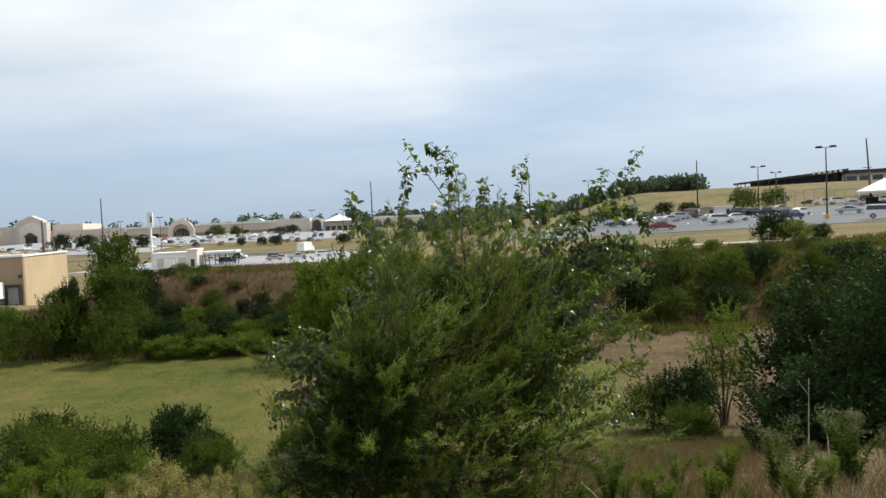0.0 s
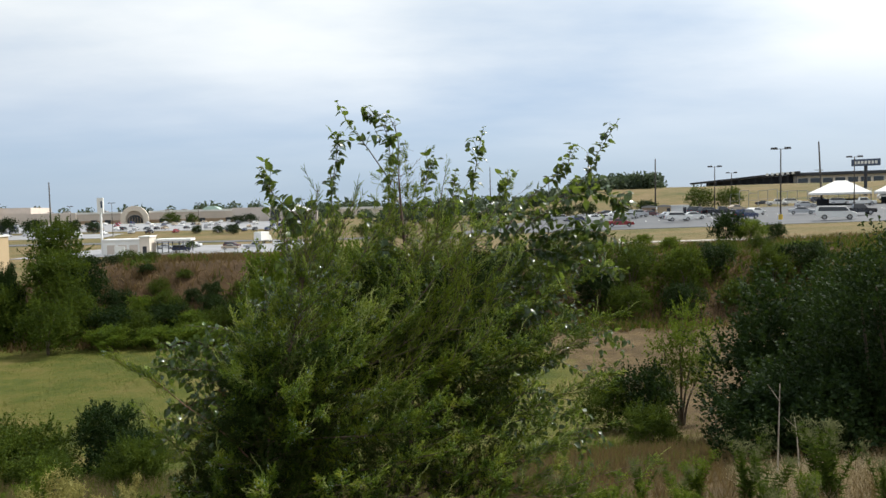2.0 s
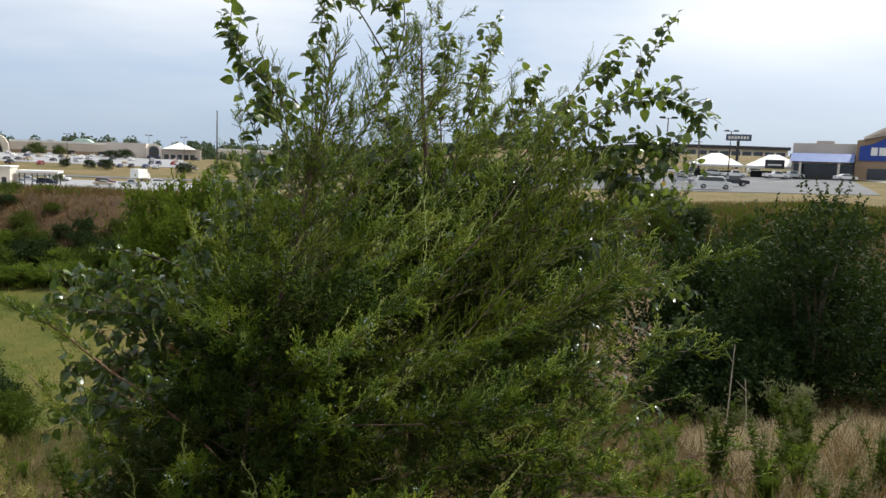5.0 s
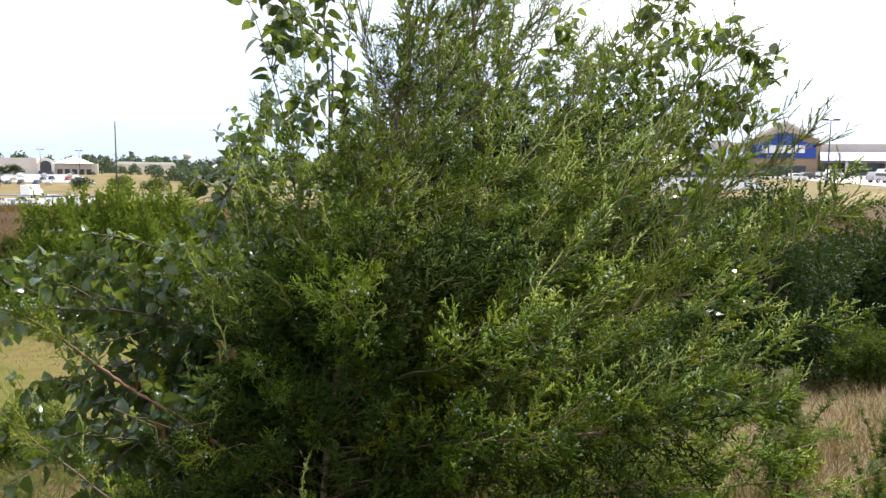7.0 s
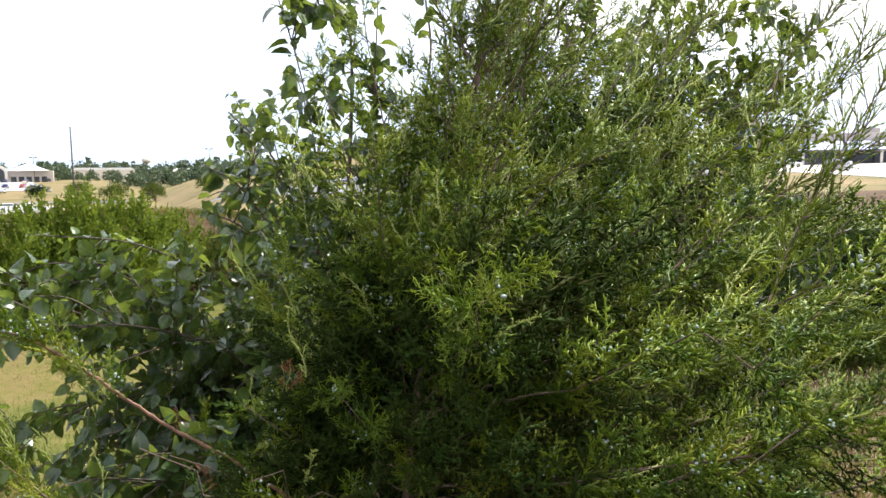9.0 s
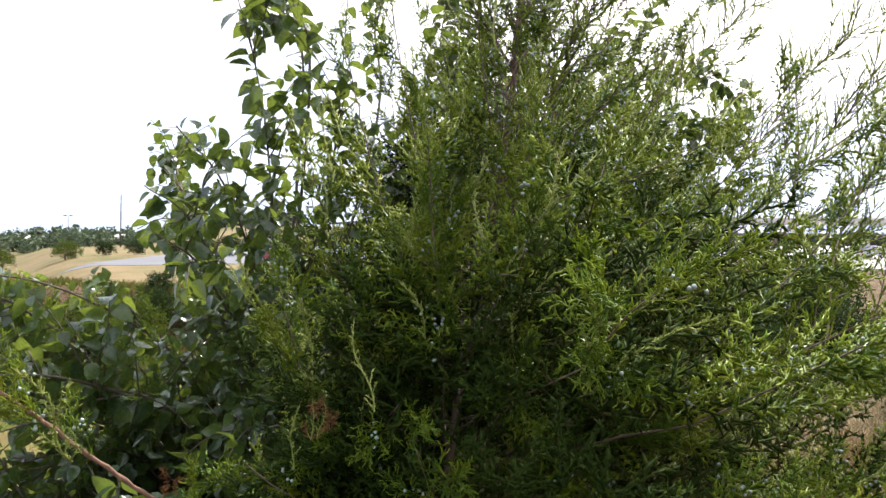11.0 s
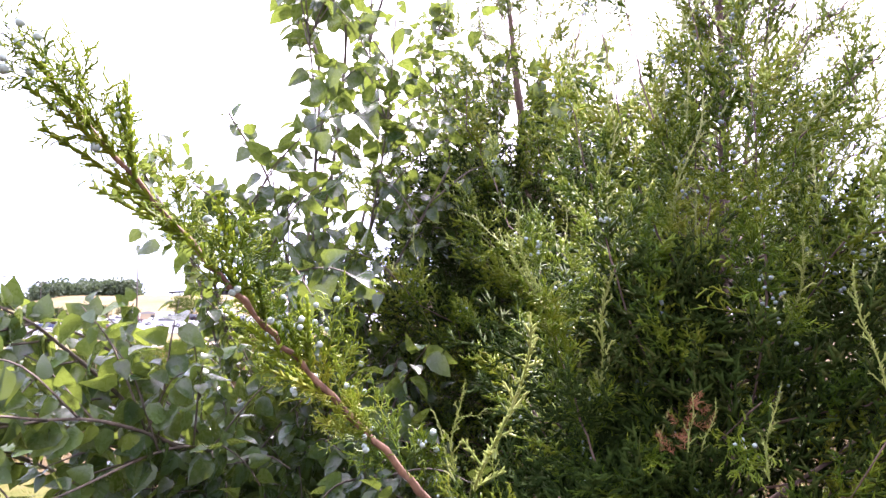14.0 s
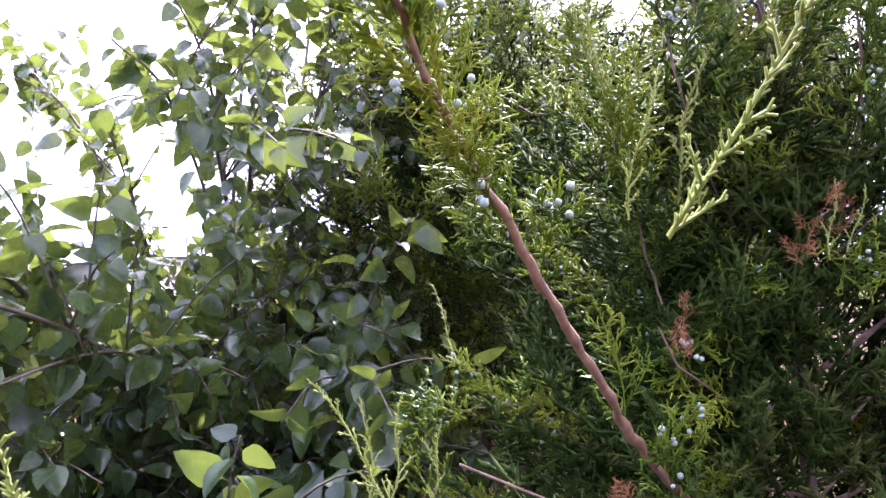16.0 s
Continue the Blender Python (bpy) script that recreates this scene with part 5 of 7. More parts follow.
# the row of trees and shrubs along the left foot of the bank
for k, x, y, h, w in [(0, -33.5, 51, 3.6, 5.0), (0, -30.0, 54, 4.8, 5.0), (7, -29.6, 56.5, 6.8, 2.2), (3, -26.3, 57, 7.6, 5.0), (0, -28.6, 55, 4.6, 3.6), (0, -24.2, 54.5, 4.4, 4.4), (1, -21.6, 55, 3.0, 4.2), (0, -19.6, 54.5, 2.6, 3.8), (1, -18.0, 56.5, 2.6, 3.6), (0, -36, 58, 3.4, 5.0), (2, -39, 62, 2.8, 4.0), (0, -18.5, 58.5, 2.2, 3.0), (1, -15.0, 58.5, 2.0, 2.6), (0, -12.0, 59, 1.8, 2.6), (2, -20.5, 58, 2.4, 2.6), (1, -17, 60, 1.4, 1.6), (0, -13.5, 61, 1.2, 1.4),
                      (2, -16.4, 56.5, 2.0, 3.2), (0, -14.2, 56, 2.2, 3.6), (1, -12.5, 57, 2.4, 3.4), (0, -40, 56, 3.0, 5.5), (0, -16.5, 53.5, 1.2, 4.2), (2, -13.0, 54, 1.2, 4.0), (0, -20.2, 53.0, 1.3, 3.6), (1, -25.4, 59.5, 4.6, 4.0), (0, -45, 58, 2.8, 5.5), (1, -22.5, 59, 2.4, 2.6), (1, -15.6, 60.5, 1.6, 1.8), (0, -20.0, 61, 1.5, 2.0), (1, -12.2, 62, 1.4, 1.8), (0, -27.5, 62, 2.6, 3.0),
                      (1, -29.8, 71, 1.8, 2.8), (1, -27.8, 71.5, 1.2, 2.6), (0, -25.6, 70, 1.3, 2.6), (0, -23.6, 69.5, 1.0, 2.2), (2, -21.0, 69.5, 0.9, 2.0), (0, -37.3, 69.5, 2.2, 3.4), (2, -20.5, 52.2, 2.1, 3.2), (2, -17.4, 52.4, 1.9, 3.2), (2, -14.8, 53.0, 2.1, 3.4), (1, -22.0, 64.0, 1.0, 1.8), (0, -18.6, 63.0, 0.9, 1.6)]:
    plant(k, x, y, h, w)
# bright green thicket behind the cedars
for k, x, y, h, w in [(2, -8.6, 49, 8.4, 4.8), (2, -5.8, 50, 9.6, 5.2), (2, -3.0, 51, 9.0, 5.2), (2, -0.6, 55, 7.4, 5.0), (2, -7.2, 47.6, 7.0, 3.8), (2, -4.2, 48.4, 7.6, 4.0), (0, 3.0, 57, 5.0, 5.2), (2, -10.0, 53.5, 3.6, 4.0), (0, 6.5, 58, 4.6, 5.0)]:
    plant(k, x, y, h, w)
# the right bank, toe to crest
bank = np.random.default_rng(31)
for x, y, k, h in [(16, 60, 1, 4.2), (19.5, 62, 0, 4.6), (23.5, 60, 0, 4.2), (27, 62, 1, 3.2), (30.5, 59, 0, 3.3), (34, 60, 1, 3.0), (38, 58, 0, 2.8), (14, 66, 0, 2.9), (18, 69, 2, 2.4), (22.5, 69, 0, 1.3), (26, 70, 2, 1.8), (29.5, 70.5, 1, 0.9), (33, 66, 0, 1.6), (40, 66, 1, 0.5), (44, 60, 0, 0.8), (48, 57, 1, 2.4), (52, 56, 0, 1.7), (12, 62, 0, 3.8), (21, 75, 0, 1.4), (25.5, 76.5, 2, 1.9), (28.5, 77, 1, 1.0), (31.5, 77.5, 2, 0.5), (34.6, 76.5, 1, 3.8), (36.6, 75.5, 2, 3.0), (39.6, 76, 1, 2.4), (28.0, 73.5, 0, 0.6), (31.0, 72.0, 2, 0.6), (33.5, 69.0, 0, 0.8), (25.0, 72.0, 0, 0.7), (21.5, 65, 1, 2.0), (29.0, 64.5, 0, 1.8), (36.5, 65.5, 2, 0.9), (44.5, 66.0, 1, 0.6), (17.0, 70.5, 0, 1.2), (24.5, 63.5, 2, 2.4), (32.0, 61.0, 1, 2.2), (18.0, 57.5, 0, 3.0), (22.0, 56.5, 1, 3.2), (26.5, 56.5, 0, 2.6), (37, 72.5, 1, 0.9), (45, 66, 2, 0.5), (49, 63, 2, 0.5), (54, 62, 0, 0.5), (58, 57, 0, 0.5), (10, 69, 1, 2.1), (15.5, 77, 0, 2.3), (42, 54, 1, 3.0), (36, 54.5, 0, 2.6)]:
    plant(k, x, y, h * bank.uniform(0.9, 1.05), max(h, 1.6) * bank.uniform(1.0, 1.35))
# nearer trees on the slope
plant(4, 11.6, 20.6, 5.2, 5.4, label="broad dark green tree standing on the slope")
plant(4, 14.6, 23.0, 5.4, 5.2)
plant(4, 16.4, 18.2, 4.6, 4.2, label="dark green bushy tree standing on the slope")
plant(5, 10.2, 15.6, 5.7, 3.7, label="tall dark green leafy tree standing on the slope")
plant(5, 11.6, 16.6, 4.6, 3.4)
plant(1, 9.0, 27.5, 3.0, 2.8)
plant(0, 7.8, 27.8, 2.2, 2.6)
plant(7, -8.3, 21.6, 2.7, 2.0)
plant(7, -7.3, 21.0, 1.7, 1.5)
plant(6, -9.9, 20.6, 1.9, 2.2)
plant(6, -8.6, 18.6, 1.2, 1.8)
plant(6, -11.2, 19.2, 1.8, 2.2)
plant(6, -7.2, 19.4, 0.9, 1.4)
plant(1, 9.4, 19.6, 2.0, 3.0)
plant(1, 11.4, 18.4, 2.2, 3.2)
plant(1, 13.6, 17.0, 2.2, 3.2)
plant(1, 8.2, 15.0, 2.2, 2.8)
plant(1, 9.2, 16.2, 2.8, 3.2)
plant(1, 7.5, 15.6, 1.8, 2.2)
for k, x, y, h, w in [(6, -11.6, 20.5, 2.3, 2.6), (6, -13.5, 22.0, 2.0, 2.6), (7, -16.5, 24.5, 1.7, 1.5), (6, -15.2, 19.8, 2.0, 2.6), (6, -10.0, 17.4, 1.6, 2.0), (6, -12.6, 16.8, 1.5, 2.0), (6, -6.2, 18.0, 1.4, 1.6), (6, -18.5, 20.5, 2.0, 2.8), (6, 12.0, 14.0, 1.6, 2.0), (6, 7.3, 21.5, 1.5, 1.8), (1, -19.0, 33, 1.2, 1.3), (1, -23.0, 35, 1.3, 1.2), (6, -4.6, 20.5, 1.6, 1.8)]:
    plant(k, x, y, h, w)
# seen past the cedars to the right
for k, x, y, h, w in [(1, 14.0, 11.4, 1.9, 2.2), (1, 27, 22, 2.4, 3.2), (1, 34, 28, 2.6, 4.2), (0, 39, 27, 2.6, 4.2), (1, 46, 32, 2.8, 4.6), (0, 25, 30, 2.6, 3.6), (0, 31, 36, 3.0, 4.2), (1, 40, 38, 3.0, 4.5), (0, 18, 12, 1.4, 2.2), (1, 24, 15, 1.4, 2.2)]:
    plant(k, x, y, h, w)
# bushes beyond the lots
for k, x, y, h, w in [(1, 60, 196, 5.0, 6.0), (1, 66, 194, 4.4, 6.0), (0, 84, 202, 7.0, 9.0), (0, 92, 200, 6.4, 8.0), (1, 52, 205, 4.6, 7.0), (1, 40, 190, 3.6, 5.0), (1, 33, 178, 3.6, 5.2), (1, 45, 200, 4.0, 6.0), (1, 25, 186, 4.0, 5.0), (1, 19, 190, 4.0, 5.2), (0, 10, 180, 4.5, 7.0),
                      (1, -213, 332, 10, 11), (1, -176, 331, 9, 9), (1, -164, 330, 8, 11), (1, -150, 336, 7, 9), (1, -138, 330, 6, 8), (0, -132, 420, 7, 12), (0, -122, 424, 6, 8), (1, -92, 405, 5, 8), (1, -84, 400, 6, 9), (1, -70, 300, 5, 7), (1, -88, 312, 4, 5), (1, -78, 308, 4, 5),
                      (0, -62, 214, 2.6, 3.4), (1, -40, 290, 5, 8), (0, -28, 300, 5, 9), (0, -14, 260, 6, 10), (0, -2, 250, 6, 9)]:
    plant(k, x, y, h, w)
for ob in KINDS:
    # the first of each kind stands in the thicket too
    i = KINDS.index(ob)
    x, y = [(-24, 50.5), (8.5, 62), (-1.8, 50.5), (-27.8, 60.5), (30, 24), (22, 19), (-14.6, 18.4), (-17.5, 23.0)][i]
    ob.matrix_basis = pose(x, y, zland(x, y) - 0.08, 0, 0, 40 * i)


def small_tree():
    """The little tree with bare lower stems at the slope's foot."""
    x, y = 10.9, 28.6
    ob = thing("small_tree", "small airy tree with forked bare lower stems", "tree", (x, y, zland(x, y) - 0.08))
    blobs = []
    for i, (tx, ty, tz) in enumerate([(-0.7, 0.1, 3.2), (0.15, 0.2, 4.5), (0.6, -0.1, 3.7), (-1.15, -0.2, 1.8), (1.1, 0.2, 2.7), (-0.2, -0.4, 3.7)]):
        part("stem", Geo().tube(bend([(0.04 * i - 0.1, 0, -0.1), (tx * 0.3, ty * 0.3, tz * 0.42), (tx, ty, tz)], 6), np.linspace(0.06, 0.012, 13), 6), M_BARK, ob, "", True)
        blobs.append(((tx, ty, tz - 0.2), (0.75, 0.75, 0.75)))
        blobs.append(((tx * 0.80, ty, tz * 0.70), (0.7, 0.7, 0.6)))
        blobs.append(((tx * 1.0, ty, tz * 0.48), (0.5, 0.5, 0.5)))
    part("crown", crown_geo(77, blobs, 9500, 0.10), M_BUSH_LIGHT, ob)


small_tree()


def snag(x, y, h, lean, label):
    ob = thing("dead_sapling", label, "dead tree", (x, y, zland(x, y)))
    part("stem", Geo().tube(bend([(0, 0, -0.1), (lean * 0.4, 0, h * 0.5), (lean, 0.02, h)], 6), np.linspace(0.016, 0.006, 13), 6), M_TWIG_DEAD, ob, "", True)
    part("twig", Geo().tube(bend([(lean * 0.7, 0, h * 0.82), (lean * 0.7 - 0.12, 0, h * 0.93), (lean * 0.7 - 0.2, 0, h)], 4), np.linspace(0.008, 0.003, 9), 5), M_TWIG_DEAD, ob, "", True)


snag(6.1, 12.25, 1.57, 0.05, "bare pale dead sapling standing in weeds")
snag(6.5, 12.3, 1.0, -0.08, "short bare dead sapling standing in weeds")

# ---- grass and weeds ----


def blade(n=3, w=0.05):
    s = np.linspace(0, 1, n)
    v = [(c * w * (1 - q) ** 0.7, q, -0.25 * q * q) for q in s[:-1] for c in (-1, 1)] + [(0, 1, -0.25)]
    t = []
    for i in range(n - 2):
        a = 2 * i
        t += [(a, a + 1, a + 3), (a, a + 3, a + 2)]
    t.append((2 * n - 4, 2 * n - 3, 2 * n - 2))
    return np.array(v), np.array(t)


def grass(name, label, mat, x, y, high, per, seed, lean=0.35, wide=0.05, spread=0.10):
    r = np.random.default_rng(seed)
    x, y = np.repeat(x, per), np.repeat(y, per)
    high = np.repeat(np.broadcast_to(high, (len(x) // per,)), per) * r.uniform(0.5, 1.15, len(x))
    x, y = x + r.normal(0, spread, len(x)), y + r.normal(0, spread, len(x))
    p = np.c_[x, y, land(x, y) - 0.02]
    d = unit(np.c_[r.normal(0, lean, len(x)), r.normal(0, lean, len(x)), np.ones(len(x))])
    g = Geo().many(blade(3, wide), p, d, r.normal(0, 1, (len(x), 3)), high)
    return tagged(part(name, g, mat), label, "grass", kind="stuff")


def scatter(n, x0, x1, y0, y1, seed, keep=None):
    r = np.random.default_rng(seed)
    x, y = r.uniform(x0, x1, n), r.uniform(y0, y1, n)
    # patchy: tufts gather where a slow wave is high
    ok = (wave(x * 1.3 + seed, y * 1.1) + r.normal(0, 0.6, n)) > -0.35
    if keep is not None:
        ok &= keep(x, y)
    return x[ok], y[ok]


x, y = scatter(9000, -14, 16, 1.2, 20, 3)
grass("dry_grass", "tall dry straw-coloured grass on the slope", M_DRY, x, y, 0.38, 9, 4, wide=0.018)
x, y = scatter(3400, -9, 10, -5, 1.4, 33)
grass("dry_grass", "short trodden dry grass on the slope", M_DRY, x, y, 0.16, 9, 34, 0.7, 0.03)
x, y = scatter(3600, 0.8, 12, 5.5, 20, 5)
grass("russet_grass", "russet seeding grass on the slope", M_RUST, x, y, 0.45, 9, 6, wide=0.02)
x, y = scatter(5200, -16, 9, 2.0, 24, 7, lambda x, y: (x < 4.5) | (y > 14))
grass("green_weeds", "low green weeds among the dry grass", M_GREEN, x, y, 0.34, 9, 8, 0.6, 0.05)
x, y = scatter(15000, -40, 12, 20, 58, 9, lambda x, y: y < 57 + 0.1 * x)
grass("meadow_grass", "rough yellow-green meadow grass in the basin", M_GREEN, x, y, 0.17, 6, 10, 0.7, 0.05, 0.30)
x, y = scatter(9000, -38, 40, 22, 60, 12)
grass("meadow_straw", "dry straw standing in the basin meadow", M_DRY, x, y, 0.14, 6, 13, 0.8, 0.04, 0.30)
x, y = scatter(9000, -40, 60, 52, 76, 14)
grass("bank_weeds", "rust-brown dead weeds on the bank", M_RUST, x, y, 0.7, 6, 15, 0.4, 0.06, 0.4)
x, y = scatter(5200, -40, 60, 53, 74, 16, lambda x, y: (x > 2) | (y < 59) | (np.sin(x * 1.1 + 0.6 * y) + np.sin(0.37 * x - 0.5 * y) > 0.75))
grass("bank_greenery", "low green weeds on the bank", M_BUSH, x, y, 0.7, 8, 17, 0.7, 0.12, 0.4)
x, y = scatter(2600, -2, 46, 2, 30, 18, lambda x, y: x > 6)
grass("straw", "bleached straw on the slope", M_DRY, x, y, 0.42, 9, 19, 0.4, 0.03, 0.2)

x, y = scatter(9000, 1.6, 15, 2.5, 13.5, 20, lambda x, y: x > 0.9 + 0.38 * y)
grass("straw", "pale bleached straw lying on the slope", M_STRAW, x, y, 0.36, 9, 21, 0.7, 0.016, 0.12)


def weed_kind(seed, label, leafmat, high, name="weed", headmat=None):
    """A tall weed: a few stalks with narrow leaves and a bushy head."""
    r = np.random.default_rng(seed)
    ob = thing(name, label, "weed", group="tall weeds")
    leafp = blade(3, 0.10)
    foliage, heads = Geo(), Geo()
    for i in range(7):
        a, l = r.uniform(0, 6.28), r.uniform(0.1, 0.35) * high
        tip = np.array([np.cos(a) * l, np.sin(a) * l, high * r.uniform(0.7, 1.0)])
        line = bend([(0, 0, -0.05), tip * [0.4, 0.4, 0.55], tip], 8)
        part("stalk", Geo().tube(line, np.linspace(0.008, 0.003, len(line)), 4), M_WEED, ob)
        n = 170
        u = r.uniform(0.12, 1.0, n)
        p = line[(u * (len(line) - 1)).astype(int)]
        d = unit(np.c_[r.normal(0, 1, (n, 2)), r.uniform(0.1, 0.9, n)])
        foliage.many(leafp, p, d, r.normal(0, 1, (n, 3)), r.uniform(0.06, 0.13, n) * (1.25 - 0.5 * u) * high ** 0.5)
        head = line[-1] + r.normal(0, 0.05, (70, 3)) * [1, 1, 0.8] * high
        heads.many(leafp, head, unit(r.normal(0, 1, (70, 3)) + [0, 0, 0.7]), r.normal(0, 1, (70, 3)), r.uniform(0.03, 0.07, 70) * high ** 0.5)
    tagged(part("foliage", foliage, leafmat, ob), kind="stuff")
    tagged(part("flower_head", heads, headmat or leafmat, ob, "feathery seed heads"), kind="stuff")
    return ob


WEEDS = [weed_kind(201, "tall grey-green weed with pale feathery heads", M_WEED, 1.15, headmat=M_HEAD), weed_kind(202, "yellowing goldenrod in the dry grass", M_GOLD, 0.95, "goldenrod"), weed_kind(203, "leafy green weed in the dry grass", M_BUSH_LIGHT, 0.8)]
spots = [(0, 4.05, 8.6, 0.80), (2, 4.7, 8.9, 0.85), (0, 5.4, 8.6, 0.75), (0, 4.6, 10.2, 0.95), (0, 5.5, 9.8, 1.0), (0, 3.4, 9.5, 0.65), (2, 3.0, 8.2, 0.8), (2, 4.0, 10.4, 1.0), (2, 2.6, 9.6, 0.7),
         (1, -3.95, 9.3, 1.0), (1, -3.6, 9.5, 0.9), (1, -3.1, 9.2, 0.8), (1, -2.75, 8.8, 0.7), (1, -4.6, 9.8, 0.8), (2, -4.9, 9.6, 1.1), (2, -5.6, 10.2, 1.2), (2, -6.3, 10.0, 1.2), (2, -5.2, 11.5, 1.2), (2, -6.8, 11.8, 1.3), (0, -7.2, 10.8, 1.1), (0, -2.4, 9.6, 0.9), (2, -1.9, 9.1, 0.8), (0, 1.9, 8.8, 0.8), (2, 2.4, 10.8, 0.9),
         (0, 3.4, 7.0, 0.7), (2, 2.2, 7.6, 0.9)]
more = np.random.default_rng(44)
spots += [(int(more.choice([0, 1, 2, 2])), float(more.uniform(1.6, 4.2)), float(more.uniform(7.2, 13.0)), float(more.uniform(0.35, 0.65))) for _ in range(16)]
spots += [(int(more.choice([0, 1, 2, 2])), float(more.uniform(-9.0, -2.4)), float(more.uniform(7.5, 14.0)), float(more.uniform(0.4, 0.8))) for _ in range(18)]
for k, x, y, s in spots:
    ob = copy_thing(WEEDS[k], pose(x, y, zland(x, y), 0, 0, RNG.uniform(0, 360)))
    ob.scale = (s, s, s)
for i, ob in enumerate(WEEDS):
    x, y = [(5.6, 10.2), (-4.2, 10.2), (-7.6, 12.4)][i]
    ob.matrix_basis = pose(x, y, zland(x, y), 0, 0, 30)


def dead_stalk(x, y, z, pts, label):
    ob = thing("dead_stalk", label, "dead stalk", (x, y, z))
    part("stem", Geo().tube(bend(pts, 6), np.linspace(0.007, 0.002, 6 * (len(pts) - 1) + 1), 5), M_TWIG_DEAD, ob, "", True)


dead_stalk(1.25, 4.6, zland(1.25, 4.6), [(0, 0, -0.05), (-0.10, 0.05, 0.35), (-0.28, 0.1, 0.78), (-0.42, 0.1, 0.95)], "bare arching pale stalk before the cedar")

# ---- poles and lamps ----


def utility_pole(x, y, top, foot=None, lean=0.0, arms=1, label="tall weathered wooden utility pole"):
    z = zland(x, y) if foot is None else min(foot, zland(x, y))
    h = top - z
    ob = thing("utility_pole", label, "utility pole", (x, y, z), group="utility poles")
    part("pole", Geo().tube([(0, 0, -0.5), (lean * h * 0.5, 0, h * 0.5), (lean * h, 0, h)], [0.26, 0.22, 0.17], 8), M_WOODPOLE, ob, "", True)
    for i in range(arms):
        part("crossarm", Geo().box((lean * h - 0.9, -0.1, h * 0.55 - i), (lean * h * 0.6 + 0.9, 0.1, h * 0.55 - i + 0.16)), M_WOODPOLE, ob)
    part("insulator", Geo().tube([(lean * h, 0, h - 0.02), (lean * h, 0, h + 0.35)], [0.07, 0.04], 6), M_WIRE, ob)


def street_lamp(x, y, top, heads=2, turn=0.0, base=M_CONCRETE):
    z = zland(x, y)
    h = top - z
    ob = thing("street_lamp", "tall bronze parking-lot lamp with flat heads", "street lamp", (x, y, z), turn, group="parking-lot lamps")
    part("footing", Geo().tube([(0, 0, -0.3), (0, 0, 0.9)], [0.36, 0.34], 12), base, ob)
    part("pole", Geo().tube([(0, 0, 0.9), (0, 0, h)], [0.13, 0.09], 8), M_POLE, ob, "", True)
    for s in ((-1, 1) if heads == 2 else (1,)):
        part("arm", Geo().tube([(0, 0, h - 0.12), (s * 0.6, 0, h - 0.08)], 0.05, 6), M_POLE, ob)
        g = Geo().prism([(s * 0.5, h - 0.16), (s * 1.55, h - 0.12), (s * 1.5, h + 0.16), (s * 0.6, h + 0.20)], -0.34, 0.34)
        part("lamp_head", g, M_POLE, ob)


utility_pole(-109.6, 231.4, 12.4)
utility_pole(-73.0, 131.0, 4.1)
utility_pole(-71.4, 131.6, 0.2, label="shorter weathered wooden pole beside another")
utility_pole(-24.7, 251.0, 14.9)
utility_pole(74.5, 211.0, 14.7)
utility_pole(108.0, 182.0, 16.5, lean=-0.06, label="tall wooden utility pole leaning slightly")
utility_pole(36.4, 302.0, 18.3)
for x, y, z in [(63.3, 119.0, 10.3), (70.8, 161.8, 9.7), (96.5, 208.8, 10.2), (41.3, 204.0, 10.0), (18.5, 300.4, 9.8), (-167, 307.5, 7.6), (-118, 300, 6.9), (-92, 330, 6.6), (-148, 330, 6.3), (108.5, 106.5, 11.2), (96, 150, 10.6), (60, 250, 10.5), (-60, 330, 7.5), (-48, 345, 7.5)]:
    street_lamp(x, y, z, 2, -20, M_YELLOW if (x, y) == (63.3, 119.0) else M_CONCRETE)

# ---- vehicles ----
PAINTS = {n: plain(n + "_car_paint", c, 0.22, 0.0, 0.03, 0.5, 0, 0.7) for n, c in dict(white=(0.74, 0.74, 0.73), silver=(0.42, 0.43, 0.45), black=(0.02, 0.02, 0.024), red=(0.23, 0.02, 0.025), navy=(0.018, 0.03, 0.085), maroon=(0.075, 0.018, 0.022), tan=(0.38, 0.31, 0.22)).items()}
SHAPES = dict(
    sedan=([(0, .42), (.02, .68), (.10, .78), (1.15, .92), (1.75, 1.38), (3.0, 1.42), (3.7, 1.02), (4.55, .96), (4.65, .6), (4.6, .32), (.1, .30)], [(1.28, .95), (1.80, 1.33), (2.95, 1.36), (3.55, 1.02)], 1.78, (.85, 3.75), .32),
    suv=([(0, .48), (.03, .85), (.12, .98), (1.15, 1.08), (1.7, 1.66), (4.3, 1.72), (4.65, 1.2), (4.72, .6), (4.6, .40), (.1, .38)], [(1.30, 1.12), (1.78, 1.60), (4.2, 1.64), (4.45, 1.18)], 1.86, (.92, 3.75), .37),
    pickup=([(0, .52), (.03, .92), (.12, 1.02), (1.35, 1.10), (1.95, 1.76), (3.35, 1.78), (3.5, 1.16), (5.6, 1.16), (5.65, .6), (5.5, .45), (.1, .42)], [(1.5, 1.14), (2.02, 1.69), (3.25, 1.71), (3.36, 1.16)], 1.95, (1.0, 4.5), .40),
    van=([(0, .45), (.02, .92), (.30, 1.12), (.85, 1.22), (1.45, 1.98), (5.2, 2.02), (5.45, 1.3), (5.5, .5), (5.4, .38), (.1, .36)], [(1.0, 1.26), (1.52, 1.88), (5.05, 1.92), (5.2, 1.28)], 2.0, (.95, 4.3), .38),
)


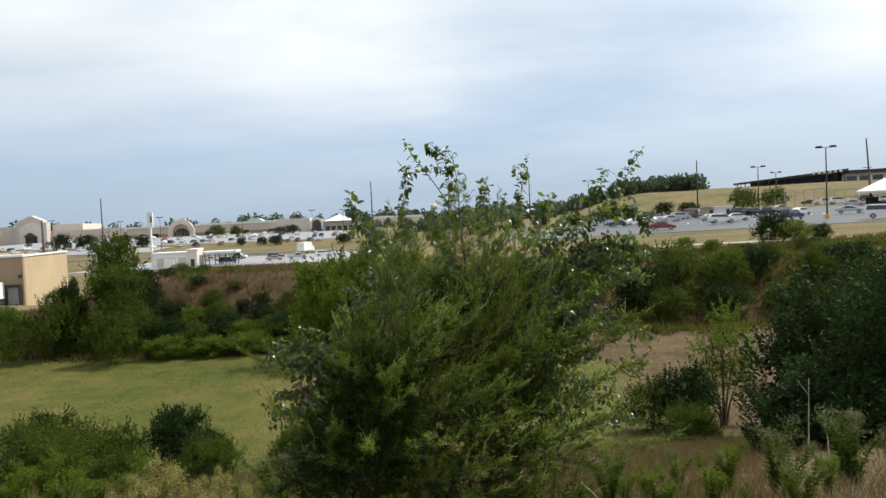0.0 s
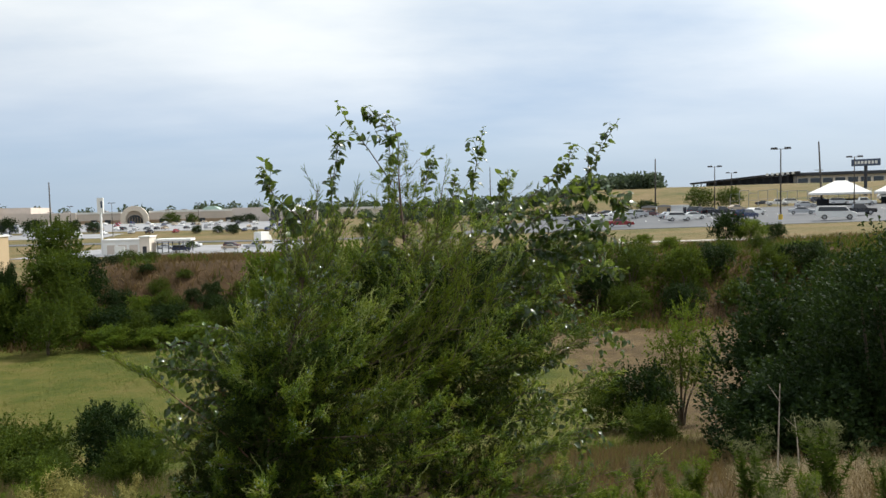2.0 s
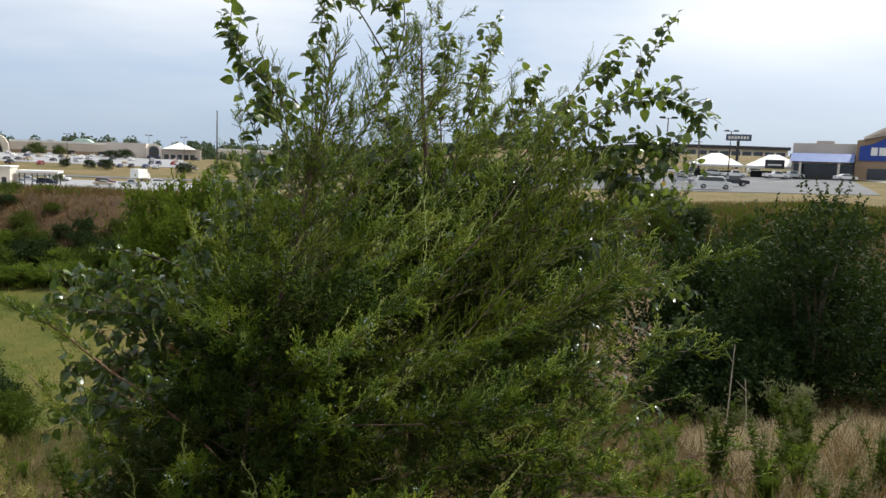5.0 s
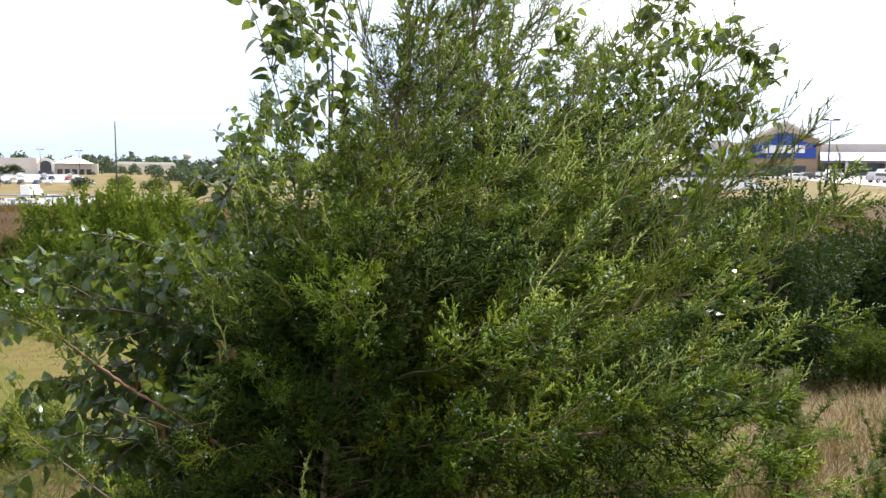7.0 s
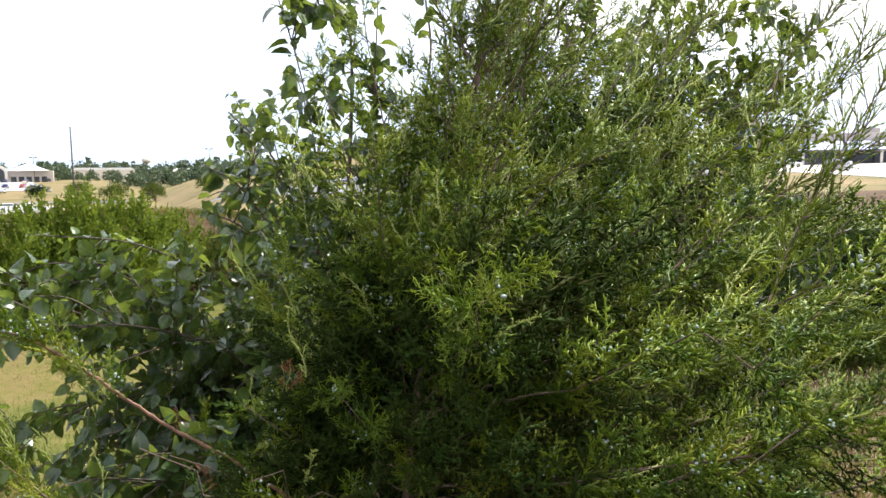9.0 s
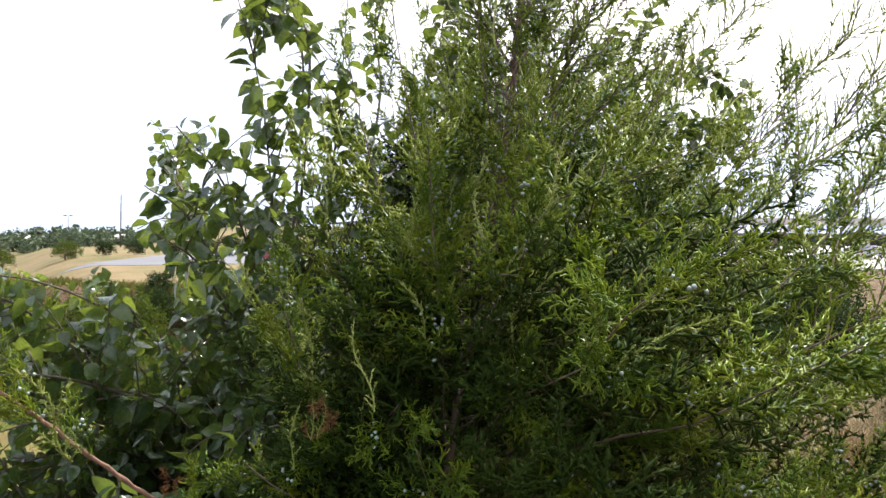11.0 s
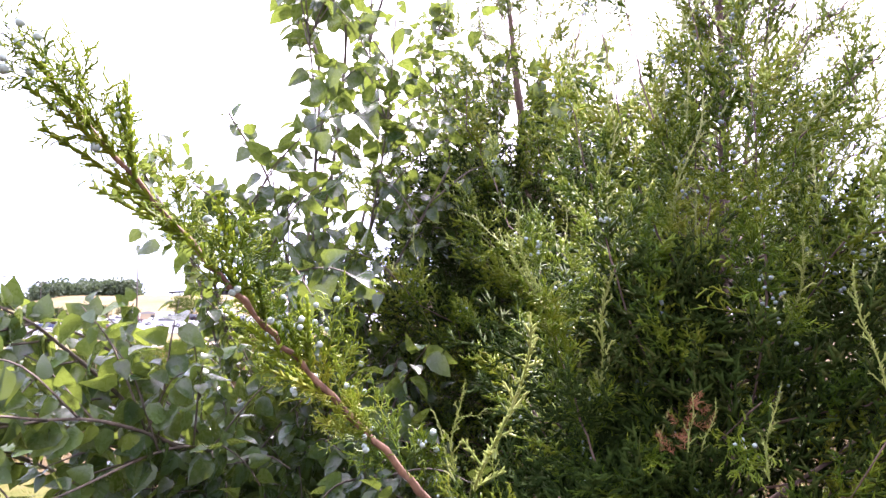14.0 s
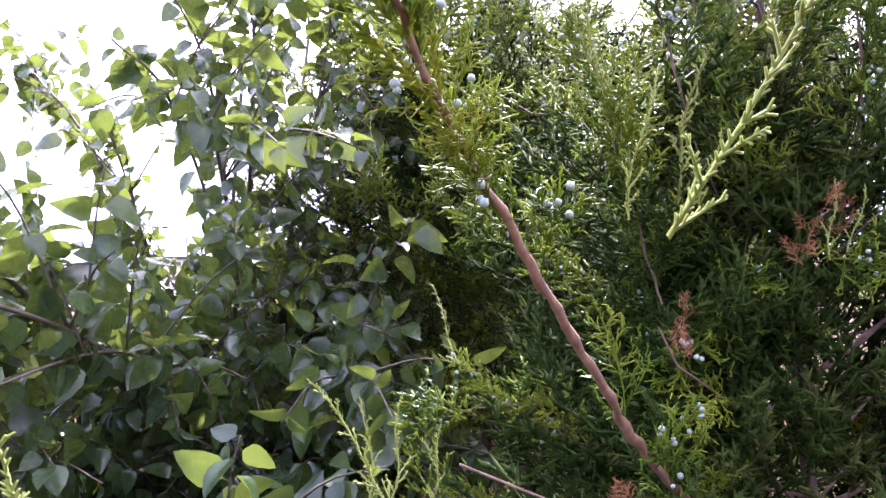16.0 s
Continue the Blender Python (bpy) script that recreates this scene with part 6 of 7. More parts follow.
def outline_body(outline, half, inset):
    """A car body: a side outline with rounded shoulders, narrower at the roof."""
    o = np.array(outline)
    top = o[:, 1].max()
    g = Geo()
    rows = []
    for s, k in ((-1, 1.0), (-0.86, 1.0), (0.86, 1.0), (1, 1.0)):
        shrink = np.where(o[:, 1] > 0.62 * top, inset, 0.0) + (0.0 if abs(s) > 0.9 else 0.0)
        yy = s * half * (1 - shrink * np.clip((o[:, 1] - 0.55 * top) / (0.45 * top), 0, 1))
        lift = 0.0 if abs(s) > 0.9 else 0.03
        rows.append(np.stack([o[:, 0], yy, o[:, 1] + lift * (o[:, 1] > 0.6)], 1))
    n = len(o)
    v = np.concatenate(rows + [rows[0].mean(0)[None], rows[-1].mean(0)[None]])
    i = np.arange(n)
    j = (i + 1) % n
    q = np.concatenate([np.stack([i + a * n, j + a * n, j + (a + 1) * n, i + (a + 1) * n], 1) for a in range(3)])
    t = np.concatenate([np.stack([j, i, np.full(n, 4 * n)], 1), np.stack([i + 3 * n, j + 3 * n, np.full(n, 4 * n + 1)], 1)])
    return g.put(v, t, q)


def wheel_parts(ob, cx, half, r):
    for s in (-1, 1):
        th = np.linspace(0, 2 * np.pi, 14, endpoint=False)
        ring = [(cx + r * np.cos(a), r + r * np.sin(a)) for a in th]
        w = part("wheel", Geo().prism(ring, s * (half - 0.20), s * (half + 0.01)), M_TYRE, ob)
        ring = [(cx + 0.6 * r * np.cos(a), r + 0.6 * r * np.sin(a)) for a in th]
        part("rim", Geo().prism(ring, s * (half + 0.012), s * (half + 0.025)), M_RIM, w)


def vehicle(shape, paint, x, y, turn, label=""):
    body, glass, wide, axles, r = SHAPES[shape]
    half = wide / 2
    name = dict(sedan="car", suv="car", pickup="pickup_truck", van="van")[shape]
    z = zland(x, y) + 0.11
    ob = thing(name, label or f"parked {paint} {dict(sedan='saloon car', suv='sport utility car', pickup='pickup truck', van='passenger van')[shape]} on the lot", dict(sedan="car", suv="car", pickup="pickup truck", van="van")[shape], (x, y, z), turn, group="parked vehicles")
    part("body", outline_body(body, half, 0.16), PAINTS[paint], ob)
    gl = np.array(glass)
    for s in (-1, 1):
        v = [(a, s * half * (1 - 0.16 * max(0, (c - 0.55 * np.array(body)[:, 1].max()) / (0.45 * np.array(body)[:, 1].max()))) + s * 0.012, c) for a, c in gl]
        part("side_window", Geo().put(v + [(a, b - s * 0.03, c) for a, b, c in v], quads=[(0, 1, 2, 3), (7, 6, 5, 4), (0, 4, 5, 1), (1, 5, 6, 2), (2, 6, 7, 3), (3, 7, 4, 0)]), M_GLASS, ob)
    for a, b, nm in ((0, 1, "windscreen"), (3, 2, "rear_window")):
        lo, hi = gl[a], gl[b]
        out = -1 if a == 0 else 1
        w0, w1 = half * 0.84, half * 0.72
        v = [(lo[0] + out * 0.13, -w0, lo[1] + 0.02), (lo[0] + out * 0.13, w0, lo[1] + 0.02), (hi[0] + out * 0.10, w1, hi[1] + 0.04), (hi[0] + out * 0.10, -w1, hi[1] + 0.04)]
        part(nm, Geo().put(v + [(p - out * 0.05, q, t) for p, q, t in v], quads=[(0, 1, 2, 3), (7, 6, 5, 4), (0, 4, 5, 1), (1, 5, 6, 2), (2, 6, 7, 3), (3, 7, 4, 0)]), M_GLASS, ob)
    for cx in axles:
        wheel_parts(ob, cx, half, r)
    ln = np.array(body)[:, 0].max()
    for s in (-1, 1):
        part("headlight", Geo().box((-0.015, s * half * 0.72 - 0.17, 0.60), (0.06, s * half * 0.72 + 0.17, 0.74)), M_LAMP_GLASS, ob)
        part("tail_light", Geo().box((ln - 0.06, s * half * 0.78 - 0.12, 0.72), (ln + 0.012, s * half * 0.78 + 0.12, 0.92)), M_TAIL, ob)
    part("bumper", Geo().box((-0.06, -half * 0.92, 0.36), (0.10, half * 0.92, 0.52)), PAINTS[paint] if shape != "pickup" else M_RIM, ob)


cars = [('van', 'white', 68.0, 105.9, 152), ('pickup', 'black', 78.0, 116.2, 158), ('sedan', 'silver', 75.9, 130.0, 150), ('suv', 'navy', 62.3, 126.4, 215), ('sedan', 'white', 71.9, 142.1, 205), ('pickup', 'white', 104.5, 192.0, 158), ('suv', 'white', 109.0, 193.4, 160), ('sedan', 'silver', 97.5, 166.8, 155), ('suv', 'navy', 118.2, 195.8, 160), ('suv', 'white', 108.5, 170.7, 150), ('pickup', 'white', 106.1, 157.8, 158), ('suv', 'white', 131.2, 186.2, 160), ('sedan', 'black', 105.5, 202.3, 155), ('suv', 'black', 67.7, 152.5, 190), ('pickup', 'black', 69.5, 148.8, 165), ('suv', 'white', 53.3, 132.0, 175), ('sedan', 'white', 58.2, 137.2, 170), ('sedan', 'silver', 57.0, 147.1, 175), ('sedan', 'red', 39.9, 124.0, 165), ('sedan', 'silver', 52.0, 158.7, 190), ('sedan', 'white', 46.0, 156.2, 170), ('sedan', 'white', 43.3, 156.0, 195), ('sedan', 'maroon', 60.1, 168.8, 190), ('suv', 'silver', 57.0, 167.7, 200), ('sedan', 'white', 54.5, 176.8, 185), ('suv', 'black', 70.4, 165.5, 195), ('sedan', 'black', 57.0, 193.3, 190), ('sedan', 'navy', 39.9, 155.6, 190), ('suv', 'silver', 38.5, 166.2, 190), ('pickup', 'white', 67.8, 183.1, 190), ('sedan', 'tan', 82.7, 172.4, 190), ('pickup', 'white', 111.5, 150.0, 165), ('pickup', 'silver', 117.0, 152.0, 165), ('sedan', 'white', 121.0, 140.0, 160), ('suv', 'silver', 112.0, 96.0, 172), ('pickup', 'white', 134.0, 114.0, 175), ('pickup', 'white', 128.0, 121.0, 170), ('sedan', 'black', 118.0, 118.0, 170), ('pickup', 'white', 97.0, 58.5, 178), ('pickup', 'silver', 106.0, 60.0, 178), ('sedan', 'white', 110.0, 113.0, 172), ('suv', 'navy', -57.5, 198.0, 200), ('pickup', 'white', -61.0, 221.0, 175), ('sedan', 'silver', -67.0, 214.0, 185), ('suv', 'maroon', -47.0, 210.0, 170), ('sedan', 'tan', -45.5, 202.0, 185), ('pickup', 'silver', -39.0, 204.0, 190), ('suv', 'white', -34.0, 215.0, 200), ('sedan', 'white', -30.0, 220.0, 190)]
for row in cars:
    vehicle(*row)
mall = np.random.default_rng(90)
for i in range(100):
    x = -225 + 175 * ((i * 0.618) % 1)
    y = [318, 350, 384, 420][i % 4] + mall.uniform(-1.5, 1.5)
    vehicle(["sedan", "suv", "pickup", "van"][int(mall.choice(4, p=[0.5, 0.3, 0.15, 0.05]))], ["white", "silver", "black", "red", "navy", "tan"][int(mall.integers(0, 6))], x, y, 90 + mall.choice([0, 180]) + mall.uniform(-4, 4))


def box_truck(x, y, turn):
    z = zland(x, y) + 0.12
    ob = thing("box_truck", "white box lorry seen from the front", "lorry", (x, y, z), turn, group="parked vehicles")
    part("cargo_box", Geo().box((2.2, -1.25, 1.0), (8.0, 1.25, 3.7)), M_WHITE, ob)
    part("cab", outline_body([(0, .6), (.05, 1.3), (.35, 1.5), (.75, 2.5), (2.1, 2.6), (2.15, .7)], 1.15, 0.08), PAINTS["white"], ob)
    part("windscreen", Geo().put([(0.30, -0.95, 1.55), (0.30, 0.95, 1.55), (0.66, 0.9, 2.42), (0.66, -0.9, 2.42), (0.36, -0.95, 1.55), (0.36, 0.95, 1.55), (0.72, 0.9, 2.42), (0.72, -0.9, 2.42)], quads=[(0, 1, 2, 3), (7, 6, 5, 4), (0, 4, 5, 1), (1, 5, 6, 2), (2, 6, 7, 3), (3, 7, 4, 0)]), M_GLASS, ob)
    part("grille", Geo().box((-0.03, -0.8, 0.65), (0.06, 0.8, 1.2)), M_DARK, ob)
    for cx in (1.1, 6.4):
        wheel_parts(ob, cx, 1.15, 0.48)


box_truck(-44.0, 238.0, 255)

# ---- buildings ----


def mall_building():
    at = (-262.0, 445.0, zland(-262, 445))
    turn = 8.0
    ob = thing("mall", "long beige shopping mall with an arched entrance", "mall", at, turn)
    part("wall", Geo().box((0, 0, -2), (62, 40, 7.2)).box((62, 2, -2), (88, 40, 6.2)).box((104, 2, -2), (168, 40, 6.4)).box((168, 4, -2), (205, 40, 5.6)), M_BEIGE, ob)
    part("roof_edge", Geo().box((40, 1.6, 6.2), (88, 2.6, 7.3)), M_ROOF_WHITE, ob, "white roof edge")
    part("roof_edge", Geo().box((104, 1.6, 6.4), (150, 2.6, 7.5)), M_ROOF_WHITE, ob, "white roof edge")
    part("base_course", Geo().box((62, 1.85, -2), (88, 1.99, 2.0)).box((104, 1.85, -2), (168, 1.99, 2.0)), M_BROWN, ob)
    # arched entrance: a ring of stone over a dark doorway
    c, ro, ri = 96.0, 8.2, 5.2
    part("entrance_wall", Geo().prism([(c + 6.6 * math.cos(a), 2.6 + 6.6 * math.sin(a)) for a in np.linspace(0, math.pi, 15)] + [(c - 6.6, -2), (c + 6.6, -2)], 1.0, 6.0), M_BEIGE, ob)
    th = np.linspace(0, math.pi, 19)
    ring = [(c + ri, -2.0)] + [(c + ri * math.cos(t), 2.6 + ri * math.sin(t)) for t in th] + [(c - ri, -2.0)]
    rim = [(c + ro, -2.0)] + [(c + ro * math.cos(t), 2.6 + ro * math.sin(t)) for t in th] + [(c - ro, -2.0)]
    n = len(ring)
    v = [(x, y, z) for y in (-1.2, 1.4) for row in (ring, rim) for x, z in row]
    k = np.arange(n - 1)
    strip = lambda a, b: np.stack([a * n + k, a * n + k + 1, b * n + k + 1, b * n + k], 1)
    g = Geo().put(v, quads=np.concatenate([strip(0, 1), strip(3, 2), strip(1, 3), strip(2, 0)]))
    part("arch", g, M_STONE, ob, "pale stone arch")
    part("doorway", Geo().prism([(c + 4.6 * math.cos(a), 1.0 + 4.2 * math.sin(a)) for a in np.linspace(0, math.pi, 13)] + [(c - 4.6, -2), (c + 4.6, -2)], 0.5, 0.98), M_GLASS, ob, "dark glazed doorway")
    for k in range(-2, 3):
        part("mullion", Geo().box((c + k * 1.6 - 0.12, 0.35, -2), (c + k * 1.6 + 0.12, 0.5, 4.0)), M_BROWN, ob)
    # gabled store at the near end, between two lower wings
    part("wing", Geo().box((-40, -3.0, -2), (0, 40, 10.6)), M_BEIGE, ob, "plain grey-beige wing")
    part("wing", Geo().box((18, 3.0, -2), (36, 40, 11.0)), M_BEIGE, ob, "plain grey-beige wing")
    part("store_front", Geo().prism([(0, -2), (18, -2), (18, 12.6), (16, 12.6), (16, 13.8), (9, 17.0), (2, 13.8), (2, 12.6), (0, 12.6)], -6, 0), M_BEIGE, ob, "stepped gable front")
    part("gable_panel", Geo().prism([(2.4, 0.0), (15.6, 0.0), (15.6, 9.8), (9, 13.2), (2.4, 9.8)], -6.25, -6.0), M_STONE, ob)
    part("canopy", Geo().prism([(5.2, 4.0), (12.8, 4.0), (9, 6.6)], -9.0, -6.3), M_DARK, ob, "small dark entrance gable")
    part("doorway", Geo().box((5.6, -6.4, -2), (12.4, -6.26, 4.0)), M_GLASS, ob, "dark glazed doorway")
    # plain bars stand for the wing's lettering
    for k in range(7):
        part("letter_bar", Geo().box((-27 + 2.6 * k, -3.2, 6.4), (-25.2 + 2.6 * k, -3.0, 8.4)), M_WHITE, ob, "plain white shape")
    # greenish barrel roof and rooftop units
    part("skylight", Geo().prism([(141 + 5.5 * math.cos(a), 6.4 + 3.4 * math.sin(a)) for a in np.linspace(0, math.pi, 11)], 4, 24), M_GREENROOF, ob, "pale green barrel roof")
    for x in (52, 74, 112, 122, 156, 178, 190):
        part("roof_unit", Geo().box((x, 10, 5.5), (x + 3.5, 14, 8.2)), M_ROOF, ob)
    for x in (70, 78, 110, 118, 126, 134, 150, 160):
        part("window", Geo().box((x, 1.8, -0.5), (x + 3.6, 1.98, 2.4)), M_GLASS, ob)


def east_mall():
    at = (-98.0, 419.0, zland(-98, 419))
    ob = thing("shop_block", "pale beige shop block with an arched glass front", "shop", at, 6.0)
    part("wall", Geo().box((0, 0, -2), (20, 30, 8.2)).box((20, 1, -2), (48, 30, 5.8)), M_BEIGE, ob)
    th = np.linspace(0, math.pi, 13)
    part("arch_front", Geo().prism([(24 + 3.8 * math.cos(a), 4.6 + 3.8 * math.sin(a)) for a in th] + [(20.2, -2), (27.8, -2)], -1.5, 0.98), M_STONE, ob, "pale arched porch")
    part("arch_glass", Geo().prism([(24 + 2.6 * math.cos(a), 4.4 + 2.6 * math.sin(a)) for a in th] + [(21.4, -2), (26.6, -2)], -1.62, -1.5), M_GLASS, ob)
    g = Geo().put([(28, -2, 5.8), (46, -2, 5.8), (46, 12, 5.8), (28, 12, 5.8), (37, 5, 9.6)], tris=[(0, 1, 4), (1, 2, 4), (2, 3, 4), (3, 0, 4)], quads=[(3, 2, 1, 0)])
    part("hip_roof", g, M_ROOF_WHITE, ob, "white pyramid roof")
    for i in range(5):
        part("window", Geo().box((29 + i * 3.4, 0.82, 0), (31.4 + i * 3.4, 0.98, 2.8)), M_GLASS, ob)


def kiosk():
    x, y = -76.0, 187.0
    z = zland(x, y)
    ob = thing("kiosk", "white flat-roofed car wash building", "kiosk", (x, y, z), 5.0)
    part("wall", Geo().box((0, 0, -0.4), (9.6, 6, 3.7)), M_WHITE, ob)
    part("tower", Geo().box((9.0, -0.5, -0.4), (11.4, 6.2, 4.4)), M_STONE, ob, "pale corner tower")
    part("roof", Geo().box((-0.25, -0.25, 3.7), (9.0, 6.25, 4.05)), M_ROOF_WHITE, ob)
    part("cap", Geo().box((8.8, -0.7, 4.4), (11.6, 6.4, 4.7)), M_WHITE, ob)
    for i in range(3):
        part("panel", Geo().box((1.0 + i * 2.7, -0.06, 0.3), (3.0 + i * 2.7, 0.0, 2.6)), M_BEIGE, ob)
    part("door", Geo().box((9.7, -0.56, -0.4), (10.7, -0.5, 2.1)), M_DARK, ob)
    cn = thing("canopy", "flat white canopy on slim posts beside the kiosk", "canopy", (-64.2, 190.0, zland(-64, 190)), 5.0)
    part("roof", Geo().box((0, 0, 3.2), (9.0, 6, 3.75)), M_ROOF_WHITE, cn)
    part("soffit", Geo().box((0.2, 0.2, 3.1), (8.8, 5.8, 3.2)), M_BROWN, cn)
    for px in (0.6, 3.3, 6.0, 8.4):
        for py in (0.6, 5.4):
            part("post", Geo().tube([(px, py, -0.3), (px, py, 3.1)], 0.12, 8), M_DARK, cn)


def pylon_sign():
    x, y = -77.1, 189.5
    z = zland(x, y)
    top = 6.3 - z
    ob = thing("pylon_sign", "tall white sign panel on a slim post", "sign", (x, y, z))
    part("post", Geo().box((-0.2, -0.2, -0.4), (0.2, 0.2, top - 3.9)), M_WHITE, ob)
    part("panel", Geo().box((-0.75, -0.3, top - 3.9), (0.75, 0.3, top)), M_WHITE, ob)
    part("emblem", Geo().box((0.15, -0.36, top - 2.6), (0.55, -0.30, top - 0.9)), M_SIGN, ob, "plain dark shape")
    lb = thing("low_sign", "low white sign board beside the kiosk", "sign", (-72.0, 184.0, zland(-72, 184)))
    part("panel", Geo().box((0, 0, 0.2), (2.6, 0.3, 2.4)), M_WHITE, lb)


def tan_building():
    ob = thing("tan_building", "flat-roofed tan store with its shaded end wall coloured brown", "building", (-50.7, 86.2, zland(-50.7, 86.2)), 0.0)
    base = zland(-50.7, 86.2)
    top = -0.85 - base
    # the end wall's shade is put into its colour, darker than the tan side
    part("end_wall", Geo().box((-26, -0.0, -1.5), (0.0, 0.4, top)), M_BROWN, ob, "stucco wall coloured darker brown for its shaded side")
    c, s = math.cos(radians(98)), math.sin(radians(98))
    g = Geo().put([(0, 0.4, -1.5), (13.5 * c, 0.4 + 13.5 * s, -1.5), (-26, 17, -1.5), (-26, 0.4, -1.5), (0, 0.4, top), (13.5 * c, 0.4 + 13.5 * s, top), (-26, 17, top), (-26, 0.4, top)], quads=[(0, 1, 5, 4), (1, 2, 6, 5), (2, 3, 7, 6), (4, 5, 6, 7), (3, 0, 4, 7)])
    part("side_wall", g, M_TAN, ob, "sunlit tan wall")
    part("coping", Geo().box((-26.1, -0.12, top), (0.14, 0.3, top + 0.22)), M_WHITE, ob, "white roof coping")
    part("coping", Geo().put([(0.14, -0.1, top), (13.5 * c + 0.14, 0.4 + 13.5 * s, top), (13.5 * c - 0.3, 0.4 + 13.5 * s, top), (-0.3, 0.3, top), (0.14, -0.1, top + 0.22), (13.5 * c + 0.14, 0.4 + 13.5 * s, top + 0.22), (13.5 * c - 0.3, 0.4 + 13.5 * s, top + 0.22), (-0.3, 0.3, top + 0.22)], quads=[(0, 1, 5, 4), (1, 2, 6, 5), (2, 3, 7, 6), (4, 5, 6, 7), (3, 0, 4, 7)]), M_WHITE, ob, "white roof coping")
    door = part("door", Geo().box((-1.95, -0.06, top - 5.7), (-0.55, 0.0, top - 3.6)), M_ROOF, ob, "grey loading door")
    for k in range(4):
        part("slat", Geo().box((-1.95, -0.09, top - 5.65 + 0.52 * k), (-0.55, -0.06, top - 5.19 + 0.52 * k)), M_ROOF, door)
    part("dock_seal", Geo().box((-2.25, -0.30, top - 5.8), (-1.95, 0.0, top - 3.3)).box((-0.55, -0.30, top - 5.8), (-0.25, 0.0, top - 3.3)).box((-1.95, -0.30, top - 3.6), (-0.55, 0.0, top - 3.3)), M_DARK, ob, "dark padded dock seal")
    for x in (-11.0, -4.3, 0.0):
        part("wall_lamp", Geo().box((x - 0.5, -0.25, top - 2.5), (x - 0.15, 0.0, top - 2.1)), M_DARK, ob)


def parked_trailer():
    x, y = -64.9, 82.4
    z = zland(-58, 82.4)
    ob = thing("trailer", "long white box trailer parked at the loading dock", "trailer", (x, y, z))
    part("box", Geo().box((0, 0, 0.75), (12.6, 2.4, 2.65)), M_WHITE, ob)
    part("corner_post", Geo().box((12.6, 0.0, 0.75), (12.68, 0.14, 2.65)), M_WIRE, ob)
    part("corner_post", Geo().box((12.6, 2.26, 0.75), (12.68, 2.4, 2.65)), M_WIRE, ob)
    part("panel_seam", Geo().box((4.4, -0.03, 0.75), (4.5, 0.0, 2.65)), M_WIRE, ob)
    part("emblem", Geo().box((11.2, -0.02, 2.10), (12.3, 0.0, 2.36)), M_SIGN, ob, "plain dark bars")
    part("chassis", Geo().box((0.3, 0.5, 0.50), (12.5, 1.9, 0.75)), M_DARK, ob)
    part("bumper", Geo().box((12.4, 0.2, 0.20), (12.55, 2.2, 0.40)), M_DARK, ob)
    for k in (2.6, 10.0, 11.2):
        for q in (0.10, 2.0):
            wheel = part("wheel", Geo().tube([(k, q, 0.45), (k, q + 0.30, 0.45)], 0.47, 14), M_TYRE, ob)
            part("rim", Geo().tube([(k, q - 0.02, 0.45), (k, q + 0.32, 0.45)], 0.24, 10), M_RIM, wheel)
    part("landing_gear", Geo().box((6.0, 0.5, 0.0), (6.2, 0.7, 0.5)).box((6.0, 1.7, 0.0), (6.2, 1.9, 0.5)), M_DARK, ob)


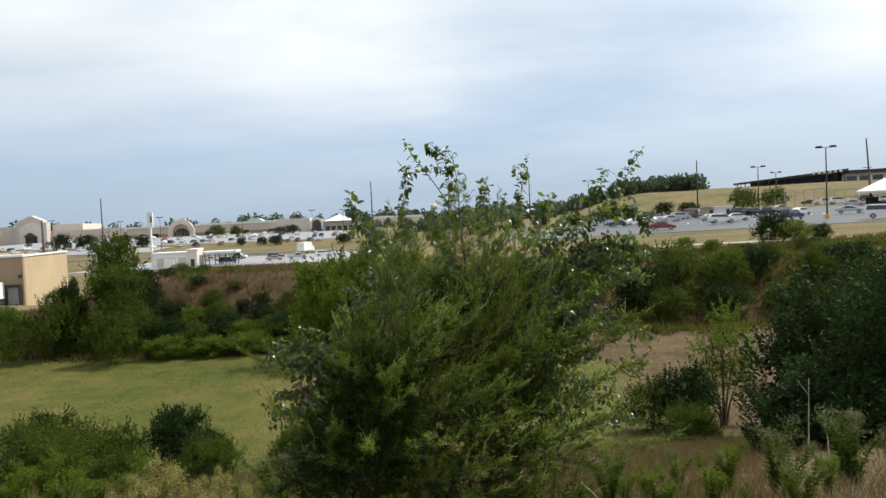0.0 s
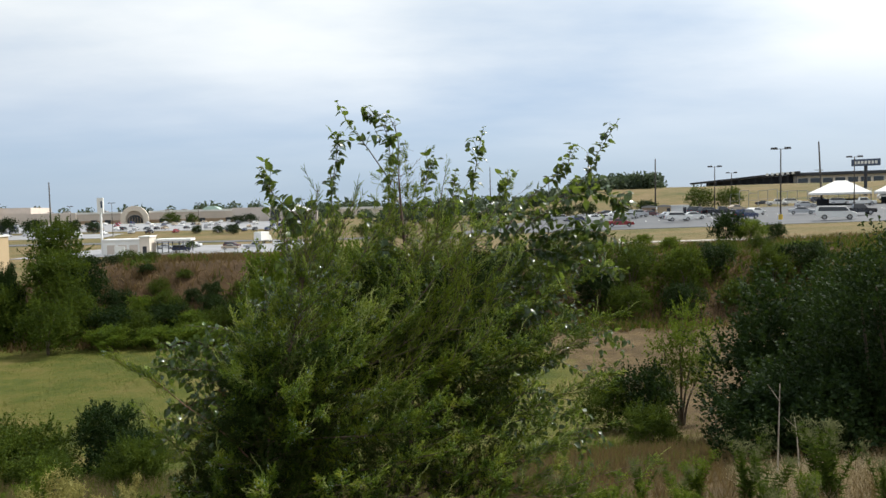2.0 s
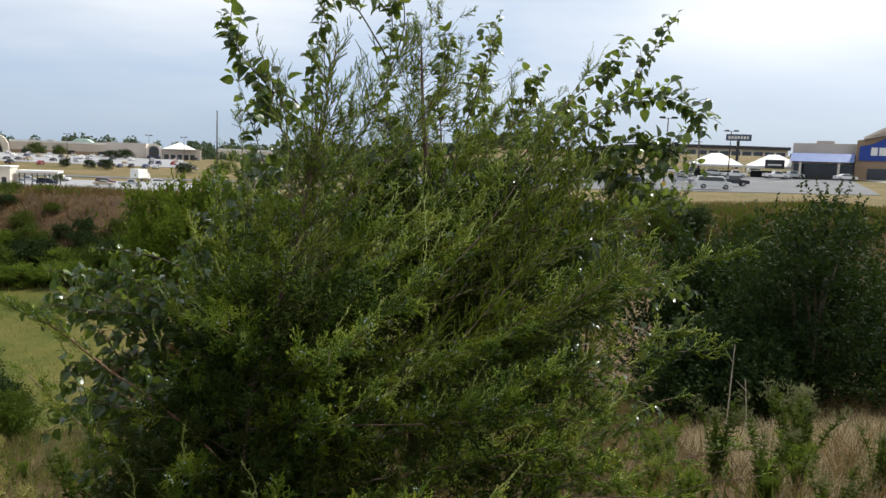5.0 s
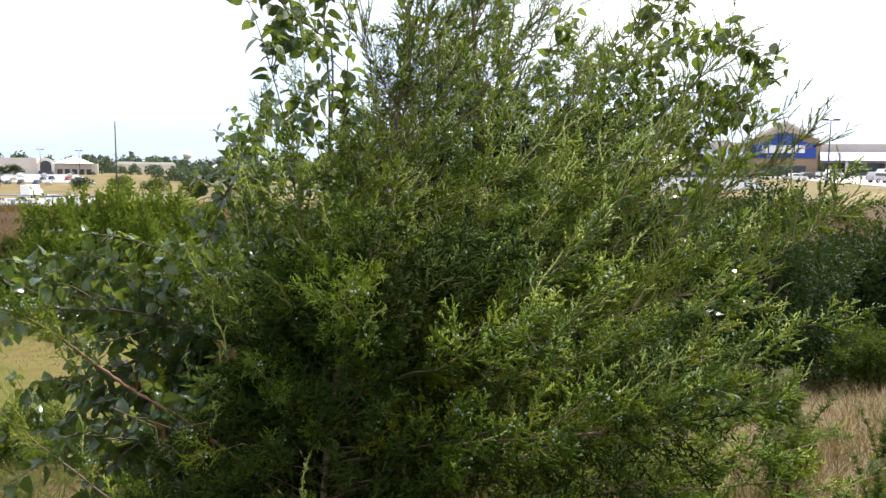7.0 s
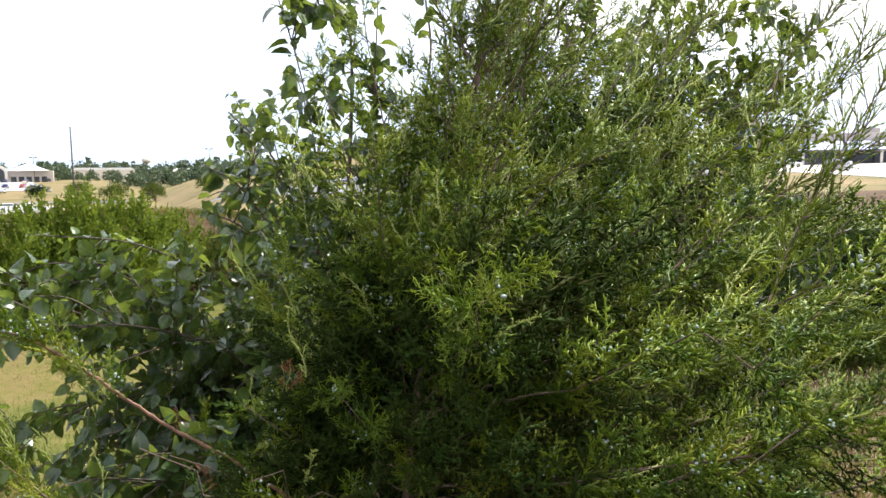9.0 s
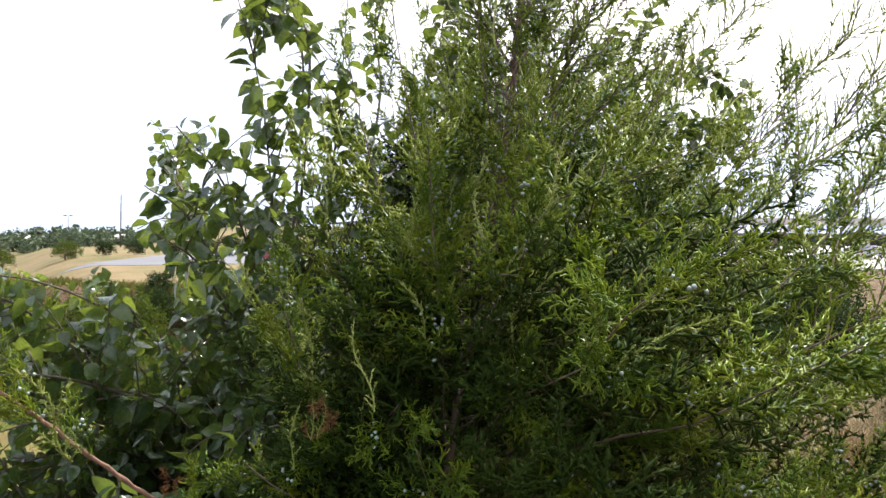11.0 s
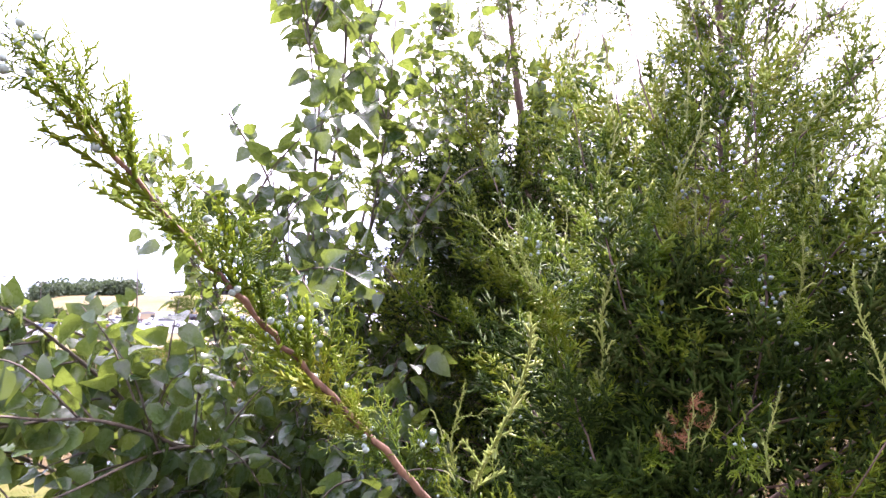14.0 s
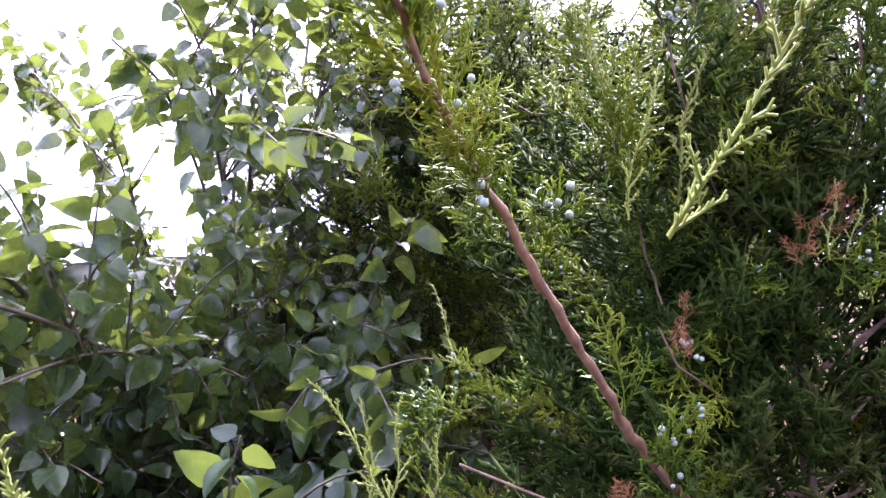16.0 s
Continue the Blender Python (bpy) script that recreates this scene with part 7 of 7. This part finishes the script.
def store():
    """Big home-improvement store: a gabled blue front between long blue awnings."""
    at = (112.0, 160.0, zland(118, 150) - 0.2)
    turn = -42.0
    ob = thing("store", "large brown store with a gabled deep blue front", "store", at, turn)
    z0 = at[2]
    part("wall", Geo().box((6, 2, -2), (21, 50, 9.0 - z0)).box((35, 2, -2), (115, 50, 8.6 - z0)), M_BEIGE, ob)
    H = 13.4 - z0
    part("gable", Geo().prism([(19.4, -2), (34.6, -2), (34.6, H - 3.6), (33, H - 3.4), (27, H), (21, H - 3.4), (19.4, H - 3.6)], 0, 12), M_BROWN, ob, "brown gable with a stepped roofline")
    part("gable_cap", Geo().prism([(20.6, H - 3.5), (27, H + 0.1), (33.4, H - 3.5), (33.4, H - 2.9), (27, H + 0.7), (20.6, H - 2.9)], -0.8, 12.4), M_STONE, ob, "pale gable coping")
    part("blue_panel", Geo().prism([(20, H - 8.2), (34, H - 8.2), (34, H - 5.0), (31.4, H - 4.4), (27, H - 2.0), (22.6, H - 4.4), (20, H - 5.0)], -0.25, 0), M_BLUE, ob, "deep blue sign panel")
    # plain white bars stand for the store's lettering
    for i, w in enumerate((1.3, 1.5, 1.9, 1.3, 0.5, 1.3)):
        x = 22.3 + sum((1.3, 1.5, 1.9, 1.3, 0.5, 1.3)[:i]) + 0.30 * i
        part("letter_bar", Geo().box((x, -0.5, H - 7.0), (x + w, -0.25, H - 5.2)), M_WHITE, ob, "plain white shape")
    part("awning", Geo().prism([(-3.5, 4.4), (0, 6.4), (2, 6.4), (2, 4.4)], 34.8, 112, axis=0), M_BLUE_LITE, ob, "long blue awning")
    part("awning", Geo().prism([(-3.5, 4.4), (0, 6.4), (2, 6.4), (2, 4.4)], 6, 19.2, axis=0), M_BLUE_LITE, ob, "long blue awning")
    for x in list(range(8, 20, 8)) + list(range(40, 112, 8)):
        part("post", Geo().box((x, -3.2, -2), (x + 0.5, -2.7, 4.5)), M_STONE, ob)
    part("shopfront", Geo().box((6.5, 1.7, -1), (19, 1.98, 3.9)), M_GLASS, ob, "shaded glazed shopfront")
    part("shopfront", Geo().box((35.2, 1.7, -1), (112, 1.98, 3.9)), M_GLASS, ob, "shaded glazed shopfront")
    part("entrance", Geo().box((22, -0.3, -2), (32, 0.0, 3.2)), M_GLASS, ob)
    for x in (10, 56, 80):
        part("roof_unit", Geo().box((x, 20, 8.6 - z0), (x + 4, 24, 10.4 - z0)), M_ROOF, ob)


def tents():
    for i, (x, y, w) in enumerate([(109.2, 176.0, 13.5), (120.6, 168.0, 13.5), (131.0, 160.5, 13.0)]):
        z = zland(x, y)
        h, e = 6.3 - z, 3.3 - z
        ob = thing("tent", "white peaked market tent by the parking lot", "tent", (x, y, z), -34, group="market tents")
        a = w / 2
        g = Geo().put([(-a, -a, e), (a, -a, e), (a, a, e), (-a, a, e), (-1.2, 0, h), (1.2, 0, h), (-a, -a, e - 0.5), (a, -a, e - 0.5), (a, a, e - 0.5), (-a, a, e - 0.5)],
                      tris=[(1, 2, 5), (3, 0, 4)], quads=[(0, 1, 5, 4), (2, 3, 4, 5), (6, 7, 1, 0), (7, 8, 2, 1), (8, 9, 3, 2), (9, 6, 0, 3)])
        part("roof", g, M_TENT, ob, "white fabric roof")
        for sx in (-1, 1):
            for sy in (-1, 1):
                part("post", Geo().tube([(sx * (a - 0.2), sy * (a - 0.2), -0.3), (sx * (a - 0.2), sy * (a - 0.2), e)], 0.07, 6), M_WIRE, ob)
        if i == 1:
            part("sign_board", Geo().box((-2.2, -a - 0.25, e - 0.6), (2.2, -a - 0.1, e + 1.6)), M_DARK, ob, "dark sign board")
            part("sign_stripe", Geo().box((-1.6, -a - 0.30, e + 0.1), (1.6, -a - 0.25, e + 0.5)), M_WHITE, ob)
        part("stock", Geo().box((-a + 1.5, -1, -0.2), (a - 1.5, 1.5, 1.5)), M_DARK, ob, "stacked goods under the tent")


def big_sign():
    x, y = 143.7, 218.5
    z = zland(x, y)
    ob = thing("billboard_sign", "wide dark store sign on a single post", "sign", (x, y, z), -30)
    part("post", Geo().tube([(0, 0, -0.5), (0, 0, 11.9 - z)], 0.5, 10), M_DARK, ob)
    part("panel", Geo().box((-3.9, -0.5, 11.9 - z), (3.9, 0.5, 14.0 - z)), M_SIGN, ob)
    for i in range(7):
        part("letter_bar", Geo().box((-3.2 + i * 0.94, -0.58, 12.5 - z), (-2.55 + i * 0.94, -0.5, 13.4 - z)), M_ROOF_WHITE, ob, "plain pale shape")


def grandstand():
    """Long dark open structure on the hill, its roofline climbing to one end."""
    x0, y0 = 157.0, 389.6
    x1, y1 = 206.0, 366.0
    ln = math.hypot(x1 - x0, y1 - y0)
    turn = math.degrees(math.atan2(y1 - y0, x1 - x0))
    z = zland(x0, y0)
    ob = thing("grandstand", "long dark roofed structure on the grassy hill", "building", (x0, y0, z), turn)
    part("roof", Geo().prism([(0, 12.6 - z), (ln, 17.0 - z), (ln, 16.0 - z), (0, 11.9 - z)], 0, 14), M_DARK, ob)
    part("rear_wall", Geo().prism([(8, -1), (ln, -1), (ln, 15.8 - z), (8, 12.4 - z)], 9, 10), M_DARK, ob)
    n = 14
    for i in range(n):
        f = (i + 0.5) / n
        top = 12.2 - z + f * 3.9
        if top > 0.3:
            part("post", Geo().box((ln * f - 0.25, 0.3, -2), (ln * f + 0.25, 0.8, top)), M_DARK, ob)
    for i in range(6):
        f = 0.70 + 0.045 * i
        part("light_panel", Geo().box((ln * f, -0.3, 15.0 - z + 0.1 * i), (ln * f + 1.3, 0.0, 16.3 - z + 0.1 * i)), M_WHITE, ob)
    part("deck", Geo().box((ln * 0.35, 0.1, 10.2 - z), (ln, 9, 10.9 - z)), M_DARK, ob)
    b = thing("glass_hall", "long pale hall with a dark roof beyond the hill", "building", (206.0, 372.0, zland(206, 372)), -22)
    zb = zland(206, 372)
    part("wall", Geo().box((0, 0, -2), (60, 16, 14.5 - zb)), M_STONE, b)
    part("roof", Geo().box((-1, -1.5, 14.5 - zb), (61, 17, 16.2 - zb)), M_DARK, b)
    for i in range(10):
        part("window", Geo().box((2 + i * 5.8, -0.15, 1.0), (6.6 + i * 5.8, -0.0, 13.2 - zb)), M_GLASS, b)


def sheds():
    for x, y, w, mat, label in [(62.0, 180.5, 3.4, M_BROWN, "small brown hut beside parked trailers"), (65.6, 179.6, 3.2, M_TAN, "small tan hut beside parked trailers"), (69.0, 178.5, 4.6, M_WHITE, "white parked trailer with a dark door")]:
        z = zland(x, y)
        ob = thing("hut", label, "hut", (x, y, z), -20)
        part("wall", Geo().box((-w / 2, -1.2, -0.2), (w / 2, 1.2, 1.9)), mat, ob)
        part("roof", Geo().prism([(-w / 2 - 0.15, 1.9), (w / 2 + 0.15, 1.9), (w / 2, 2.2), (0, 2.5 if mat is not M_WHITE else 2.2), (-w / 2, 2.2)], -1.35, 1.35), M_ROOF if mat is not M_WHITE else M_WHITE, ob)
        part("door", Geo().box((w * 0.2, -1.26, -0.2), (w * 0.2 + 0.8, -1.2, 1.6)), M_DARK, ob)


for build in (mall_building, east_mall, kiosk, pylon_sign, tan_building, parked_trailer, store, tents, big_sign, grandstand, sheds):
    build()

# fence frames of the garden yard on the hill's foot
yard = np.random.default_rng(8)
for i in range(14):
    x, y = 92 + i * 1.9, 197 - i * 1.5
    z = zland(x, y)
    ob = thing("steel_frame", "bare steel display frame on the grass", "frame", (x, y, z), -35, group="steel frames")
    h = 4.0 + yard.uniform(-0.5, 0.8)
    for s in (-1.2, 1.2):
        part("post", Geo().tube([(s, 0, -0.2), (s, 0, h)], 0.07, 5), M_WIRE, ob)
    part("rail", Geo().tube([(-1.2, 0, h), (1.2, 0, h)], 0.06, 5), M_WIRE, ob)
    part("rail", Geo().tube([(-1.2, 0, h * 0.5), (1.2, 0, h * 0.5)], 0.05, 5), M_WIRE, ob)

# painted bay lines
for i in range(26):
    x, y = 40 + i * 2.6, 142 - i * 0.25
    tagged(part("bay_line", Geo().put([(x, y, zland(x, y) + 0.075), (x + 0.14, y, zland(x + 0.14, y) + 0.075), (x + 1.8, y + 5, zland(x + 1.8, y + 5) + 0.075), (x + 1.66, y + 5, zland(x + 1.66, y + 5) + 0.075)], quads=[(0, 1, 2, 3)]), M_LINE), "faded white parking bay line", "parking line", "bay lines", "structure")

# ---- distance ----


def far_woods():
    """Woods along the horizon: crowns of leaf clumps in uneven rows."""
    r = np.random.default_rng(70)
    g = Geo()
    tri = np.array([(-0.5, 0, -0.3), (0.5, 0, -0.3), (0.1, 0.15, 0.6)]), np.array([(0, 1, 2)])
    for n, d0, d1, a0, a1, h in [(170, 640, 900, -34, -9, 4.5), (150, 640, 900, -9, 16, 14), (120, 900, 1400, -60, 70, 20), (90, 330, 372, 13.5, 19.6, 7), (40, 430, 520, -9, 9, 6), (60, 640, 800, 30, 70, 13), (60, 330, 420, -3, 12, 6.5)]:
        a = np.radians(r.uniform(a0, a1, n))
        d = r.uniform(d0, d1, n)
        x, y = d * np.sin(a), d * np.cos(a)
        hh = h * r.uniform(0.6, 1.15, n)
        z = land(x, y)
        per = 150
        s = unit(r.normal(0, 1, (n, per, 3)))
        s[..., 2] = np.abs(s[..., 2])
        p = np.stack([x, y, z], 1)[:, None] + s * (hh[:, None, None] * np.array([0.62, 0.62, 1.0])) * r.uniform(0.55, 1.0, (n, per, 1))
        p = p.reshape(-1, 3)
        size = np.repeat(hh * 0.20, per) * r.uniform(0.6, 1.3, len(p))
        g.many(tri, p, r.normal(0, 1, p.shape), r.normal(0, 1, p.shape), size)
    tagged(part("far_woods", g, M_FARWOOD), "hazy green woods along the horizon", "woods", kind="stuff")


far_woods()
tw = thing("water_tower", "pale water tower above the far woods", "tower", (-10.6, 902.0, zland(-10.6, 902)))
zt = 18.5 - zland(-10.6, 902)
part("shaft", Geo().tube([(0, 0, -1), (0, 0, zt - 6)], [2.0, 1.6], 10), M_STONE, tw)
part("tank", Geo().tube([(0, 0, zt - 7), (0, 0, zt - 5), (0, 0, zt - 1.5), (0, 0, zt)], [2.0, 5.0, 5.2, 1.5], 14), M_STONE, tw, "", True)
for x, y, w, h in [(-55, 560, 40, 6), (10, 480, 26, 4.5), (52, 430, 16, 4), (-200, 600, 60, 7)]:
    ob = thing("far_shed", "low pale roofed shed among far trees", "building", (x, y, zland(x, y)), 5)
    part("wall", Geo().box((0, 0, -2), (w, 14, h)), M_STONE, ob)
    part("roof", Geo().prism([(-0.5, h), (w + 0.5, h), (w - 2, h + 1.6), (2, h + 1.6)], -0.5, 14.5), M_ROOF_WHITE, ob)
